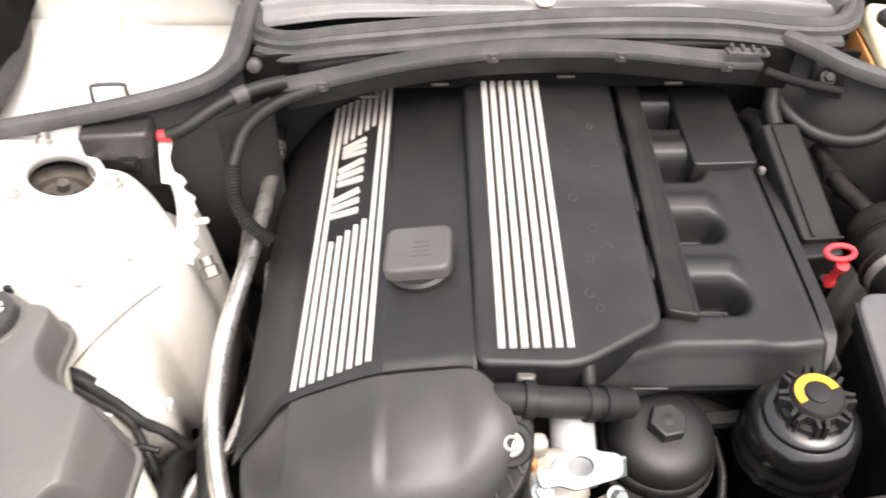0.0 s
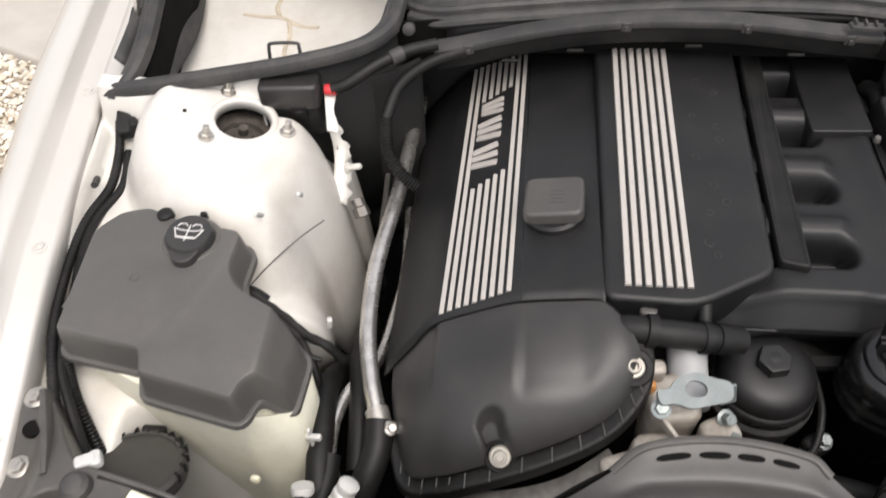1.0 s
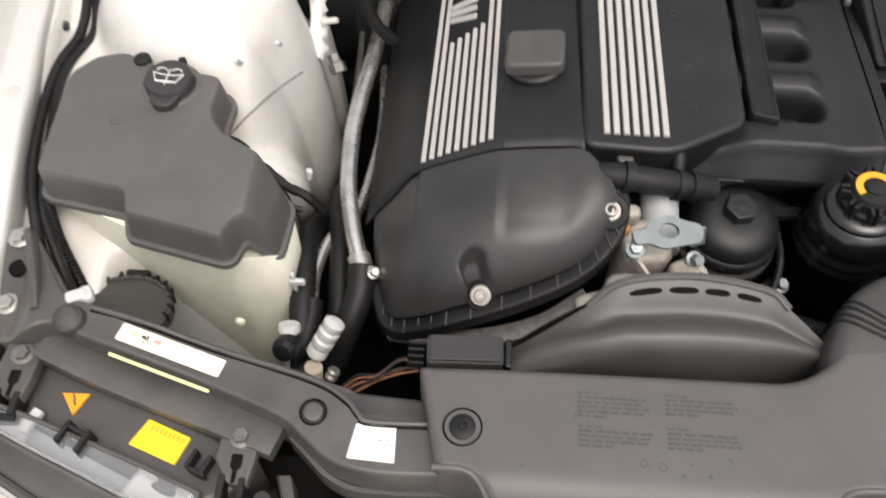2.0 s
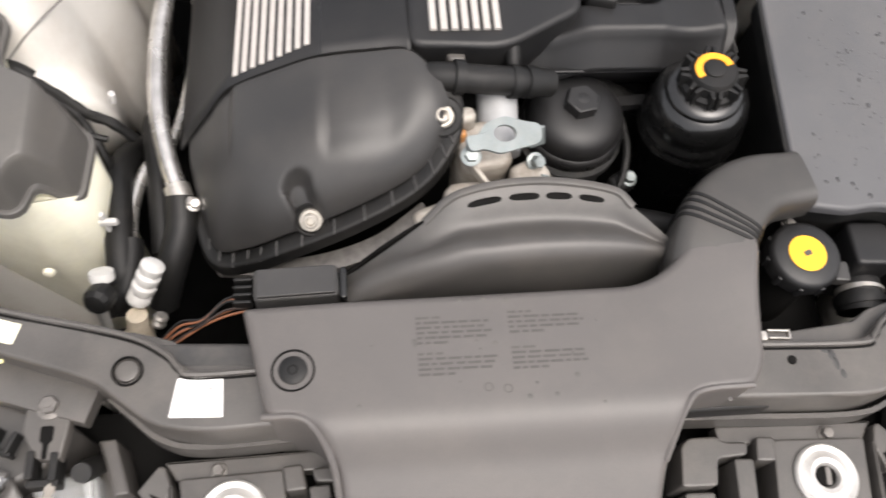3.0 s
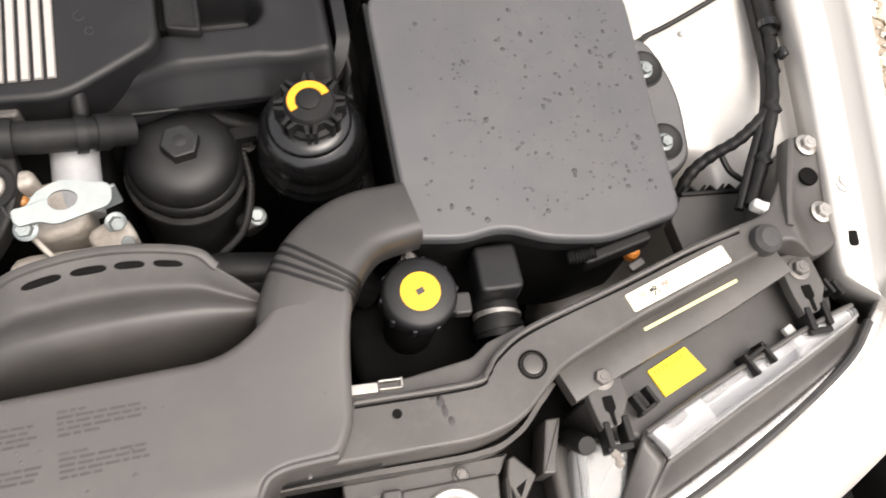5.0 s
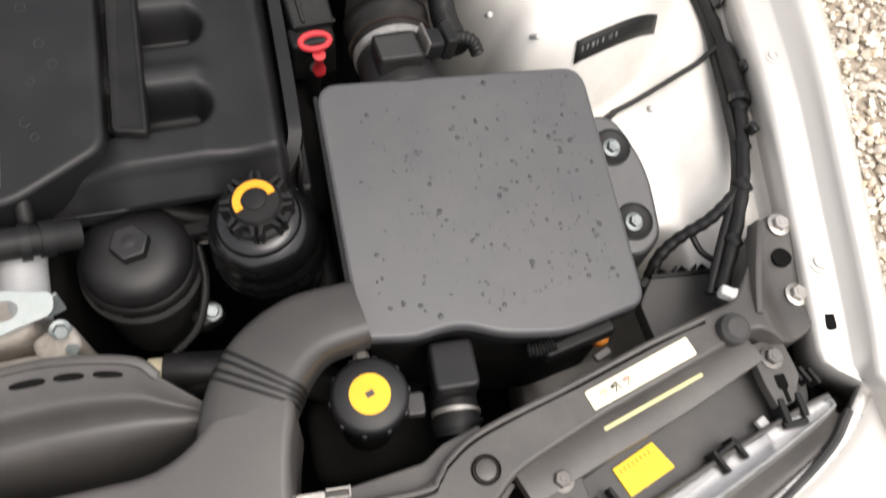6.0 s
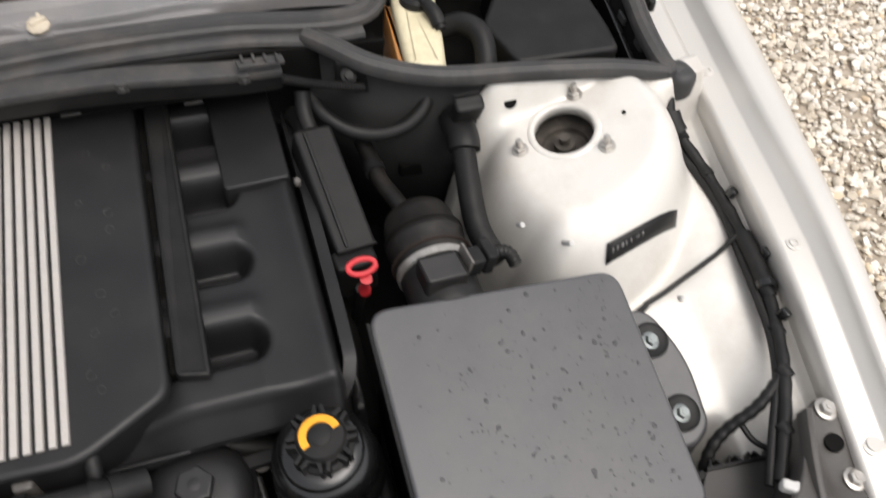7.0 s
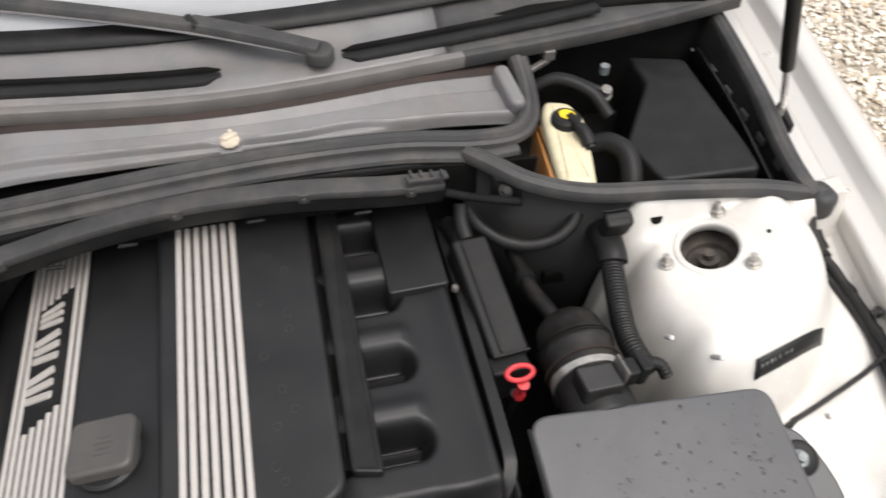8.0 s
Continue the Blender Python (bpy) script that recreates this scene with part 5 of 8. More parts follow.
for k in (23, 24.6, 26.2, 27.8):
    i = int(k)
    p, d = npath[i].lerp(npath[i + 1], k - i), (npath[i + 1] - npath[i])
    d = d.normalized() * 0.0015
    part("bellows_rib", sweep([p - d, p, p + d], neck_section(0.0745 * (1 - 0.24 * ease(k / 50, 0.5, 1.0)), 0.0597 * (1 - 0.24 * ease(k / 50, 0.5, 1.0))), 0), M_BLACK, neck)
part("rivet_recess", moved(lathe([(0.0170, -0.004), (0.0170, 0.0006), (0.0160, 0.0010), (0.0135, -0.002), (0.008, -0.002)], 32), pose(-0.199, -0.008, 0.8080, 0, -3, 0)), M_DARK, duct_cover)
part("push_rivet", moved(lathe([(0.0112, -0.003), (0.0112, 0.0015), (0.0085, 0.003), (0.004, 0.003), (0.003, 0.0015)], 24), pose(-0.199, -0.008, 0.8080, 0, -3, 0)), M_BLACK, duct_cover, "black plastic push rivet")
# faded print, as plain bars
rng = random.Random(5)
for bx, by, rows in ((-0.103, 0.029, 6), (-0.029, 0.031, 5), (-0.103, -0.001, 5), (-0.029, 0.001, 5)):
    full = rng.uniform(0.056, 0.064)
    for k in range(rows):
        x0, w = bx, full * (0.32 if k == 0 else (0.45 if k == rows - 1 else rng.uniform(0.9, 1.0)))
        while x0 < bx + w - 0.003:
            run = min(rng.uniform(0.004, 0.013), bx + w - x0)
            part("print_bar", block(run, 0.0021, 0.0006, 0.0002, m=pose(x0 + run / 2, by - 0.0042 * k, 0.8098 + plate_z(bx, by))), M_PRINT if k else M_FADEDPRINT, dbody)
            x0 += run + rng.uniform(0.0012, 0.0022)
for x, y in ((-0.035, -0.042), (-0.050, -0.040)):
    part("print_mark", moved(lathe([(0.0036, 0), (0.0036, 0.0006), (0.0028, 0.0006), (0.0028, 0)], 14), pose(x, y + 0.010, 0.8097)), M_PRINT, dbody)
for i in range(22):
    x, y = rng.uniform(-0.15, 0.17), rng.uniform(-0.05, 0.045)
    part("dried_spot", moved(lathe([(rng.uniform(0.001, 0.003), 0), (0.0008, 0.0004)], 9), pose(x, y, 0.8099 + plate_z(x, y), 0, 0, rng.uniform(0, 90))), M_PANEL, dbody)

shroud = thing("fan_shroud", (0, 0.11, 0.70), "grey-black fan shroud with slots along its arched rim", "fan shroud")
RIM_U = [0, 0.10, 0.28, 0.36, 0.55, 0.80, 0.87, 1.0]
RIM = [(-0.168, 0.090, 0.745), (-0.140, 0.100, 0.760), (-0.088, 0.126, 0.790), (-0.057, 0.144, 0.807), (0.008, 0.151, 0.813), (0.074, 0.141, 0.812), (0.094, 0.126, 0.806), (0.130, 0.098, 0.790)]
LOW = [(-0.165, 0.060, 0.755), (-0.130, 0.060, 0.760), (-0.075, 0.062, 0.765), (-0.045, 0.064, 0.766), (0.012, 0.066, 0.766), (0.080, 0.070, 0.768), (0.100, 0.075, 0.770), (0.135, 0.085, 0.776)]


def shroud_sheet(u, w):
    a = [spline(u, RIM_U, [p[k] for p in RIM]) for k in range(3)]
    b = [spline(u, RIM_U, [p[k] for p in LOW]) for k in range(3)]
    q = [a[k] + (b[k] - a[k]) * w for k in range(3)]
    full = math.sin(math.pi * min(1, max(0, u))) ** 0.5
    tail = 1 - ease(u, 0.08, 0.42)
    q[2] += 0.024 * math.exp(-((w - 0.70 + 0.22 * tail) / (0.22 + 0.16 * tail)) ** 2) * full - 0.004 * math.exp(-((w - 0.34) / 0.12) ** 2) * (1 - tail) * full - 0.050 * ease(w, 0.78, 1.0)
    return q


part("shroud_body", grid(shroud_sheet, 70, 44), M_FAN, shroud, smooth=60, thick=0.003)
part("shroud_rim", sweep(RIM[2:7], ring(0.0035, 8, 1.2, 0.9)), M_FAN, shroud)
for u0 in (0.415, 0.52, 0.625, 0.735):
    rim = []
    for k in range(24):
        a = 2 * math.pi * k / 24
        cu = 0.043 * math.copysign(abs(math.cos(a)) ** 0.6, math.cos(a))
        rim.append(Vector(shroud_sheet(u0 + cu, 0.145 + 0.030 * math.sin(a))))
    v = [tuple(p + Vector((0, 0, h))) for h in (-0.001, 0.0024) for p in rim]
    part("slot", (v, [list(range(24))[::-1], list(range(24, 48))] + [[k, (k + 1) % 24, 24 + (k + 1) % 24, 24 + k] for k in range(24)]), M_DARK, shroud, "dark slot through the rim", smooth=0)
# near-black sheet added to close the deep gap below the shroud
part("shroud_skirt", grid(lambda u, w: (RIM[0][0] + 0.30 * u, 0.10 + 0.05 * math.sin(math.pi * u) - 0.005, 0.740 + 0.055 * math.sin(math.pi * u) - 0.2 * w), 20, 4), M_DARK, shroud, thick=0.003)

box1 = thing("fan_connector", (-0.20, 0.075, 0.70), "black fan control box clipped beside the shroud", "control box")
part("box_body", block(0.072, 0.030, 0.055, 0.003, m=pose(-0.200, 0.082, 0.718, 0, 0, 2)), M_RUBBER, box1)
part("box_lid", block(0.066, 0.026, 0.003, 0.001, m=pose(-0.200, 0.082, 0.773, 0, 0, 2)), M_FRONTCOV, box1)
part("clip_leg", block(0.006, 0.03, 0.06, 0.002, m=pose(-0.160, 0.08, 0.714)), M_GLOSS, box1)
for i in range(4):
    part("plug_rib", block(0.016, 0.003, 0.012, 0.001, m=pose(-0.246, 0.070 + 0.007 * i, 0.752)), M_BLACK, box1)
for k, m in enumerate((M_COPPER, M_RUST, M_COPPER, M_BLACK, M_COPPER, M_BLACK)):
    a, b = 0.0035 * k, 0.002 * math.sin(2.4 * k)
    part("wire", tube([(-0.243, 0.066 + a * 0.8, 0.753 - 0.5 * b), (-0.262, 0.062 + a + b, 0.752 + b), (-0.282, 0.056 + 0.4 * a - b, 0.746 + 1.5 * b), (-0.303, 0.046 + a, 0.738 - b), (-0.326, 0.038 + 0.5 * a, 0.724)], 0.0011, 6), m, box1, "thin coloured wire" if m is not M_BLACK else "")

# ---- slam panel and headlamps ----
PANEL = [(0.10, 0.003), (0.284, -0.001), (0.302, 0.016), (0.338, 0.036), (0.43, 0.0600), (0.50, 0.078), (0.556, 0.090), (0.581, 0.095), (0.601, 0.116), (0.633, 0.155), (0.655, 0.179), (0.674, 0.174), (0.682, 0.12), (0.679, 0.078), (0.652, 0.058), (0.622, 0.054), (0.592, 0.068),
         (0.545, 0.053), (0.44, 0.024), (0.385, 0.005), (0.356, -0.006), (0.337, -0.022), (0.312, -0.042), (0.275, -0.051), (0.165, -0.047), (0.10, -0.045)]
PANEL_R = [0, 0.012, 0.012, 0.02, 0.01, 0.01, 0.006, 0.01, 0.01, 0.012, 0.012, 0.012, 0.02, 0.015, 0.012, 0.012, 0.01, 0.01, 0.01, 0.02, 0.02, 0.02, 0.02, 0.02, 0.01, 0]


def panel_z(x, y):
    x = abs(x)
    return 0.012 * ease(x, 0.42, 0.54) - 0.032 * ease(x, 0.60, 0.645) + 0.018 * ease(y, 0.09, 0.17) * ease(x, 0.60, 0.63)


def slam_panel(s):
    t = thing("lock_carrier", (s * 0.4, 0.02, 0.72), "dusty black slam panel over the headlamp with bolts and labels", "slam panel")
    pull = 0.003 if s > 0 else -0.010
    pts = [(s * (x + pull * ease(x, 0.53, 0.65)), y) for x, y in fillet(PANEL, PANEL_R, 4)]
    body = part("panel_body", bend(prism(pts, 0.712, 0.7775, 0.0035, 3), [s * x for x in steps(0.42, 0.54, 8) + steps(0.59, 0.645, 6)], steps(0.09, 0.17, 6), panel_z, 0.76), M_PANEL, t)
    # raised rear rim
    rim = [(s * x, y - 0.0035, 0.7772 + panel_z(x, y)) for x, y in ((0.18, 0.002), (0.276, -0.001), (0.292, 0.006), (0.304, 0.0185), (0.338, 0.036), (0.43, 0.0600), (0.50, 0.078), (0.550, 0.0885))]
    part("rear_rim", sweep(rim, ring(0.0030, 8, 0.9, 1.0)), M_PANEL, body)
    part("rim_groove", sweep([(x, y - 0.0040, z + 0.0004) for x, y, z in rim], ring(0.0011, 6)), M_DARK, body, "dark groove along the rim")
    shelf = [(0.17, 0.000), (0.288, -0.002), (0.306, 0.016), (0.338, 0.034), (0.338, 0.041), (0.302, 0.031), (0.285, 0.020), (0.217, 0.013), (0.17, 0.018)]
    part("rear_shelf", prism(fillet([(s * x, y) for x, y in shelf][::s], 0.003, 2), 0.735, 0.7635, 0.002, 2), M_PANEL, body, "lower shelf behind the rim")
    part("round_plug", moved(lathe([(0.0104, -0.002), (0.0104, 0.0006), (0.0098, 0.0010), (0.0090, -0.0012), (0.0085, 0.0016), (0.0078, 0.0019), (0.003, 0.0021)], 32), pose(s * 0.331, 0.001, 0.7775)), M_PANEL, body, "round flush plug")
    part("plug_groove", moved(lathe([(0.0123, 0.0), (0.0123, 0.0016), (0.0108, 0.0016), (0.0108, 0.0)], 32), pose(s * 0.331, 0.001, 0.7775)), M_DARK, body, "dark groove round the plug", smooth=30)
    # ear bolted to the fender
    for y, x in ((0.165, 0.662 + pull), (0.099, 0.660 + pull * 1.2)):
        bolt(body, (s * x, y, 0.7775 + panel_z(x, y) + 0.0005), 0.0078, 0.006, (4, 3 * s, 20), M_BOLT, "panel_bolt")
    part("ear_hole", moved(lathe([(0.0095, -0.001), (0.0095, 0.0024)], 24), pose(s * (0.655 + pull), 0.134, 0.7775 + panel_z(0.656, 0.136))), M_DARK, body, "dark hole through the ear")
    fold = [(s * 0.602, 0.080, 0.788), (s * 0.612, 0.110, 0.791), (s * 0.626, 0.142, 0.792), (s * 0.638, 0.165, 0.790)]
    part("ear_fold", sweep(fold, fillet([(-0.007, -0.012), (0.007, -0.012), (0.003, 0.004), (-0.003, 0.004)], 0.002, 2)), M_PANEL, body)
    part("adjuster_knob", moved(lathe([(0.0148, -0.002), (0.0148, 0.006), (0.0135, 0.011), (0.009, 0.015), (0.004, 0.016)], 14), pose(s * (0.571 if s > 0 else 0.565), 0.070, 0.7865, 8, 0, 0)), M_RUBBER, body, "dusty ribbed adjuster cap", smooth=25)
    # labels on the sloping part
    a = math.degrees(math.atan2(0.026, 0.097)) * s
    lx, ly = (0.480, 0.050) if s > 0 else (0.468, 0.0495)
    lz = 0.7785 + panel_z(lx, 0.06)
    rake = -math.degrees(math.atan(0.012 / 0.10)) * s
    lab = part("warning_label", block(0.103, 0.0175, 0.0008, 0.0003, 0.002, m=pose(s * lx, ly, lz, 0, rake, a)), M_CREAMLABEL, body, "pale warning label with small pictograms")
    along, up2 = Vector((math.cos(radians(a)), math.sin(radians(a)))), Vector((-math.sin(radians(a)), math.cos(radians(a))))
    for k, mt in ((-0.036, M_STRIPLABEL), (-0.025, M_INK), (-0.013, M_FADEDRED)):
        for dx, dy, w, h, turn in ((0.0, 0.0, 0.0010, 0.0090, -28), (0.0026, -0.001, 0.0009, 0.0060, 20), (-0.0024, 0.002, 0.0042, 0.0030, 10), (0.0012, 0.0036, 0.0009, 0.0040, 60)):
            c = Vector((s * lx, ly)) + along * (k + dx) + up2 * dy
            part("pictogram", block(w, h, 0.0006, 0.0001, m=pose(c.x, c.y, lz + 0.0009 + 0.12 * (k + dx) * s, 0, rake, a + turn)), mt, lab)
    part("strip_label", block(0.098, 0.0032, 0.0008, 0.0003, 0.001, m=pose(s * (lx + (0.003 if s > 0 else 0.006)), ly - (0.0255 if s > 0 else 0.0225), lz - 0.0006, 0, rake, a)), M_STRIPLABEL, body, "thin pale yellow strip label")
    if s < 0:
        part("square_label", prism(fillet([(-0.297, -0.038), (-0.256, -0.040), (-0.257, -0.008), (-0.292, -0.007)], 0.001, 2), 0.7770, 0.7782, 0.0002, 1), M_LABEL, body, "white square sticker with faint marks")
        for i in range(5):
            part("label_mark", block(0.003 + 0.002 * (i % 2), 0.0008, 0.0005, 0.0002, m=pose(-0.270 + 0.004 * (i % 3), -0.017 - 0.004 * (i // 2), 0.7782)), M_INK, body)
    else:
        part("small_hole", moved(lathe([(0.004, -0.001), (0.004, 0.001)], 14), pose(0.212, -0.017, 0.7775)), M_DARK, body)
        for sx, sy, rx, ry in ((0.2480, -0.014, 0.004, 0.006), (0.2500, -0.022, 0.003, 0.007), (0.2535, -0.031, 0.003, 0.005), (0.2440, -0.010, 0.005, 0.003)):
            part("stain", moved(lathe([(1.0, 0), (0.8, 0.0003)], 9), pose(sx, sy, 0.7773) @ Matrix.Diagonal((rx, ry, 1, 1))), M_FRONTCOV, body, "dull oily stain")
        part("spring_clip", join(block(0.026, 0.009, 0.003, 0.001, m=pose(0.190, 0.011, 0.7625, 0, 0, -4)), block(0.019, 0.002, 0.004, 0.0008, m=pose(0.213, 0.014, 0.7630, 0, 0, -4)), block(0.019, 0.002, 0.004, 0.0008, m=pose(0.213, 0.007, 0.7630, 0, 0, -4)), block(0.002, 0.009, 0.004, 0.0008, m=pose(0.2225, 0.0105, 0.7630, 0, 0, -4))), M_BOLT, body, "bare metal spring clip")
    # front flange below the panel
    part("front_flange", sweep([(s * 0.10, -0.047, 0.748), (s * 0.165, -0.049, 0.748), (s * 0.275, -0.053, 0.748), (s * 0.314, -0.044, 0.748), (s * 0.34, -0.023, 0.748), (s * 0.358, -0.007, 0.748)], [(-0.0005, -0.045), (0.004, -0.045), (0.004, -0.015), (-0.0005, -0.015)]), M_PANEL, body)
    return t


settle(slam_panel(1), 0.002, 0.005, 0.002)
settle(slam_panel(-1), 0.001, 0.006, 0.004)
t = thing("slam_crossmember", (0, -0.02, 0.70), "black cross member under the intake duct", "cross member")
part("member", block(0.40, 0.05, 0.04, 0.004, m=pose(0, -0.02, 0.715)), M_BLACK, t)
part("foam_strip", block(0.12, 0.022, 0.010, 0.004, m=pose(-0.27, 0.022, 0.758, 0, 0, -3)), M_RUBBER, t, "dark felt strip")


def bonnet_lock(s):
    x0, y0, z0 = s * 0.252, -0.098, 0.713
    t = thing("bonnet_lock", (x0, y0, 0.66), "bonnet lock plate with a zinc ring around its hole", "bonnet lock")

    def bay(name, pts, z_low, z_top, r=0.003, label=""):
        return part(name, prism(fillet([(s * x, y) for x, y in (pts if s > 0 else pts[::-1])], r, 3), z_low, z_top, 0.002, 2), M_PANEL, t, label)

    bay("lock_plate", [(0.195, -0.175), (0.280, -0.175), (0.298, -0.066), (0.2125, -0.063), (0.2105, -0.081)], 0.672, z0)
    bay("plate_tab", [(0.1925, -0.0815), (0.2100, -0.0825), (0.2130, -0.0615), (0.1965, -0.0605)], 0.672, z0 + 0.004)
    bay("bay_strip", [(0.164, -0.175), (0.180, -0.175), (0.1915, -0.0785), (0.1735, -0.0775)], 0.668, z0 + 0.001)
    bay("inner_bracket", [(0.122, -0.099), (0.154, -0.100), (0.159, -0.077), (0.186, -0.0755), (0.189, -0.064), (0.168, -0.063), (0.162, -0.0575), (0.136, -0.0575), (0.128, -0.064)], 0.668, z0 + 0.002, 0.004)
    bay("bracket_step", [(0.118, -0.175), (0.150, -0.175), (0.155, -0.103), (0.128, -0.102)], 0.668, 0.703)
    bay("rear_ledge", [(0.165, -0.064), (0.300, -0.067), (0.312, -0.050), (0.165, -0.047)], 0.690, 0.7075)
    bay("side_rib", [(0.288, -0.175), (0.2925, -0.175), (0.3060, -0.072), (0.3020, -0.071)], 0.668, z0 + 0.004, 0.001)
    bay("gusset", [(0.3015, -0.077), (0.3045, -0.079), (0.3085, -0.0975), (0.3120, -0.0965), (0.3300, -0.0745), (0.3140, -0.0545), (0.3085, -0.0560)], 0.682, z0 + 0.003, 0.002)
    part("gusset_hollow", prism([(s * x, y) for x, y in ((0.3090, -0.082), (0.3200, -0.0765), (0.3115, -0.0905))][::s], z0 + 0.0022, z0 + 0.0036, 0.0003, 1), M_DARK, t, "dark hollow in the gusset")
    bay("web", [(0.3350, -0.0755), (0.3470, -0.0770), (0.3640, -0.0310), (0.3500, -0.0300)], 0.672, z0 + 0.004, 0.002)
    part("lock_ring", moved(lathe([(0.0284, -0.002), (0.0284, 0.002), (0.0265, 0.004), (0.0220, 0.0022), (0.0195, 0.0028), (0.0155, 0.0052), (0.0115, 0.004), (0.0085, -0.002)], 56), pose(x0, y0, z0 + 0.001)), M_PLATED, t, "pale zinc-plated ring", smooth=25)
    part("ring_tongue", block(0.012, 0.030, 0.0025, 0.001, 0.004, m=pose(x0 - s * 0.017, y0 - 0.030, z0 + 0.0002, 0, 0, -s * 14)), M_PLATED, t, "zinc-plated tongue")
    part("lock_hole", moved(lathe([(0.0088, 0.0), (0.0086, 0.003)], 24), pose(x0, y0, z0)), M_DARK, t)
    part("lock_bar", block(0.005, 0.016, 0.003, 0.001, m=pose(x0 + 0.001, y0, z0 + 0.0015, 0, 0, -8)), M_DULL, t)
    part("lock_screw", moved(bolt_mesh(0.0052, 0.006), pose(s * 0.266, -0.0600, 0.7070)), M_DULL, t, smooth=30)
    return t


bonnet_lock(1)
settle(bonnet_lock(-1), -0.003, 0.001, 0.0)
# dark backing added for the deep void between bumper and radiator
part("wall_front", block(1.35, 0.02, 0.36, 0.004, m=pose(0, -0.20, 0.32)), M_DARK, None, "dark wall added to close the gap behind the bumper", kind="structure", category="wall")
part("floor_front", block(1.3, 0.22, 0.02, 0.004, m=pose(0, -0.10, 0.64)), M_DARK, None, "dark shelf added for the void in front of the radiator", kind="structure", category="shelf")


def headlamp(s):
    t = thing("headlamp", (s * 0.52, -0.03, 0.66), "clear headlamp unit with black housing and yellow label", "headlamp")
    pts = [(s * x, y) for x, y in fillet([(0.382, -0.020), (0.60, 0.066), (0.655, 0.040), (0.648, 0.010), (0.60, -0.005), (0.436, -0.070), (0.400, -0.052)], 0.008, 3)]
    body = part("housing", prism(pts, 0.64, 0.736, 0.005, 3, zf=lambda x, y: 0.03 * (abs(x) - 0.45)), M_FAN, t)
    part("housing_step", sweep([(s * 0.365, -0.008, 0.748), (s * 0.44, 0.016, 0.750), (s * 0.52, 0.040, 0.754), (s * 0.60, 0.068, 0.762)], fillet([(-0.017, -0.012), (0.017, -0.012), (0.017, 0.006), (-0.017, 0.006)], 0.003, 2)), M_PANEL, body)
    a = 22.5 * s
    part("yellow_label", prism(fillet([(s * 0.448, -0.007), (s * 0.457, -0.033), (s * 0.503, -0.017), (s * 0.490, 0.008)], 0.001, 2), 0.7345, 0.7380, 0.0003, 1, zf=lambda x, y: 0.03 * (abs(x) - 0.45)), M_YELLOW, body, "bright yellow sticker")
    for i in range(8):
        part("label_bar", block(0.0018, 0.005, 0.0006, 0.0002, m=pose(s * (0.455 + 0.0042 * i), -0.0105 + 0.0015 * i, 0.7382 + 0.00012 * i, 0, 0, a)), M_YELLOWCAP, body)
    if s < 0:
        part("warning_triangle", prism([(-0.577, 0.027), (-0.561, 0.006), (-0.551, 0.028)], 0.7385, 0.7420, 0.0003, 1), M_YELLOWCAP, body, "orange warning triangle")
        part("triangle_mark", join(block(0.0016, 0.007, 0.0006, 0.0002, m=pose(-0.5645, 0.0235, 0.7421, 0, 0, 25)), block(0.0016, 0.006, 0.0006, 0.0002, m=pose(-0.5625, 0.0180, 0.7421, 0, 0, 25))), M_INK, body)
    for bx, by, bz in ((0.398, -0.008, 0.752), (0.614, 0.053, 0.765)):
        tab = [(s * (bx + x), by + y) for x, y in fillet([(-0.017, 0.016), (0.017, 0.020), (0.020, -0.020), (0.006, -0.042), (-0.012, -0.044), (-0.016, -0.020)], 0.004, 3)]
        br = part("bracket", prism(tab, bz - 0.012, bz, 0.002, 2), M_PANEL, t)
        bolt(br, (s * bx, by, bz), 0.0075, 0.006, (0, 0, 10), M_DULL, "bracket_bolt")
        part("key_slot", prism([(s * (bx + x), by + y) for x, y in fillet([(-0.005, -0.016), (0.005, -0.016), (0.005, -0.028), (0.002, -0.030), (0.002, -0.042), (-0.002, -0.042), (-0.002, -0.030), (-0.005, -0.028)], 0.0015, 2)], bz - 0.004, bz + 0.0009, 0.0002, 1), M_DARK, br, "dark keyhole slot")
        part("prong", join(block(0.006, 0.022, 0.022, 0.001, m=pose(s * (bx - 0.008), by - 0.048, bz - 0.020)), block(0.006, 0.022, 0.022, 0.001, m=pose(s * (bx + 0.010), by - 0.046, bz - 0.020)), block(0.024, 0.006, 0.016, 0.001, m=pose(s * bx, by - 0.060, bz - 0.018))), M_BLACK, br)
    # clear lens, sloping outwards
    IN = [(0.425, -0.062, 0.747), (0.50, -0.035, 0.749), (0.587, -0.008, 0.756), (0.632, 0.004, 0.762), (0.652, 0.008, 0.764)]
    OUT = [(0.450, -0.096, 0.730), (0.522, -0.067, 0.735), (0.596, -0.036, 0.744), (0.645, -0.012, 0.753), (0.660, -0.002, 0.757)]
    OUT = [tuple(a + (b - a) * 0.66 for a, b in zip(p, q)) for p, q in zip(IN, OUT)]
    RIMLINE = [(0.395, -0.142, 0.714), (0.50, -0.104, 0.722), (0.60, -0.060, 0.730), (0.652, -0.030, 0.738), (0.678, -0.004, 0.744)]
    U5 = [0, 0.3, 0.65, 0.88, 1]

    def lens_sheet(u, w):
        a, b = [spline(u, U5, [p[k] for p in IN]) for k in range(3)], [spline(u, U5, [p[k] for p in OUT]) for k in range(3)]
        q = [a[k] + (b[k] - a[k]) * w for k in range(3)]
        return (s * q[0], q[1], q[2] + 0.0025 * math.sin(math.pi * w))
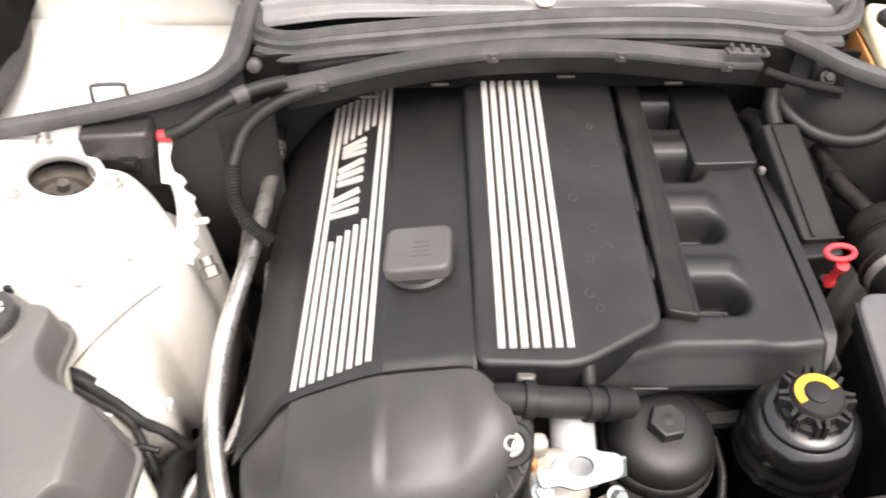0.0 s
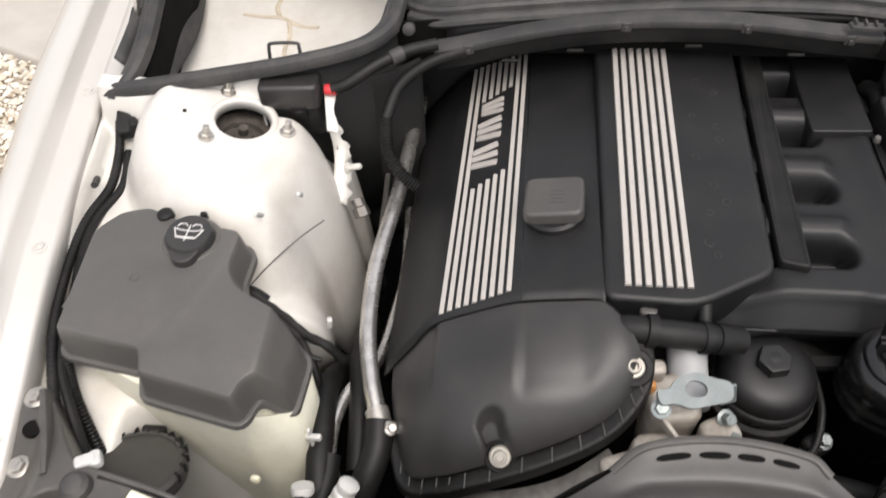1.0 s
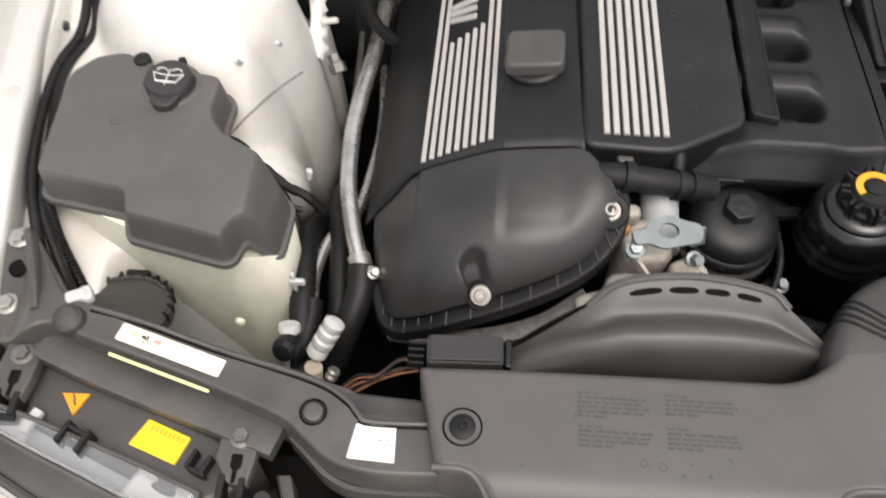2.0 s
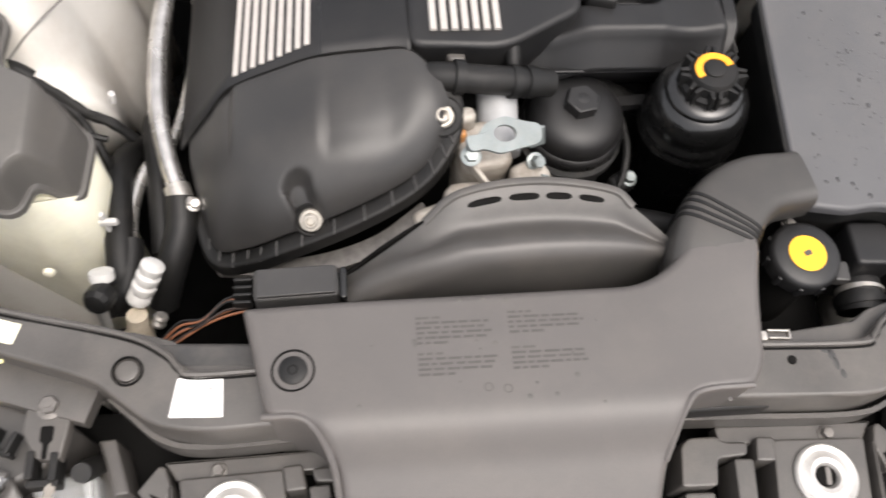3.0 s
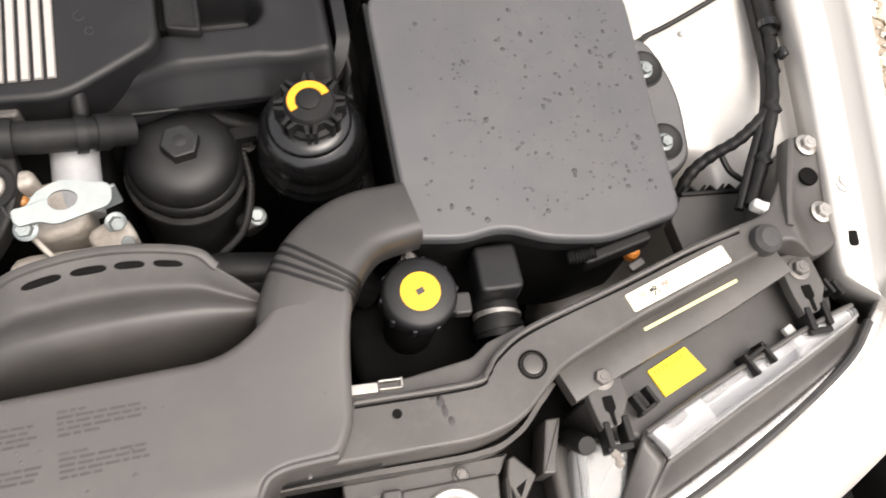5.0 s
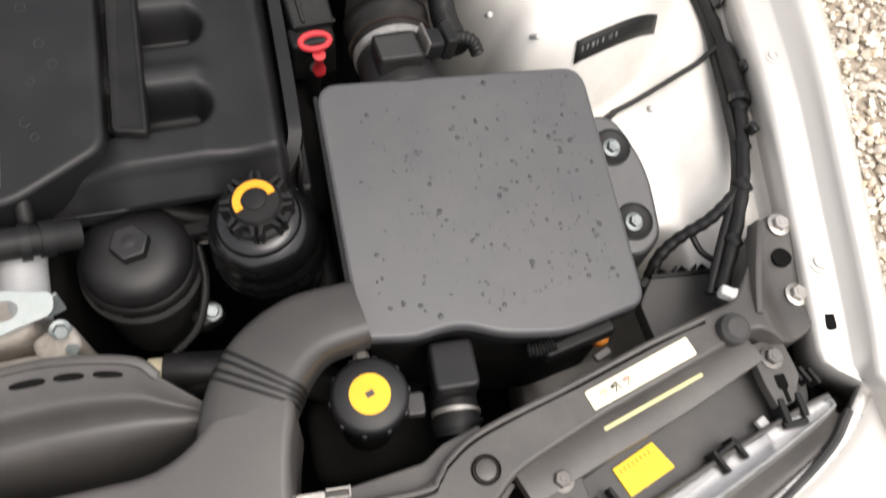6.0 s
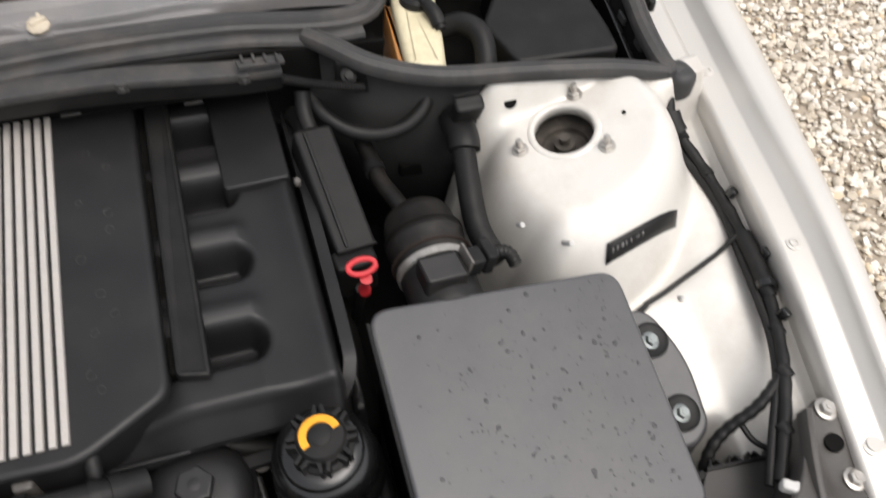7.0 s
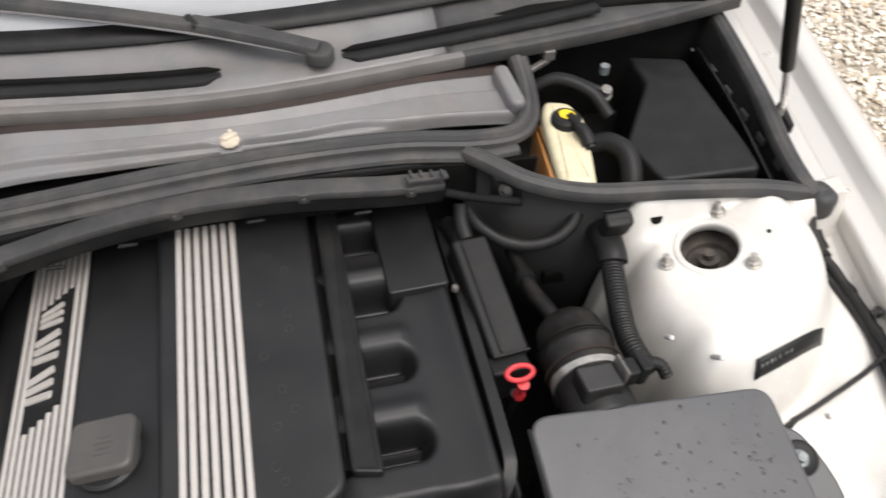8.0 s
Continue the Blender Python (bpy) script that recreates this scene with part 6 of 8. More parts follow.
    part("lens", grid(lens_sheet, 30, 10), M_LENS, t, "clear plastic lens", smooth=60, thick=0.003)
    # white patches and the pale bezel paint the bright reflections of the lens
    for u0, u1, w0, w1 in ((0.02, 0.24, 0.05, 0.98), (0.66, 0.98, 0.05, 0.95)):
        part("reflector", grid(lambda u, w: (lens_sheet(u0 + (u1 - u0) * u, w0 + (w1 - w0) * w)[0], lens_sheet(u0 + (u1 - u0) * u, w0 + (w1 - w0) * w)[1], lens_sheet(u0 + (u1 - u0) * u, w0 + (w1 - w0) * w)[2] - 0.007 - 0.006 * math.sin(math.pi * u)), 14, 6), M_WHITE, t, "reflector inside the lens, white for its bright reflections", smooth=60, thick=0.002)
    part("bezel", grid(lambda u, w: (lens_sheet(u, w)[0], lens_sheet(u, w)[1], lens_sheet(u, w)[2] - 0.022), 14, 6), M_SENSOR, t, "bezel inside the lens, pale grey for the lens reflections", smooth=60, thick=0.002)
    part("lens_rim", sweep([(s * x, y + 0.002, z + 0.001) for x, y, z in IN], ring(0.0024, 8)), M_PANEL, t)
    part("lens_clip", join(block(0.022, 0.004, 0.02, 0.001, m=pose(s * 0.545, -0.014, 0.742, 0, 0, a)), block(0.004, 0.022, 0.02, 0.001, m=pose(s * 0.536, -0.024, 0.742, 0, 0, a)), block(0.004, 0.022, 0.02, 0.001, m=pose(s * 0.556, -0.016, 0.742, 0, 0, a))), M_BLACK, t)
    part("lens_tab", block(0.010, 0.024, 0.006, 0.001, m=pose(s * 0.592, -0.006, 0.748, 0, 0, a)), M_WHITE, t, "pale moulded tab")

    def apron_sheet(u, w):
        a, b = [spline(u, U5, [p[k] for p in OUT]) for k in range(3)], [spline(u, U5, [p[k] for p in RIMLINE]) for k in range(3)]
        q = [a[k] + (b[k] - a[k]) * w for k in range(3)]
        return (s * q[0], q[1] - 0.002, q[2] - 0.008 * math.sin(math.pi * w) - 0.003)
    part("apron", grid(apron_sheet, 30, 10), M_PANEL, t, "dusty dark plastic apron below the lens", smooth=60, thick=0.003)
    corner = [Vector(p) for p in ((0.425, -0.060, 0.742), (0.398, -0.112, 0.708), (0.395, -0.143, 0.710), OUT[0])]
    part("apron_corner", grid(lambda u, w: (lambda q: (s * q.x, q.y, q.z - 0.003))(corner[0].lerp(corner[3], u).lerp(corner[1].lerp(corner[2], u), w)), 8, 8), M_PANEL, t, smooth=60, thick=0.003)
    part("apron_edge", sweep([(s * x, y, z + 0.001) for x, y, z in RIMLINE], ring(0.0045, 8)), M_RUBBER, t)
    part("lens_edge", sweep([(s * x, y, z + 0.001) for x, y, z in OUT], ring(0.0018, 6)), M_HAZE, t)
    part("hook_clip", join(block(0.004, 0.018, 0.014, 0.001, m=pose(s * 0.424, -0.036, 0.742, 0, 0, a)), block(0.004, 0.018, 0.014, 0.001, m=pose(s * 0.438, -0.031, 0.742, 0, 0, a)), block(0.018, 0.004, 0.012, 0.001, m=pose(s * 0.432, -0.042, 0.742, 0, 0, a))), M_BLACK, t)
    quad = [(s * x, y) for x, y in fillet([(0.366, -0.056), (0.420, -0.058), (0.408, -0.107), (0.356, -0.119)], 0.006, 3)]
    part("inner_lens", prism(quad, 0.66, 0.712, 0.005, 3, zf=lambda x, y: 0.25 * (y + 0.09)), M_HAZE, t, "hazy clear inner lamp corner")
    part("lens_ridge", sweep([(s * 0.372, -0.062, 0.722), (s * 0.370, -0.085, 0.716), (s * 0.366, -0.110, 0.709)], ring(0.004, 8)), M_HAZE, t)
    part("lamp_shell", prism([(s * x, y) for x, y in fillet([(0.350, -0.045), (0.425, -0.050), (0.450, -0.105), (0.400, -0.135), (0.345, -0.150)], 0.008, 3)], 0.60, 0.698, 0.006, 3), M_PANEL, t, "dark lamp shell")
    part("adjuster_rod", moved(lathe([(0.009, 0), (0.009, 0.04), (0.008, 0.044)], 16), pose(s * 0.372, -0.045, 0.700, 20, 0, 0)), M_BLACK, t)
    part("spring", moved(join(lathe([(0.003, 0), (0.003, 0.03)], 10), block(0.008, 0.004, 0.012, 0.001, m=pose(0, 0, 0.01)), block(0.008, 0.004, 0.004, 0.001, m=pose(0, 0, 0.026))), pose(s * 0.392, -0.055, 0.742, 70, 0, 0)), M_CAST, t)
    part("wing_clip", join(*[block(0.004, 0.016, 0.016, 0.001, m=pose(s * (0.632 + 0.008 * i), 0.036 - 0.003 * i, 0.748, 0, 0, 20 * s)) for i in range(3)]), M_BLACK, t)
    return t


settle(headlamp(1), 0.001, -0.003, -0.002)
settle(headlamp(-1), 0.002, -0.001, 0.0)

# bumper in front of the lamps
HALF = [(0.0, -0.240, 0.660), (0.2, -0.222, 0.668), (0.33, -0.190, 0.690), (0.43, -0.156, 0.706), (0.53, -0.120, 0.714), (0.61, -0.088, 0.720), (0.675, -0.055, 0.726), (0.722, -0.015, 0.728), (0.76, 0.05, 0.72)]
BPATH = [(-x, y, z) for x, y, z in HALF[:0:-1]] + HALF
bumper = thing("front_bumper", (0, -0.25, 0.4), "silver painted front bumper with a grey trim edge", "bumper")
part("bumper_skin", sweep(BPATH, [(-0.022, 0.006), (0.0, 0.0), (0.03, -0.006), (0.06, -0.03), (0.08, -0.10), (0.08, -0.3)], closed=False), M_FENDER, bumper, smooth=60, thick=0.003)
part("trim_edge", sweep([(x * 0.985, y + 0.026, z + 0.006) for x, y, z in BPATH[1:-1]], fillet([(-0.008, -0.004), (0.008, -0.004), (0.006, 0.005), (-0.006, 0.005)], 0.003, 2)), M_PIPE, bumper, "dull metallic trim edge")


# ---- right side: air filter box, airflow meter and hoses ----
airbox = thing("air_filter_box", (0.38, 0.24, 0.62), "dark grey air filter box, its lid spotted with water drops", "air filter box")


def lid_z(x, y):
    return 0.17 * (y - 0.12) - 0.05 * (x - 0.30) - 0.002


LID = fillet([(0.254, 0.128), (0.300, 0.122), (0.340, 0.128), (0.375, 0.112), (0.432, 0.104), (0.512, 0.119), (0.513, 0.353), (0.256, 0.361)], [0.012, 0.01, 0.02, 0.03, 0.02, 0.014, 0.022, 0.022], 5)
lid = part("lid", prism(LID, 0.7835, 0.7935, 0.004, 4, zf=lid_z), M_LID, airbox)
part("lid_lip", prism(inset(LID, 0.002), 0.764, 0.7840, 0.001, 1, zf=lid_z), M_BLACK, airbox)
part("box_body", prism(inset(LID, 0.008), 0.60, 0.768, 0.002, 1, zf=lambda x, y: lid_z(x, y) * 0.9), M_BLACK, airbox)
part("lid_ridge", sweep([(0.2525, 0.13, 0.791), (0.2535, 0.24, 0.809), (0.255, 0.35, 0.829)], ring(0.0022, 8)), M_BLACK, lid)
rng = random.Random(11)


def drops():
    out = []
    for _ in range(420):
        x, y = 0.262 + 0.236 * rng.random() ** 0.6, 0.128 + 0.217 * rng.random() ** 1.15
        if y < 0.135 + 0.01 * math.sin(30 * x):
            continue
        r = rng.choice([0.0006, 0.0007, 0.0009, 0.0009, 0.0012, 0.0012, 0.0016, 0.0022]) * rng.uniform(0.8, 1.15)
        z = 0.7936 + lid_z(x, y)
        sx, sy = rng.uniform(0.8, 1.3), rng.uniform(0.8, 1.3)
        out.append(moved(lathe([(r, -0.0003), (r * 0.9, r * 0.08), (r * 0.6, r * 0.17), (r * 0.2, r * 0.2)], 10), pose(x, y, z, 9.6, 0, 0) @ Matrix.Diagonal((sx, sy, 1, 1))))
    return join(*out)


part("rain_speckle", drops(), M_DROP, lid, "scattered rain drops", smooth=60, kind="stuff")
ear = part("mounting_ear", prism(fillet([(0.490, 0.336), (0.558, 0.336), (0.583, 0.275), (0.579, 0.203), (0.558, 0.188), (0.490, 0.196)], [0, 0.02, 0.03, 0.012, 0.012, 0], 5), 0.70, 0.746, 0.004, 3, zf=lambda x, y: 0.25 * (y - 0.30)), M_LID, airbox, "dark grey mounting ear")
for x, y in ((0.549, 0.300), (0.553, 0.222)):
    z = 0.746 + 0.25 * (y - 0.30)
    part("ear_recess", moved(lathe([(0.0200, -0.002), (0.0200, 0.0015), (0.0180, 0.0022), (0.0150, 0.0006)], 28), pose(x, y, z, 14, 0, 0)), M_BLACK, ear)
    part("ear_bolt", moved(bolt_mesh(0.0066, 0.006), pose(x, y, z - 0.0005, 14, 0, 12)), M_ZINC, ear, smooth=30)
part("latch_spring", tube([(0.40, 0.103, 0.755), (0.41, 0.102, 0.757), (0.425, 0.103, 0.760)], 0.006, 10, 6, ribs=(0.003, 0.0015)), M_BLACK, airbox, "coiled latch spring")
part("front_tab", block(0.07, 0.012, 0.02, 0.003, m=pose(0.45, 0.104, 0.742, 0, -6, 10)), M_BLACK, airbox)

maf = thing("airflow_meter", (0.342, 0.40, 0.74), "airflow meter with steel band and rubber intake boot", "airflow meter")
my = lambda y: pose(0.342, y, 0.795, -90, 0, 0)
part("meter_tube", moved(lathe([(0.036, 0), (0.038, 0.004), (0.038, 0.055), (0.036, 0.058)], 36), my(0.355)), M_BLACK, maf)
part("steel_band", moved(lathe([(0.0385, 0), (0.0405, 0.001), (0.0405, 0.009), (0.0385, 0.010)], 36), my(0.408)), M_BOLT, maf, "bright steel band")
boot = part("rubber_boot", moved(lathe([(0.0395, 0), (0.0405, 0.006), (0.0400, 0.022), (0.0425, 0.026), (0.0425, 0.031), (0.0395, 0.034), (0.0385, 0.055), (0.035, 0.066), (0.026, 0.074)], 36), my(0.418)), M_BROWN, maf, "brownish black rubber boot", smooth=50)
for d in (0.4245, 0.4495, 0.4535):
    part("boot_ring", moved(lathe([(0.0405, 0), (0.0432, 0.0006), (0.0432, 0.0016), (0.0405, 0.0022)], 36), my(d)), M_RUST if d < 0.43 else M_BROWN, maf)
part("sensor_box", block(0.044, 0.036, 0.020, 0.003, m=pose(0.338, 0.385, 0.822, -8, 4, 3)), M_BLACK, maf)
part("sensor_plate", block(0.038, 0.030, 0.002, 0.001, m=pose(0.338, 0.385, 0.8415, -8, 4, 3)), M_FRONTCOV, maf)
part("plug", join(block(0.020, 0.022, 0.020, 0.003, m=pose(0.370, 0.392, 0.822, 0, 10, 8)), block(0.012, 0.026, 0.026, 0.002, m=pose(0.386, 0.397, 0.815, 0, 10, 8))), M_BLACK, maf)
part("plug_clip", block(0.003, 0.026, 0.016, 0.001, m=pose(0.363, 0.392, 0.832, 0, 10, 8)), M_DULL, maf)
part("plug_boot", tube([(0.388, 0.396, 0.824), (0.402, 0.401, 0.824), (0.415, 0.400, 0.818), (0.421, 0.392, 0.808)], 0.0065, 14, 6, ribs=(0.005, 0.0010)), M_BLACK, maf)
part("intake_hose", tube([(0.335, 0.48, 0.80), (0.325, 0.515, 0.800), (0.318, 0.545, 0.796), (0.316, 0.58, 0.795), (0.312, 0.605, 0.800)], 0.0095, 16), M_BROWN, maf)
part("hose_clamp", tube([(0.3165, 0.556, 0.795), (0.3165, 0.562, 0.7945), (0.3165, 0.568, 0.794)], 0.0118, 18), M_BLACK, maf)

hb = thing("engine_harness_box", (0.265, 0.53, 0.74), "long black wiring box beside the manifold", "wiring box")
hm = pose(0.262, 0.532, 0.806, 15, 4, 7)
part("box_body", moved(block(0.044, 0.150, 0.034, 0.004), hm @ pose(0, 0, -0.02)), M_BLACK, hb)
part("box_ridge", moved(join(block(0.004, 0.140, 0.004, 0.001, m=pose(-0.010, 0, 0.013)), block(0.044, 0.003, 0.004, 0.001, m=pose(0, -0.073, 0.0125))), hm), M_BLACK, hb)
part("box_low", block(0.046, 0.026, 0.05, 0.004, m=pose(0.266, 0.452, 0.745, 0, 0, 6)), M_BLACK, hb)
part("box_stub", tube([(0.255, 0.605, 0.83), (0.253, 0.625, 0.84), (0.255, 0.64, 0.855)], 0.009, 14), M_BLACK, hb)

dip = thing("dipstick", (0.264, 0.415, 0.76), "red plastic dipstick handle with an oval ring", "dipstick")
part("ring_grip", moved(sweep([(0.0140 * math.cos(a), 0.0078 * math.sin(a), 0) for a in [2 * math.pi * i / 24 for i in range(25)]], ring(0.0029, 10), 0, up=(0, 0, 1)), pose(0.266, 0.418, 0.824, 14, 0, 4)), M_RED, dip)
part("stem", moved(lathe([(0.0040, -0.042), (0.0068, -0.039), (0.0068, -0.034), (0.0044, -0.030), (0.0040, -0.014), (0.0062, -0.006), (0.0062, -0.002)], 20), pose(0.268, 0.408, 0.818, 14, 0, 0)), M_RED, dip)
part("guide_tube", tube([(0.265, 0.418, 0.785), (0.262, 0.43, 0.72), (0.25, 0.45, 0.60)], 0.006, 12), M_BLACK, dip)

hz = thing("corrugated_harness", (0.41, 0.50, 0.76), "corrugated black cable conduit with a round connector beside the strut tower", "cable conduit")
part("connector", tube([(0.420, 0.600, 0.818), (0.419, 0.58, 0.824), (0.417, 0.555, 0.822), (0.415, 0.545, 0.818)], 0.0185, 20), M_BLACK, hz)
part("connector_nut", tube([(0.4215, 0.592, 0.821), (0.421, 0.587, 0.822), (0.4205, 0.582, 0.8225)], 0.0210, 18), M_BLACK, hz)
part("conduit", tube([(0.415, 0.546, 0.818), (0.408, 0.51, 0.812), (0.400, 0.46, 0.806), (0.399, 0.43, 0.808), (0.404, 0.402, 0.808)], 0.0125, 16, 8, ribs=(0.0042, 0.0010)), M_BLACK, hz)
part("socket", join(block(0.034, 0.020, 0.028, 0.004, m=pose(0.424, 0.577, 0.842, 20, 0, 0)), *[block(0.030, 0.002, 0.003, 0.0008, m=pose(0.424, 0.5675 + 0.004 * k, 0.8655 + 0.001 * k, 20, 0, 0)) for k in range(4)]), M_BLACK, hz)

# hoses and pipes at the bulkhead
hh = thing("heater_hose", (0.35, 0.60, 0.80), "black heater hose looping at the bulkhead", "hose")
part("hose_loop", tube([(0.262, 0.645, 0.842), (0.276, 0.618, 0.832), (0.300, 0.598, 0.824), (0.330, 0.588, 0.822), (0.360, 0.588, 0.828), (0.382, 0.598, 0.840), (0.392, 0.612, 0.852)], 0.0085, 14), M_BLACK, hh)
part("hose_loop", tube([(0.245, 0.66, 0.80), (0.25, 0.635, 0.81), (0.252, 0.60, 0.80)], 0.012, 12), M_BLACK, hh)
part("wire_sleeve", tube([(0.235, 0.632, 0.885), (0.27, 0.625, 0.876), (0.32, 0.617, 0.868)], 0.0045, 10, 6, ribs=(0.003, 0.0012)), M_BLACK, hh)
part("bracket", block(0.05, 0.02, 0.04, 0.004, m=pose(0.318, 0.64, 0.85, 0, 0, -20)), M_BLACK, hh)
part("bracket_bolt", moved(bolt_mesh(0.006, 0.005), pose(0.305, 0.628, 0.878, 40, 0, 0)), M_BLACK, hh)

# body harness in the gutter along the fender
wh = thing("wing_harness", (0.66, 0.3, 0.75), "taped black wiring harness lying along the inner wing", "wiring harness")
HP = [(0.676, 0.560, 0.826), (0.672, 0.540, 0.812), (0.680, 0.520, 0.799), (0.692, 0.470, 0.786), (0.695, 0.417, 0.780), (0.690, 0.363, 0.780), (0.681, 0.305, 0.779), (0.668, 0.262, 0.777), (0.650, 0.217, 0.775), (0.622, 0.165, 0.768), (0.595, 0.122, 0.760)]
part("main_loom", tube(HP, 0.0065, 12, 8, ribs=(0.03, 0.0010)), M_BLACK, wh)
part("second_loom", tube([(x - 0.009 - 0.003 * math.sin(k * 1.7), y, z - 0.004) for k, (x, y, z) in enumerate(HP[1:])], 0.0045, 10), M_BLACK, wh)
part("loom_branch", tube([(0.650, 0.219, 0.774), (0.632, 0.206, 0.768), (0.612, 0.196, 0.756), (0.585, 0.190, 0.738), (0.566, 0.180, 0.724), (0.556, 0.166, 0.705)], 0.0058, 12, 8, ribs=(0.012, 0.001)), M_BLACK, wh)
part("loom_branch", tube([(0.597, 0.192, 0.744), (0.604, 0.172, 0.738), (0.616, 0.155, 0.740), (0.610, 0.142, 0.748)], 0.0032, 8), M_BLACK, wh)
part("joint_sleeve", tube([(0.6915, 0.380, 0.781), (0.6875, 0.345, 0.781), (0.682, 0.31, 0.780)], 0.0105, 14), M_BLACK, wh)
for k, (x, y, z) in enumerate(HP[2:10]):
    part("tape_wrap", tube([(x - 0.001, y + 0.006, z), (x, y, z + 0.0004), (x + 0.0005, y - 0.006, z)], 0.0086 - 0.0006 * (k % 3), 12), M_BLACK, wh)
for x, y, z in ((0.7005, 0.43, 0.789), (0.6960, 0.345, 0.787), (0.676, 0.272, 0.785)):
    part("loom_clip", block(0.009, 0.012, 0.010, 0.002, m=pose(x, y, z, 0, 20, 10)), M_GLOSS, wh)
part("sleeve_tie", tube([(0.684, 0.316, 0.780), (0.683, 0.312, 0.780), (0.682, 0.308, 0.780)], 0.0122, 14), M_GLOSS, wh)
part("connector", tube([(0.673, 0.545, 0.815), (0.674, 0.534, 0.808), (0.678, 0.524, 0.801)], 0.0125, 14), M_BLACK, wh)
part("thin_cable", tube([(x, y, wing_height(x, y) + 0.004) for x, y in ((0.566, 0.345), (0.59, 0.351), (0.618, 0.359), (0.645, 0.366), (0.665, 0.373))] + [(0.684, 0.380, 0.784)], 0.0030, 8), M_BLACK, wh, "thin black cable")
for dy in (0.0, -0.007):
    part("thin_cable", tube([(x, y + dy * k, wing_height(x, y + dy * k) + 0.004) for x, y, k in ((0.505, 0.322, 1.0), (0.525, 0.330, 1.0), (0.548, 0.338, 1.0), (0.570, 0.346, 0.2))], 0.0022, 8), M_BLACK, wh)
part("loom_plug", moved(join(block(0.016, 0.010, 0.010, 0.002), block(0.009, 0.013, 0.007, 0.002, m=pose(0.007, 0, 0.002))), pose(0.586, 0.110, 0.781, 0, 0, -35)), M_WHITE, wh, "white plastic plug")

plate_r = thing("tower_label", (0.568, 0.398, 0.79), "black label plate with faint print on the strut tower", "label plate")


def on_tower(u, w, lift):
    x = 0.516 + 0.105 * u + 0.003 * w
    y = 0.375 + 0.035 * u - 0.016 * u * (1 - u) + (0.0130 - 0.001 * u) * w
    return (x, y, wing_height(x, y) + lift)


part("plate", grid(lambda u, w: on_tower(u, w, 0.0016), 16, 4), M_BLACK, plate_r, smooth=60, thick=0.001)
for i in range(11):
    part("print_bar", grid(lambda u, w: on_tower(0.06 + 0.052 * i + (0.016 + 0.02 * ((i * 7) % 3) / 2) * u, 0.38 + 0.22 * w, 0.0022), 3, 2), M_FADED, plate_r, thick=0.0003)

settle(plate_r, 0.004, 0.001, 0.003)

# coolant tank cap, sensor and lamp cover behind the slam panel
cool = thing("coolant_tank", (0.258, 0.08, 0.66), "black coolant tank cap with a yellow print", "coolant tank")
# tank top and neck near-black, the shade under the cap put into their colour
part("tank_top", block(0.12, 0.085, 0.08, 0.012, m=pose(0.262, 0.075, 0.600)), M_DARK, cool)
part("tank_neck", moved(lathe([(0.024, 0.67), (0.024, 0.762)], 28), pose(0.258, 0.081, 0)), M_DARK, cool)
tc = pose(0.258, 0.081, 0.786, 3, 0, 0) @ pose(0, 0, -0.786)
ccap = part("tank_cap", moved(lathe([(0.026, 0.758), (0.027, 0.764), (0.0325, 0.766), (0.0330, 0.779), (0.0315, 0.7835), (0.0285, 0.7858), (0.015, 0.7862)], 40), tc), M_COVER, cool, smooth=40)
for i in range(10):
    a = 2 * math.pi * i / 10
    part("cap_rib", moved(block(0.005, 0.005, 0.014, 0.0012, m=pose(0.0322 * math.cos(a), 0.0322 * math.sin(a), 0.765, 0, 0, math.degrees(a) + 90)), tc), M_COVER, ccap)
part("yellow_disc", moved(lathe([(0.0172, 0.785), (0.0172, 0.7868), (0.006, 0.787)], 32), tc), M_DISC, ccap, "yellow printed disc")
part("disc_mark", moved(block(0.007, 0.005, 0.0008, 0.0003, m=pose(0, 0, 0.787, 0, 0, 20)), tc), M_INK, ccap)
part("cap_lug", block(0.016, 0.020, 0.010, 0.002, m=pose(0.295, 0.070, 0.760, 0, 0, -5)), M_FRONTCOV, cool)
part("bleed_screw", moved(bolt_mesh(0.005, 0.006), pose(0.258, 0.118, 0.768)), M_DULL, cool)
settle(cool, -0.004, 0.004, -0.003)
hs = thing("level_sensor_hose", (0.33, 0.08, 0.70), "black pipe stub with a wire clamp", "hose stub")
part("square_cover", block(0.040, 0.046, 0.028, 0.004, m=pose(0.333, 0.096, 0.748, -4, 0, -3)), M_COVER, hs)
part("pipe_stub", tube([(0.332, 0.085, 0.735), (0.331, 0.066, 0.735), (0.329, 0.045, 0.732)], 0.021, 24), M_BLACK, hs)
part("wire_clamp", tube([(0.3315, 0.066, 0.735), (0.3312, 0.064, 0.735), (0.331, 0.062, 0.735)], 0.0222, 28), M_BOLT, hs, "steel wire clamp")
part("pipe_lip", tube([(0.3305, 0.058, 0.734), (0.330, 0.055, 0.734), (0.330, 0.052, 0.7335)], 0.0235, 24), M_BLACK, hs)

settle(hs, -0.002, 0.004, -0.010)


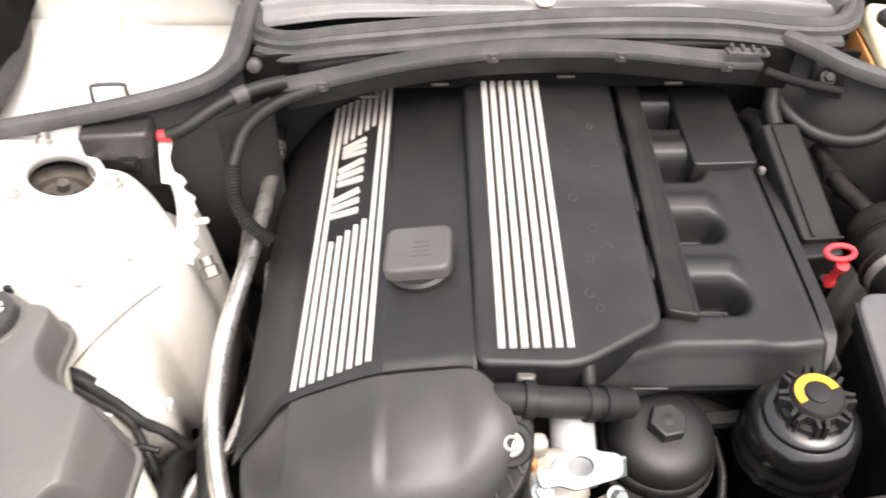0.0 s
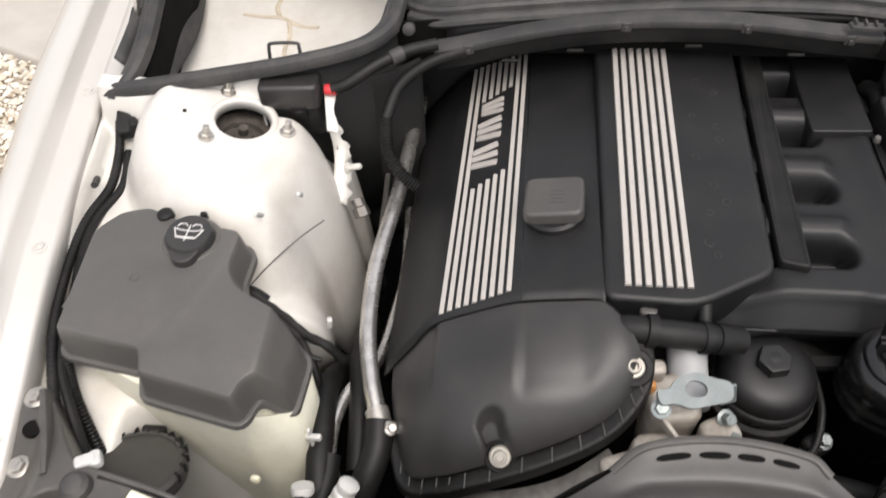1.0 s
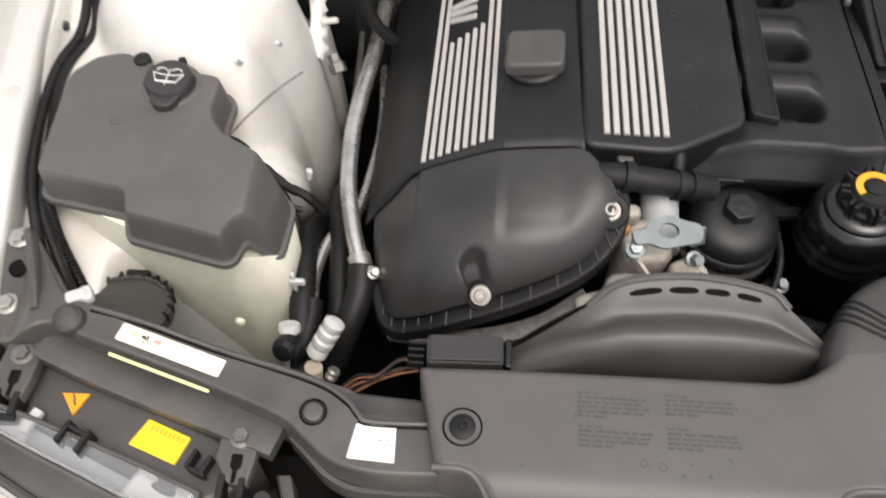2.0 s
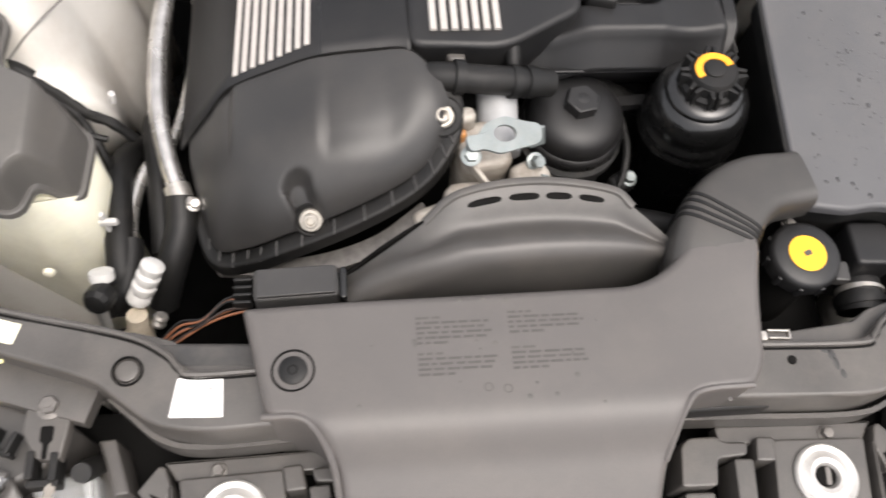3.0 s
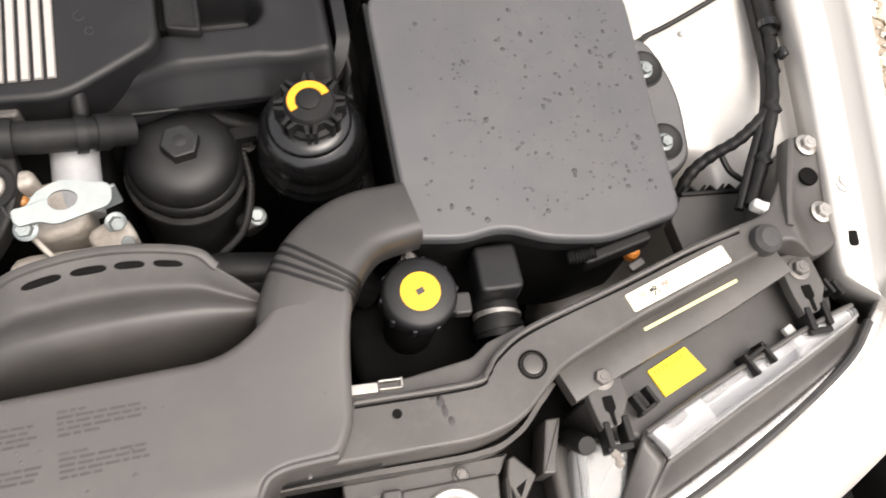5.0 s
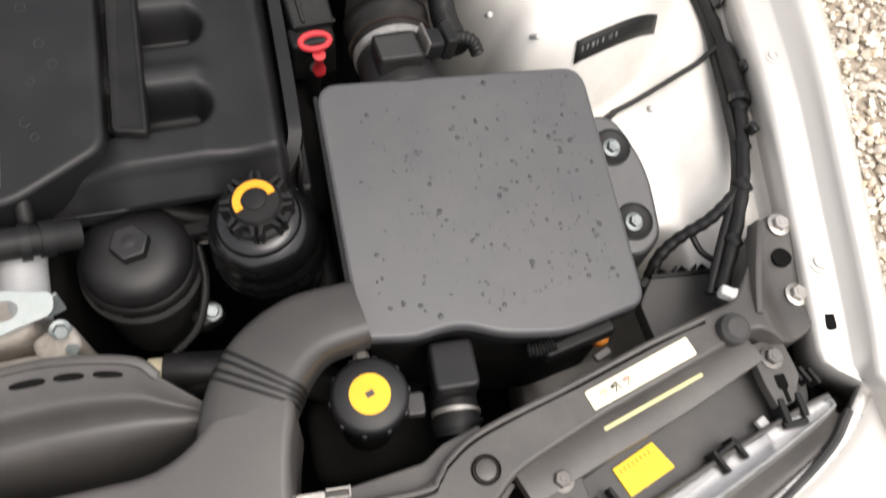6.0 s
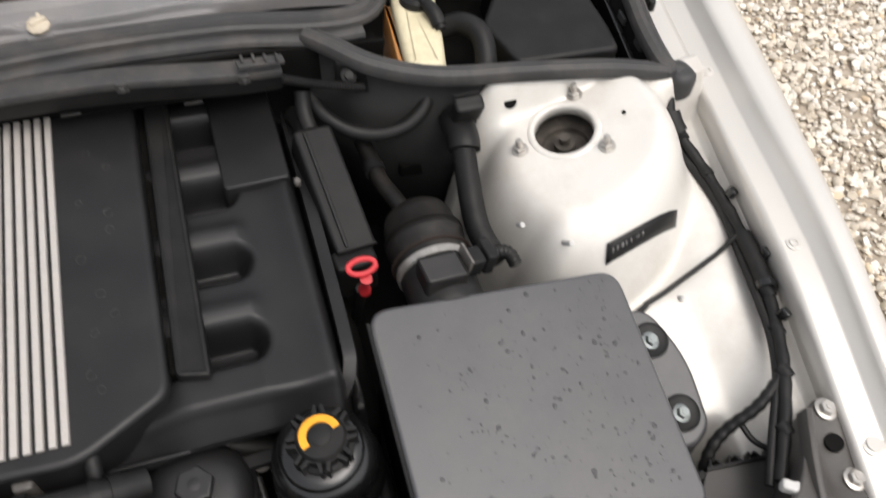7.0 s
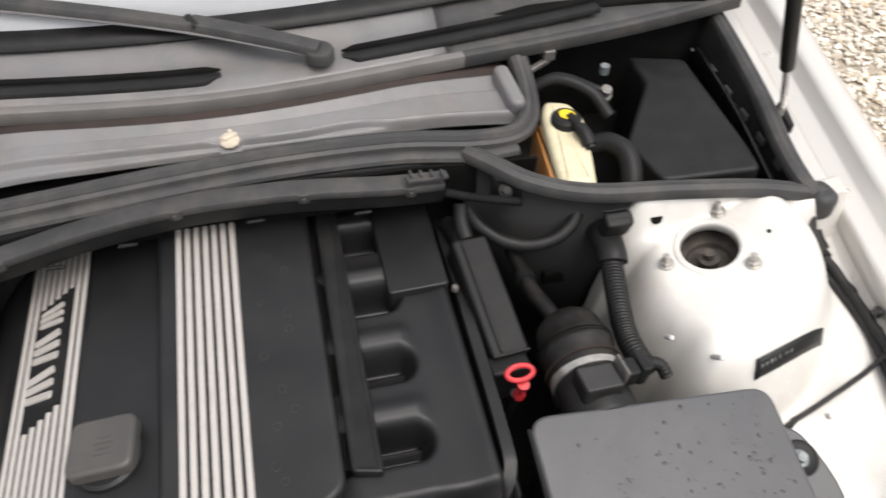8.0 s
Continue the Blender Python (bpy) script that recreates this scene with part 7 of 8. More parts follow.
def lamp_cover():
    t = thing("lamp_rear_cover", (-0.56, 0.14, 0.66), "round dusty black lamp rear cover with ribbed edge", "lamp cover")
    c = pose(-0.560, 0.134, 0.708, -18, 0, 0)
    part("cover_disc", moved(lathe([(0.052, -0.01), (0.052, 0.004), (0.049, 0.008), (0.046, 0.007), (0.046, 0.004), (0.02, 0.004)], 36), c), M_FAN, t)
    for i in range(14):
        a = math.radians(-10 + 15 * i)
        part("edge_rib", moved(block(0.003, 0.008, 0.010, 0.001, m=pose(0.0510 * math.cos(a), 0.0510 * math.sin(a), 0.0, 0, 0, math.degrees(a) + 70)), c), M_BLACK, t)
    part("clip", moved(block(0.026, 0.008, 0.010, 0.002, m=pose(0, 0.053, 0)), c), M_BLACK, t)


def lamp_tray():
    t = thing("lamp_rear_tray", (0.58, 0.13, 0.66), "flat dusty black lamp rear cover with a ribbed rear edge", "lamp cover")
    rear = ((0.552, 0.162), (0.625, 0.156))
    part("tray_plate", prism(fillet([(0.534, 0.100), (0.634, 0.100), (0.631, 0.130), rear[1], rear[0], (0.532, 0.137)], 0.004, 3), 0.700, 0.720, 0.002, 2), M_FAN, t)
    part("rear_lip", sweep([(*rear[0], 0.719), (0.588, 0.159, 0.719), (*rear[1], 0.719)], fillet([(-0.002, -0.008), (0.002, -0.008), (0.002, 0.005), (-0.002, 0.005)], 0.001, 2)), M_BLACK, t)
    for k in range(7):
        w = (k + 0.5) / 7
        x, y = rear[0][0] + 0.073 * w, rear[0][1] - 0.006 * w
        part("edge_rib", block(0.0025, 0.010, 0.012, 0.0008, m=pose(x, y + 0.004, 0.712, 0, 0, 35 if k % 2 else -35)), M_BLACK, t)
    part("clip", block(0.012, 0.008, 0.014, 0.002, m=pose(0.544, 0.158, 0.708, 0, 0, 30)), M_BLACK, t)


lamp_cover()
lamp_tray()
od = thing("horn_plug", (0.50, 0.128, 0.66), "small orange-brown plug in the dark gap", "plug")
part("plug_body", moved(lathe([(0.008, 0), (0.008, 0.008), (0.005, 0.012), (0.003, 0.012)], 16), pose(0.488, 0.116, 0.698)), M_ORANGE, od)
part("bracket", block(0.018, 0.009, 0.004, 0.002, m=pose(0.474, 0.092, 0.732, 0, 0, 20)), M_DULL, od)

# things behind the right partition
br = thing("brake_fluid_reservoir", (0.395, 0.69, 0.82), "cream brake fluid tank with black cap and yellow print", "brake reservoir")
part("tank", prism(fillet([(0.368, 0.618), (0.412, 0.612), (0.422, 0.66), (0.432, 0.725), (0.420, 0.752), (0.390, 0.760), (0.380, 0.735)], 0.010, 4), 0.80, 0.886, 0.010, 4, zf=lambda x, y: 0.08 * (y - 0.63)), M_RESERVOIR, br)
part("fluid", prism(fillet([(0.362, 0.622), (0.372, 0.616), (0.386, 0.735), (0.374, 0.742)], 0.003, 2), 0.79, 0.874, 0.004, 2), M_FLUID, br, "amber fluid behind the tank wall")
part("cap", moved(lathe([(0.019, 0), (0.019, 0.010), (0.016, 0.014), (0.006, 0.015)], 28), pose(0.405, 0.716, 0.888, -4, 4, 0)), M_BLACK, br)
part("cap_print", moved(lathe([(0.0098, 0.0148), (0.0098, 0.0158), (0.004, 0.016)], 20), pose(0.405, 0.716, 0.888, -4, 4, 0)), M_YELLOW, br, "yellow print on the cap")
part("lead", tube([(0.408, 0.714, 0.902), (0.413, 0.694, 0.902), (0.418, 0.680, 0.898), (0.421, 0.665, 0.890)], 0.006, 12), M_BLACK, br)
part("lead_boot", tube([(0.414, 0.692, 0.901), (0.418, 0.680, 0.898), (0.420, 0.669, 0.892)], 0.0085, 14), M_BLACK, br)
bb = thing("cabin_filter_box", (0.57, 0.73, 0.72), "large black plastic box behind the rubber seal", "filter box")
part("box_lid", prism(fillet([(0.503, 0.622), (0.630, 0.618), (0.633, 0.66), (0.626, 0.845), (0.549, 0.865), (0.552, 0.805), (0.482, 0.694)], 0.010, 3), 0.74, 0.862, 0.006, 3, zf=lambda x, y: 0.02 * (y - 0.62)), M_BLACK, bb)
part("box_edge", sweep([(0.650, 0.60, 0.835), (0.664, 0.75, 0.845), (0.664, 0.88, 0.855)], fillet([(-0.004, -0.02), (0.004, -0.02), (0.004, 0.004), (-0.004, 0.004)], 0.002, 2)), M_GLOSS, bb)
for i in range(5):
    part("edge_clip", block(0.004, 0.018, 0.010, 0.001, m=pose(0.662 + 0.001 * i, 0.63 + 0.05 * i, 0.846)), M_RUBBER, bb)
bh = thing("vacuum_hose", (0.46, 0.72, 0.80), "black hoses and fittings beside the brake tank", "hose bundle")
part("hose", tube([(0.43, 0.70, 0.86), (0.455, 0.69, 0.872), (0.470, 0.665, 0.872), (0.468, 0.635, 0.855), (0.46, 0.62, 0.83)], 0.013, 14), M_BLACK, bh)
part("hose", tube([(0.37, 0.79, 0.88), (0.41, 0.785, 0.905), (0.45, 0.76, 0.90), (0.47, 0.73, 0.88)], 0.008, 12), M_BLACK, bh)
part("hose", tube([(0.38, 0.80, 0.875), (0.42, 0.80, 0.897), (0.47, 0.77, 0.89)], 0.006, 12), M_BLACK, bh)
part("fitting", moved(lathe([(0.010, 0), (0.010, 0.012), (0.007, 0.014), (0.007, 0.024)], 14), pose(0.475, 0.77, 0.875, 20, 0, 0)), M_DULL, bh)
part("fitting_tip", moved(lathe([(0.006, 0), (0.006, 0.012)], 14), pose(0.478, 0.785, 0.905)), M_ZINC, bh)
part("bracket", join(block(0.016, 0.018, 0.014, 0.002, m=pose(0.42, 0.84, 0.90)), block(0.05, 0.008, 0.006, 0.002, m=pose(0.40, 0.825, 0.895, 0, 0, 30))), M_DULL, bh)
# near-black floor added to close the well beside the brake tank
part("floor_cowl", block(0.34, 0.33, 0.02, 0.004, m=pose(0.53, 0.77, 0.72)), M_DARK, None, "dark tray added to close the well behind the partition", kind="structure", category="tray")

# ---- left side ----
wash = thing("washer_tank", (-0.52, 0.25, 0.45), "cream washer fluid tank under a black shroud with a capped filler", "washer tank")
WOUT = fillet([(-0.645, 0.214), (-0.552, 0.197), (-0.543, 0.170), (-0.437, 0.146), (-0.430, 0.173), (-0.402, 0.184), (-0.398, 0.247), (-0.432, 0.267), (-0.464, 0.284), (-0.478, 0.306), (-0.475, 0.348), (-0.484, 0.361), (-0.550, 0.370), (-0.593, 0.390), (-0.627, 0.380), (-0.652, 0.35)],
              [0.012, 0.003, 0.006, 0.012, 0.010, 0.008, 0.012, 0.012, 0.012, 0.012, 0.008, 0.008, 0.01, 0.012, 0.01, 0.014], 4)


def wash_z(x, y):
    return -0.040 * ease(x, -0.428, -0.402) + 0.03 * (y - 0.25)


wcover = part("tank_shroud", bend(stack(WOUT, [(0, 0.795), (0.001, 0.803), (0.0045, 0.826), (0.0056, 0.8305), (0.0072, 0.8330), (0.0090, 0.8337)]), steps(-0.430, -0.404, 6), [], wash_z, 0.70), M_SHROUD, wash, "dusty black moulded shroud")
part("shroud_lip", bend(prism(inset(WOUT, -0.0045), 0.789, 0.7965, 0.0018, 2), steps(-0.430, -0.404, 6), [], wash_z, 0.70), M_SHROUD, wash)
part("shroud_step", sweep([(-0.640, 0.245, 0.8305), (-0.625, 0.31, 0.8335), (-0.61, 0.37, 0.836)], ring(0.003, 8, 1.4, 0.6)), M_SHROUD, wcover)
fc = pose(-0.532, 0.338, 0.836, 2, 0, 0)
part("filler_seat", moved(lathe([(0.034, -0.006), (0.032, 0.000), (0.030, 0.002)], 40), fc), M_SHROUD, wcover)
wcap = part("filler_cap", moved(join(lathe([(0.0265, 0.0), (0.0265, 0.009), (0.024, 0.013), (0.010, 0.014)], 40), moved(prism(fillet([(-0.025, 0), (0.025, 0), (0.009, -0.034), (-0.009, -0.034)], 0.008, 3), 0.0, 0.010, 0.003, 2), pose(0, -0.004, 0))), fc), M_FRONTCOV, wcover, "round black filler cap")
# wiper and spray pictogram in thin raised lines
ic = fc @ pose(0, 0.000, 0.0145, 0, 0, -4) @ Matrix.Scale(0.9, 4)


def line(pts, r=0.0009):
    return moved(sweep([(x, y, 0) for x, y in pts], ring(r, 6), 0), ic)


part("pictogram", join(line([(-0.018, 0.004), (-0.012, -0.009), (0.0, -0.0105), (0.012, -0.009), (0.018, 0.004)]), line([(-0.018, 0.004), (-0.009, 0.0015), (0, 0.001), (0.009, 0.0015), (0.018, 0.004)]), line([(-0.012, -0.009), (0.012, -0.009)], 0.0014),
     line([(0, -0.014), (0, 0.010)]), line([(-0.015, 0.007), (-0.013, 0.011), (-0.006, 0.0115), (-0.003, 0.008)]), line([(0.015, 0.007), (0.013, 0.011), (0.006, 0.0115), (0.003, 0.008)])), M_PALEPRINT, wcap, "pale wiper pictogram")
part("shroud_screw", moved(lathe([(0.010, 0), (0.009, 0.006), (0.005, 0.008)], 16), pose(-0.572, 0.372, 0.834)), M_BLACK, wcover)
part("shroud_tab", block(0.008, 0.006, 0.010, 0.002, m=pose(-0.528, 0.373, 0.832)), M_BLACK, wcover)
part("moulding_mark", moved(lathe([(0.005, 0), (0.005, 0.0008), (0.004, 0.0002)], 16), pose(-0.578, 0.285, 0.8342)), M_BLACK, wcover)
TANK = fillet([(-0.638, 0.222), (-0.550, 0.184), (-0.438, 0.152), (-0.399, 0.174), (-0.395, 0.245), (-0.432, 0.270), (-0.475, 0.29), (-0.49, 0.35), (-0.62, 0.36)], 0.015, 4)


def tank_mesh():
    levels = [(0.797, 0.0), (0.72, 0.001), (0.64, 0.002), (0.56, 0.004), (0.48, 0.010), (0.44, 0.03)]
    v, f, n = [], [], len(TANK)
    for k, (z, d) in enumerate(levels):
        ringp = inset(TANK, d)
        v += [(x + 0.06 * d, y, 0.790 + min(0, wash_z(x, y)) - (0.797 - z) * (1 - 0.75 * ease(-x, 0.47, 0.62))) for x, y in ringp]
        if k:
            f += [[(k - 1) * n + i, (k - 1) * n + (i + 1) % n, k * n + (i + 1) % n, k * n + i] for i in range(n)]
    f.append(list(range(n)))
    f.append([(len(levels) - 1) * n + i for i in range(n)][::-1])
    return v, f


tank = part("tank_body", tank_mesh(), M_CREAM, wash, "translucent cream plastic tank", smooth=60)
part("tank_cross", join(block(0.004, 0.006, 0.050, 0.001, m=pose(-0.395, 0.186, 0.665)), block(0.018, 0.006, 0.007, 0.002, m=pose(-0.391, 0.184, 0.700))), M_WHITE, tank, "moulded cross rib")
part("tank_boss", moved(lathe([(0.006, 0), (0.005, 0.004), (0.003, 0.005)], 16), pose(-0.452, 0.148, 0.672, 80, 0, 0)), M_CREAM, tank)

settle(wash, 0.004, 0.006, -0.008)
lh = thing("left_wing_harness", (-0.65, 0.3, 0.74), "black wiring harness between the washer tank and fender", "wiring harness")
LP = [(-0.690, 0.590, 0.83), (-0.690, 0.555, 0.815), (-0.682, 0.512, 0.797), (-0.677, 0.460, 0.788), (-0.686, 0.415, 0.786), (-0.687, 0.370, 0.785), (-0.678, 0.30, 0.782), (-0.666, 0.25, 0.780), (-0.650, 0.205, 0.776), (-0.632, 0.165, 0.768), (-0.615, 0.135, 0.745), (-0.602, 0.118, 0.715), (-0.597, 0.110, 0.66)]
part("main_loom", tube(LP, 0.0052, 12, 8, ribs=(0.006, 0.0008)), M_BLACK, lh)
part("second_loom", tube([(x + 0.010 + 0.003 * math.sin(1.9 * k), y + 0.004, z - 0.004) for k, (x, y, z) in enumerate(LP[2:])], 0.0055, 10), M_BLACK, lh)
part("loom_guide", join(block(0.020, 0.045, 0.016, 0.004, m=pose(-0.678, 0.548, 0.812, 20, 0, 10)), block(0.012, 0.02, 0.02, 0.003, m=pose(-0.668, 0.535, 0.808, 0, 20, 30))), M_BLACK, lh)
part("third_loom", tube([(-0.645, 0.225, 0.775), (-0.628, 0.19, 0.755), (-0.612, 0.165, 0.730), (-0.603, 0.15, 0.70), (-0.600, 0.142, 0.64)], 0.006, 10, 6, ribs=(0.004, 0.001)), M_BLACK, lh)
part("loom_tie", tube([(-0.690, 0.46, 0.80), (-0.672, 0.43, 0.822), (-0.655, 0.405, 0.845)], 0.004, 8), M_BLACK, lh)
for y in (0.30, 0.37):
    part("loom_clip", moved(lathe([(0.007, 0), (0.007, 0.004), (0.004, 0.006)], 14), pose(-wing_x(y) + 0.003, y, wing_z(y) - 0.03, 0, 90, 0)), M_BLACK, lh)
part("loom_plug", moved(join(block(0.016, 0.010, 0.010, 0.002), block(0.009, 0.013, 0.007, 0.002, m=pose(0.007, 0, 0.002))), pose(-0.567, 0.102, 0.784, 0, 0, 25) @ Matrix.Scale(1.25, 4)), M_WHITE, lh, "white plastic plug")

tw = thing("tank_wiring", (-0.44, 0.33, 0.68), "black taped wires running from the washer tank across the inner wing", "wiring")
part("wire_loom", tube([(-0.503, 0.344, 0.746), (-0.472, 0.337, 0.733), (-0.444, 0.327, 0.717), (-0.418, 0.313, 0.703), (-0.395, 0.305, 0.698), (-0.376, 0.300, 0.675)], 0.0052, 10, 8, ribs=(0.02, 0.0008)), M_BLACK, tw)
part("wire_loom", tube([(-0.490, 0.336, 0.740), (-0.458, 0.324, 0.722), (-0.430, 0.312, 0.706), (-0.412, 0.290, 0.700), (-0.400, 0.270, 0.680), (-0.395, 0.250, 0.63)], 0.0042, 10, 8, ribs=(0.02, 0.0008)), M_BLACK, tw)
part("tape_knot", tube([(-0.490, 0.344, 0.742), (-0.478, 0.342, 0.738), (-0.466, 0.338, 0.730)], 0.0085, 12), M_BLACK, tw)
part("wire_loom", tube([(-0.436, 0.282, 0.70), (-0.415, 0.286, 0.702), (-0.396, 0.284, 0.698)], 0.0035, 8), M_BLACK, tw)
part("wire_clip", block(0.007, 0.008, 0.014, 0.002, m=pose(-0.395, 0.330, 0.700, 0, 10, 20)), M_WHITE, tw, "pale plastic wire clip")

# silver pipe with clamps along the exhaust side
sp = thing("air_pipe", (-0.33, 0.4, 0.62), "long dull steel air pipe with clamped rubber ends", "pipe")
SP = [(-0.327, 0.700, 0.735), (-0.330, 0.63, 0.730), (-0.336, 0.53, 0.726), (-0.346, 0.43, 0.724), (-0.348, 0.37, 0.722), (-0.344, 0.31, 0.718), (-0.333, 0.255, 0.711), (-0.320, 0.215, 0.704)]
part("pipe_tube", tube(SP, 0.0098, 24), M_PIPE, sp, smooth=60)
part("pipe_bead", tube([(-0.3275, 0.692, 0.7345), (-0.328, 0.685, 0.734), (-0.3283, 0.678, 0.7335)], 0.0114, 20), M_PIPE, sp)
part("pipe_clamp", tube([(-0.3225, 0.221, 0.705), (-0.3195, 0.213, 0.7035), (-0.317, 0.206, 0.702)], 0.0128, 20), M_BOLT, sp)
part("clamp_screw", join(block(0.014, 0.010, 0.012, 0.002, m=pose(-0.306, 0.199, 0.704, 0, 20, 0)), moved(bolt_mesh(0.005, 0.008), pose(-0.303, 0.197, 0.711, 20, 20, 0))), M_BOLT, sp)
part("end_hose", tube([(-0.318, 0.210, 0.703), (-0.318, 0.180, 0.692), (-0.330, 0.15, 0.67), (-0.345, 0.13, 0.63)], 0.0155, 16), M_BLACK, sp)
part("top_hose", tube([(-0.327, 0.685, 0.734), (-0.327, 0.70, 0.736), (-0.326, 0.72, 0.742)], 0.0092, 16), M_BLACK, sp)
cp = thing("coolant_pipe", (-0.36, 0.25, 0.60), "thin metal coolant pipes below the air pipe", "pipe")
part("pipe_tube", tube([(-0.330, 0.557, 0.660), (-0.323, 0.448, 0.660), (-0.328, 0.378, 0.660), (-0.337, 0.318, 0.660), (-0.351, 0.290, 0.660), (-0.367, 0.268, 0.660), (-0.376, 0.224, 0.660), (-0.374, 0.180, 0.660)], 0.0070, 14), M_PIPE, cp)
part("end_hose", tube([(-0.374, 0.187, 0.660), (-0.374, 0.160, 0.655), (-0.380, 0.13, 0.65), (-0.390, 0.115, 0.66)], 0.0125, 14), M_BLACK, cp)
part("heat_shield", block(0.008, 0.35, 0.14, 0.003, m=pose(-0.385, 0.47, 0.53, 0, 10, 3)), M_DULL, cp, "dirty sheet metal shield")
part("dark_hose", tube([(-0.385, 0.34, 0.60), (-0.392, 0.28, 0.655), (-0.388, 0.22, 0.665), (-0.382, 0.16, 0.655), (-0.38, 0.12, 0.63)], 0.015, 14), M_BLACK, cp)
part("dark_hose", tube([(-0.365, 0.40, 0.60), (-0.362, 0.33, 0.655), (-0.352, 0.26, 0.660), (-0.345, 0.18, 0.64)], 0.013, 14), M_BLACK, cp)
part("union_nut", moved(lathe([(0.011, 0), (0.011, 0.012), (0.008, 0.014), (0.008, 0.024)], 6), pose(-0.383, 0.505, 0.70, -50, 0, 30)), M_DULL, cp, smooth=30)

ac = thing("air_conditioning_port", (-0.355, 0.12, 0.62), "pale ribbed air conditioning fitting with a black cap", "refrigerant fitting")
part("ribbed_fitting", moved(lathe([(0.012, 0), (0.016, 0.004), (0.016, 0.012), (0.0135, 0.015), (0.0165, 0.019), (0.0165, 0.026), (0.0135, 0.029), (0.0165, 0.033), (0.0165, 0.040), (0.0135, 0.043), (0.0160, 0.047), (0.0160, 0.053), (0.010, 0.056)], 24), pose(-0.357, 0.110, 0.680, -24, 30, 0) @ Matrix.Diagonal((0.70, 0.70, 0.92, 1))), M_WHITE, ac, "white ribbed fitting")
part("fitting_base", moved(lathe([(0.018, 0), (0.018, 0.012), (0.014, 0.022), (0.012, 0.05)], 20), pose(-0.362, 0.088, 0.640, -14, 8, 0) @ Matrix.Scale(0.8, 4)), M_SEALER, ac, "beige fitting base")
part("port_stub", moved(lathe([(0.0065, 0), (0.0065, 0.055), (0.0085, 0.058), (0.0085, 0.07)], 16), pose(-0.390, 0.092, 0.640, -12, 4, 0) @ Matrix.Scale(0.8, 4)), M_WHITE, ac)
part("port_cap", moved(lathe([(0.014, 0), (0.0155, 0.004), (0.0155, 0.018), (0.012, 0.024), (0.006, 0.026)], 12), pose(-0.380, 0.112, 0.704, 60, -25, 0) @ Matrix.Scale(0.85, 4)), M_BLACK, ac, "black knurled cap", smooth=25)
part("collar", moved(lathe([(0.0130, 0), (0.0140, 0.003), (0.0130, 0.010)], 20), pose(-0.382, 0.122, 0.708, -40, 0, 0) @ Matrix.Scale(0.85, 4)), M_WHITE, ac)
part("side_boss", moved(lathe([(0.008, 0), (0.009, 0.004), (0.007, 0.008), (0.009, 0.012), (0.007, 0.016)], 14), pose(-0.340, 0.092, 0.665, -30, 30, 0) @ Matrix.Scale(0.8, 4)), M_BOLT, ac)

# terminal box, cables and wire loop at the left bulkhead
jb = thing("terminal_box", (-0.462, 0.598, 0.76), "black terminal box with a red cap on its cable", "terminal box")
jm = pose(-0.463, 0.588, 0.782, 0, 0, 3)
part("box_body", moved(block(0.072, 0.045, 0.040, 0.004), jm), M_BLACK, jb)
part("box_lid", moved(block(0.074, 0.050, 0.032, 0.005), jm @ pose(0, 0, 0.042)), M_FRONTCOV, jb)
part("lid_latch", moved(join(block(0.020, 0.004, 0.018, 0.001, m=pose(0.010, -0.024, 0.028)), block(0.010, 0.005, 0.006, 0.001, m=pose(0.010, -0.026, 0.034))), jm), M_BLACK, jb)
part("box_bracket", block(0.040, 0.03, 0.02, 0.004, m=pose(-0.508, 0.606, 0.835, 0, 0, 20)), M_BLACK, jb)
part("red_cap", moved(lathe([(0.0060, -0.008), (0.0070, -0.005), (0.0070, 0.005), (0.0055, 0.008)], 18), pose(-0.411, 0.580, 0.842, 0, 90, 0)), M_RED, jb, "red plastic cap")
part("battery_cable", tube([(-0.410, 0.580, 0.842), (-0.39, 0.585, 0.848), (-0.355, 0.605, 0.862), (-0.32, 0.625, 0.868), (-0.285, 0.637, 0.870)], 0.0075, 12), M_BLACK, jb)
part("cable_sleeve", tube([(-0.340, 0.613, 0.865), (-0.333, 0.618, 0.866), (-0.326, 0.622, 0.867)], 0.0095, 12), M_RUBBER, jb)
settle(jb, -0.003, -0.007, 0.010)
wl2 = thing("wire_loop", (-0.34, 0.57, 0.74), "looping black corrugated wire sleeve", "wire sleeve")
LOOP = [(-0.255, 0.634, 0.868), (-0.30, 0.620, 0.858), (-0.335, 0.600, 0.838), (-0.350, 0.570, 0.812), (-0.346, 0.54, 0.785), (-0.330, 0.52, 0.766), (-0.308, 0.510, 0.752)]
part("smooth_sleeve", tube(LOOP[:4], 0.0075, 12), M_BLACK, wl2)
part("ribbed_sleeve", tube(LOOP[3:], 0.0072, 12, 8, ribs=(0.0038, 0.0014)), M_BLACK, wl2)
bulk = thing("insulation_mat", (-0.38, 0.64, 0.70), "black quilted insulation mat on the bulkhead", "insulation mat")
part("mat_sheet", grid(lambda u, w: (-0.43 + 0.115 * u, 0.655 - 0.035 * math.sin(math.pi * u) * (1 - w) - 0.03 * w, 0.84 - 0.30 * w + 0.006 * math.sin(9 * u) * math.sin(8 * w)), 20, 16), M_GREYWALL, bulk, smooth=60, thick=0.006)
part("flange_strip", grid(lambda u, w: (-0.426 + (0.012 + 0.002 * math.sin(9 * w)) * u + 0.012 * w, 0.585 - 0.060 * w, 0.850 - 0.022 * w - 0.003 * u), 6, 14), M_PAINT, wing_left, "bare painted flange beside the terminal box", smooth=60, thick=0.002)
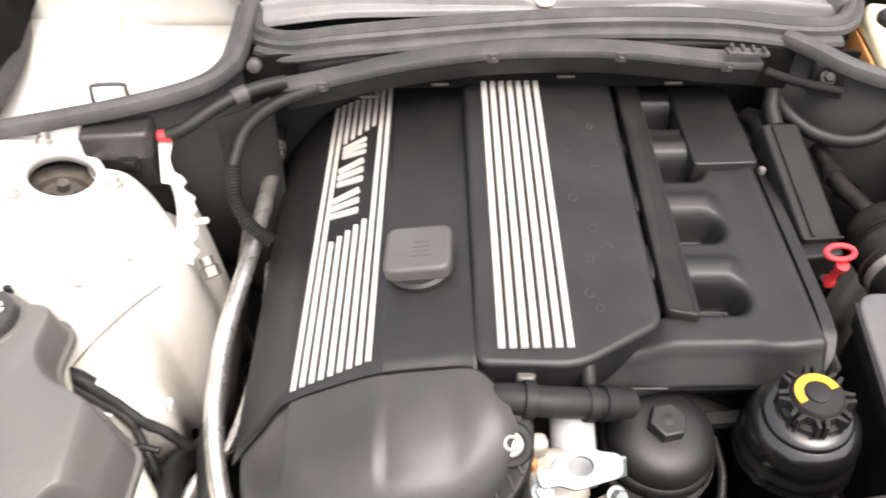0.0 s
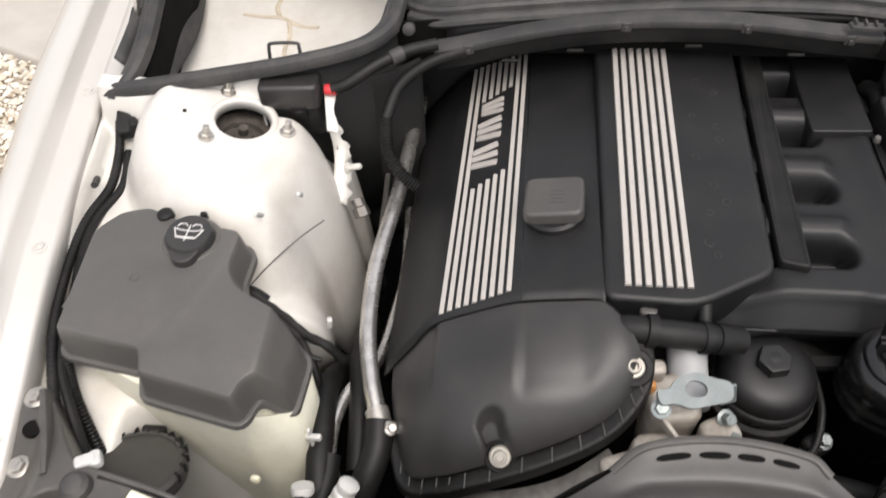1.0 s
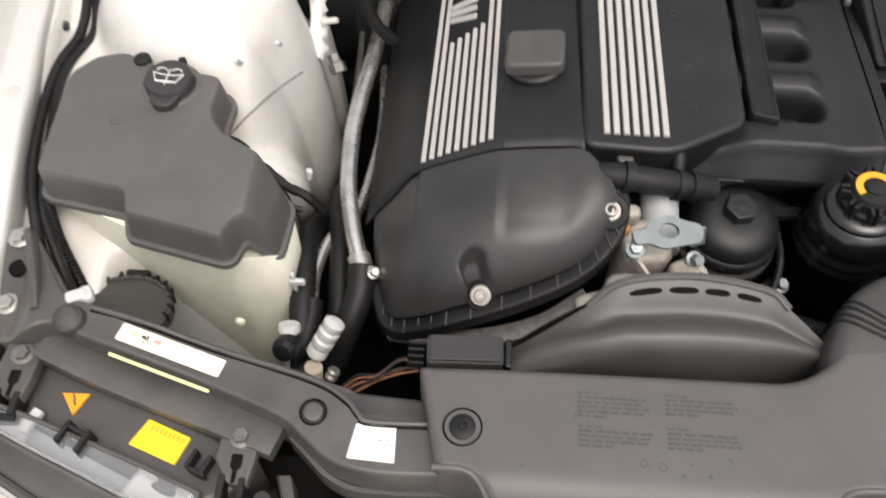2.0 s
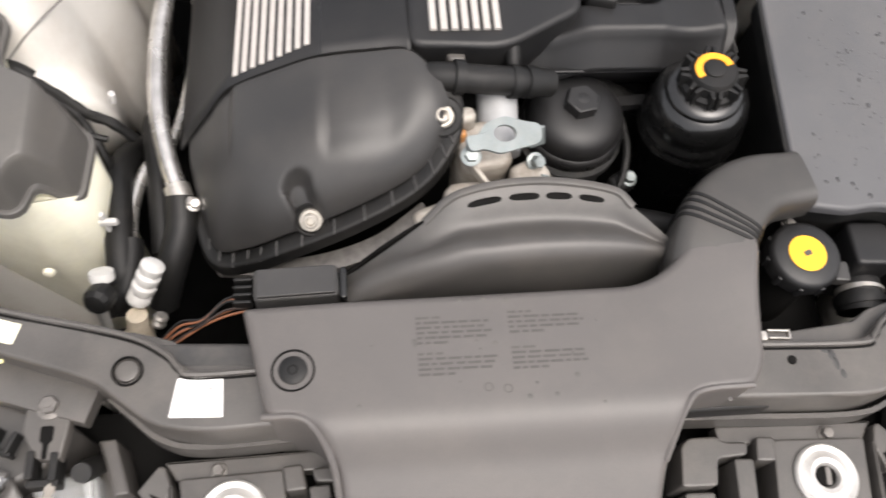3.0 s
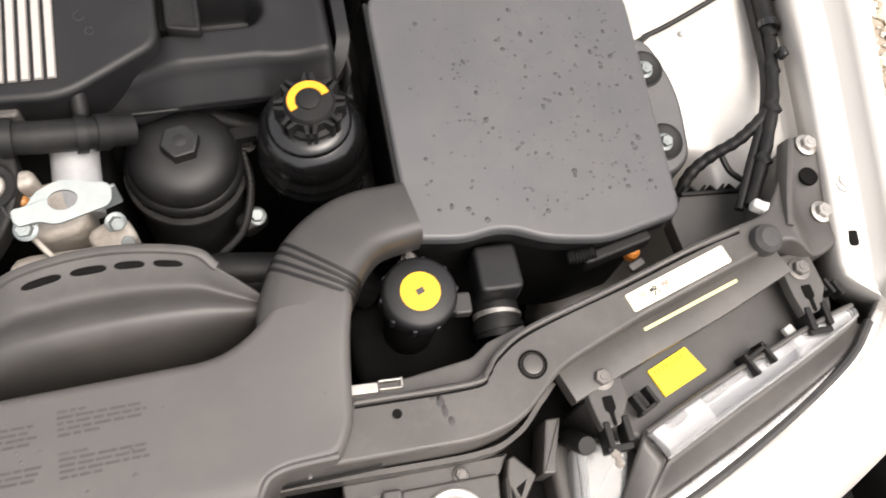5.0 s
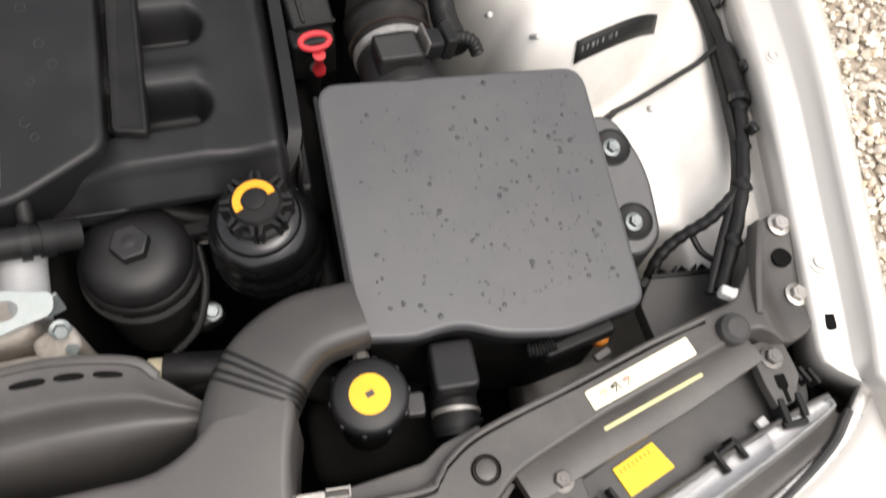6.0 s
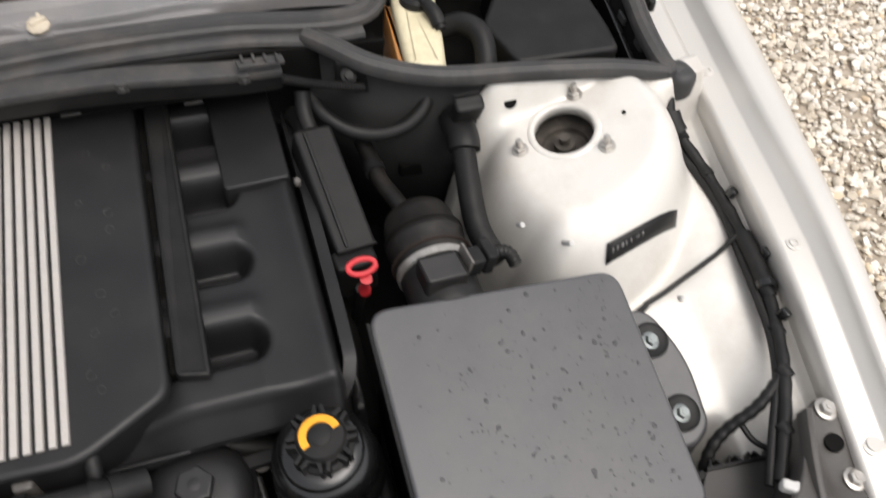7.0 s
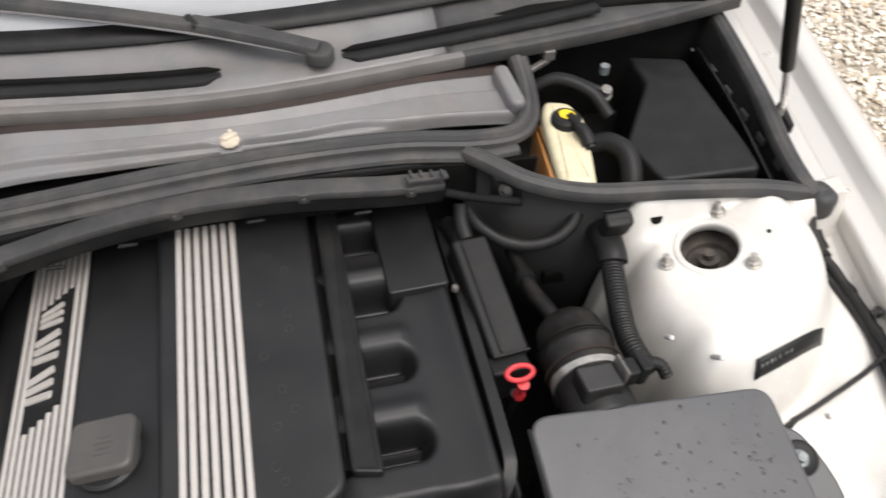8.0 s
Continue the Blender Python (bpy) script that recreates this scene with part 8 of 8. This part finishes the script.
part("flange_stud", moved(lathe([(0.007, -0.004), (0.007, 0.0), (0.0042, 0.001), (0.0042, 0.016), (0.003, 0.018)], 12), pose(-0.402, 0.548, 0.746, 0, 70, -12)), M_PAINT, wing_left, "painted stud on the flange")

# left compartment behind the partition: bare painted cowl
lc = thing("cowl_side_well", (-0.55, 0.8, 0.72), "open silver painted well below the cowl", "cowl well")
part("well_floor", grid(lambda u, w: (-0.36 - 0.345 * u, 0.628 + 0.36 * w, 0.745 + 0.05 * (w * 0.36 + 0.018) / 0.38 + 0.012 * ease(u, 0.45, 0.55)), 20, 10), M_PAINT, lc, smooth=60, thick=0.003)
part("well_back", grid(lambda u, w: (-0.36 - 0.36 * u, 0.955 + 0.03 * w, 0.76 + 0.19 * w), 8, 6), M_PAINT, lc, smooth=60, thick=0.003)
part("well_step", grid(lambda u, w: (-0.38 - 0.33 * u, 0.90 + 0.004 * w, 0.78 + 0.06 * w), 8, 4), M_PAINT, lc, thick=0.003)
def on_floor(x, y):
    return (-x, y, 0.745 + 0.05 * (y - 0.61) / 0.38 + 0.012 * ease((x - 0.36) / 0.345, 0.45, 0.55) + 0.0022)


for run in (((0.605, 0.828), (0.575, 0.823), (0.546, 0.822), (0.515, 0.817), (0.490, 0.816)), ((0.536, 0.822), (0.529, 0.79), (0.531, 0.76), (0.524, 0.733)), ((0.560, 0.900), (0.553, 0.87), (0.556, 0.845), (0.549, 0.824))):
    part("sealer_seam", sweep([on_floor(x, y) for x, y in run], ring(0.0028, 6, 1.3, 0.5)), M_SEALER, lc, "brownish cracked sealer seam")
part("well_seam", tube([(-0.44, 0.895, 0.84), (-0.52, 0.895, 0.838), (-0.60, 0.897, 0.838)], 0.002, 6), M_LIP, lc, "discoloured weld seam")
part("black_liner", grid(lambda u, w: (-0.705 + (spline(w, [0, 0.11, 0.3, 0.54, 0.67, 1], [-0.658, -0.655, -0.651, -0.667, -0.686, -0.70]) + 0.705) * u, 0.62 + 0.42 * w, 0.86 + 0.06 * w - (0.06 + 0.06 * w) * u), 8, 24), M_RUBBER, lc, "black plastic side liner", smooth=60, thick=0.004)
part("wire_handle", tube([(-0.493, 0.604, 0.872), (-0.492, 0.606, 0.888), (-0.488, 0.608, 0.893), (-0.458, 0.608, 0.894), (-0.454, 0.605, 0.889), (-0.453, 0.602, 0.874)], 0.0022, 8, 4), M_RUBBER, lc, "bent wire bracket")
part("well_hole", moved(lathe([(0.006, 0), (0.006, 0.002)], 14), pose(-0.50, 0.951, 0.90, 90, 0, 0)), M_DARK, lc)
for x in (-0.345, -0.325):
    part("well_bolt", moved(lathe([(0.008, 0), (0.008, 0.008), (0.005, 0.010)], 12), pose(x, 0.655, 0.885, 70, 0, 0)), M_RUBBER, lc)
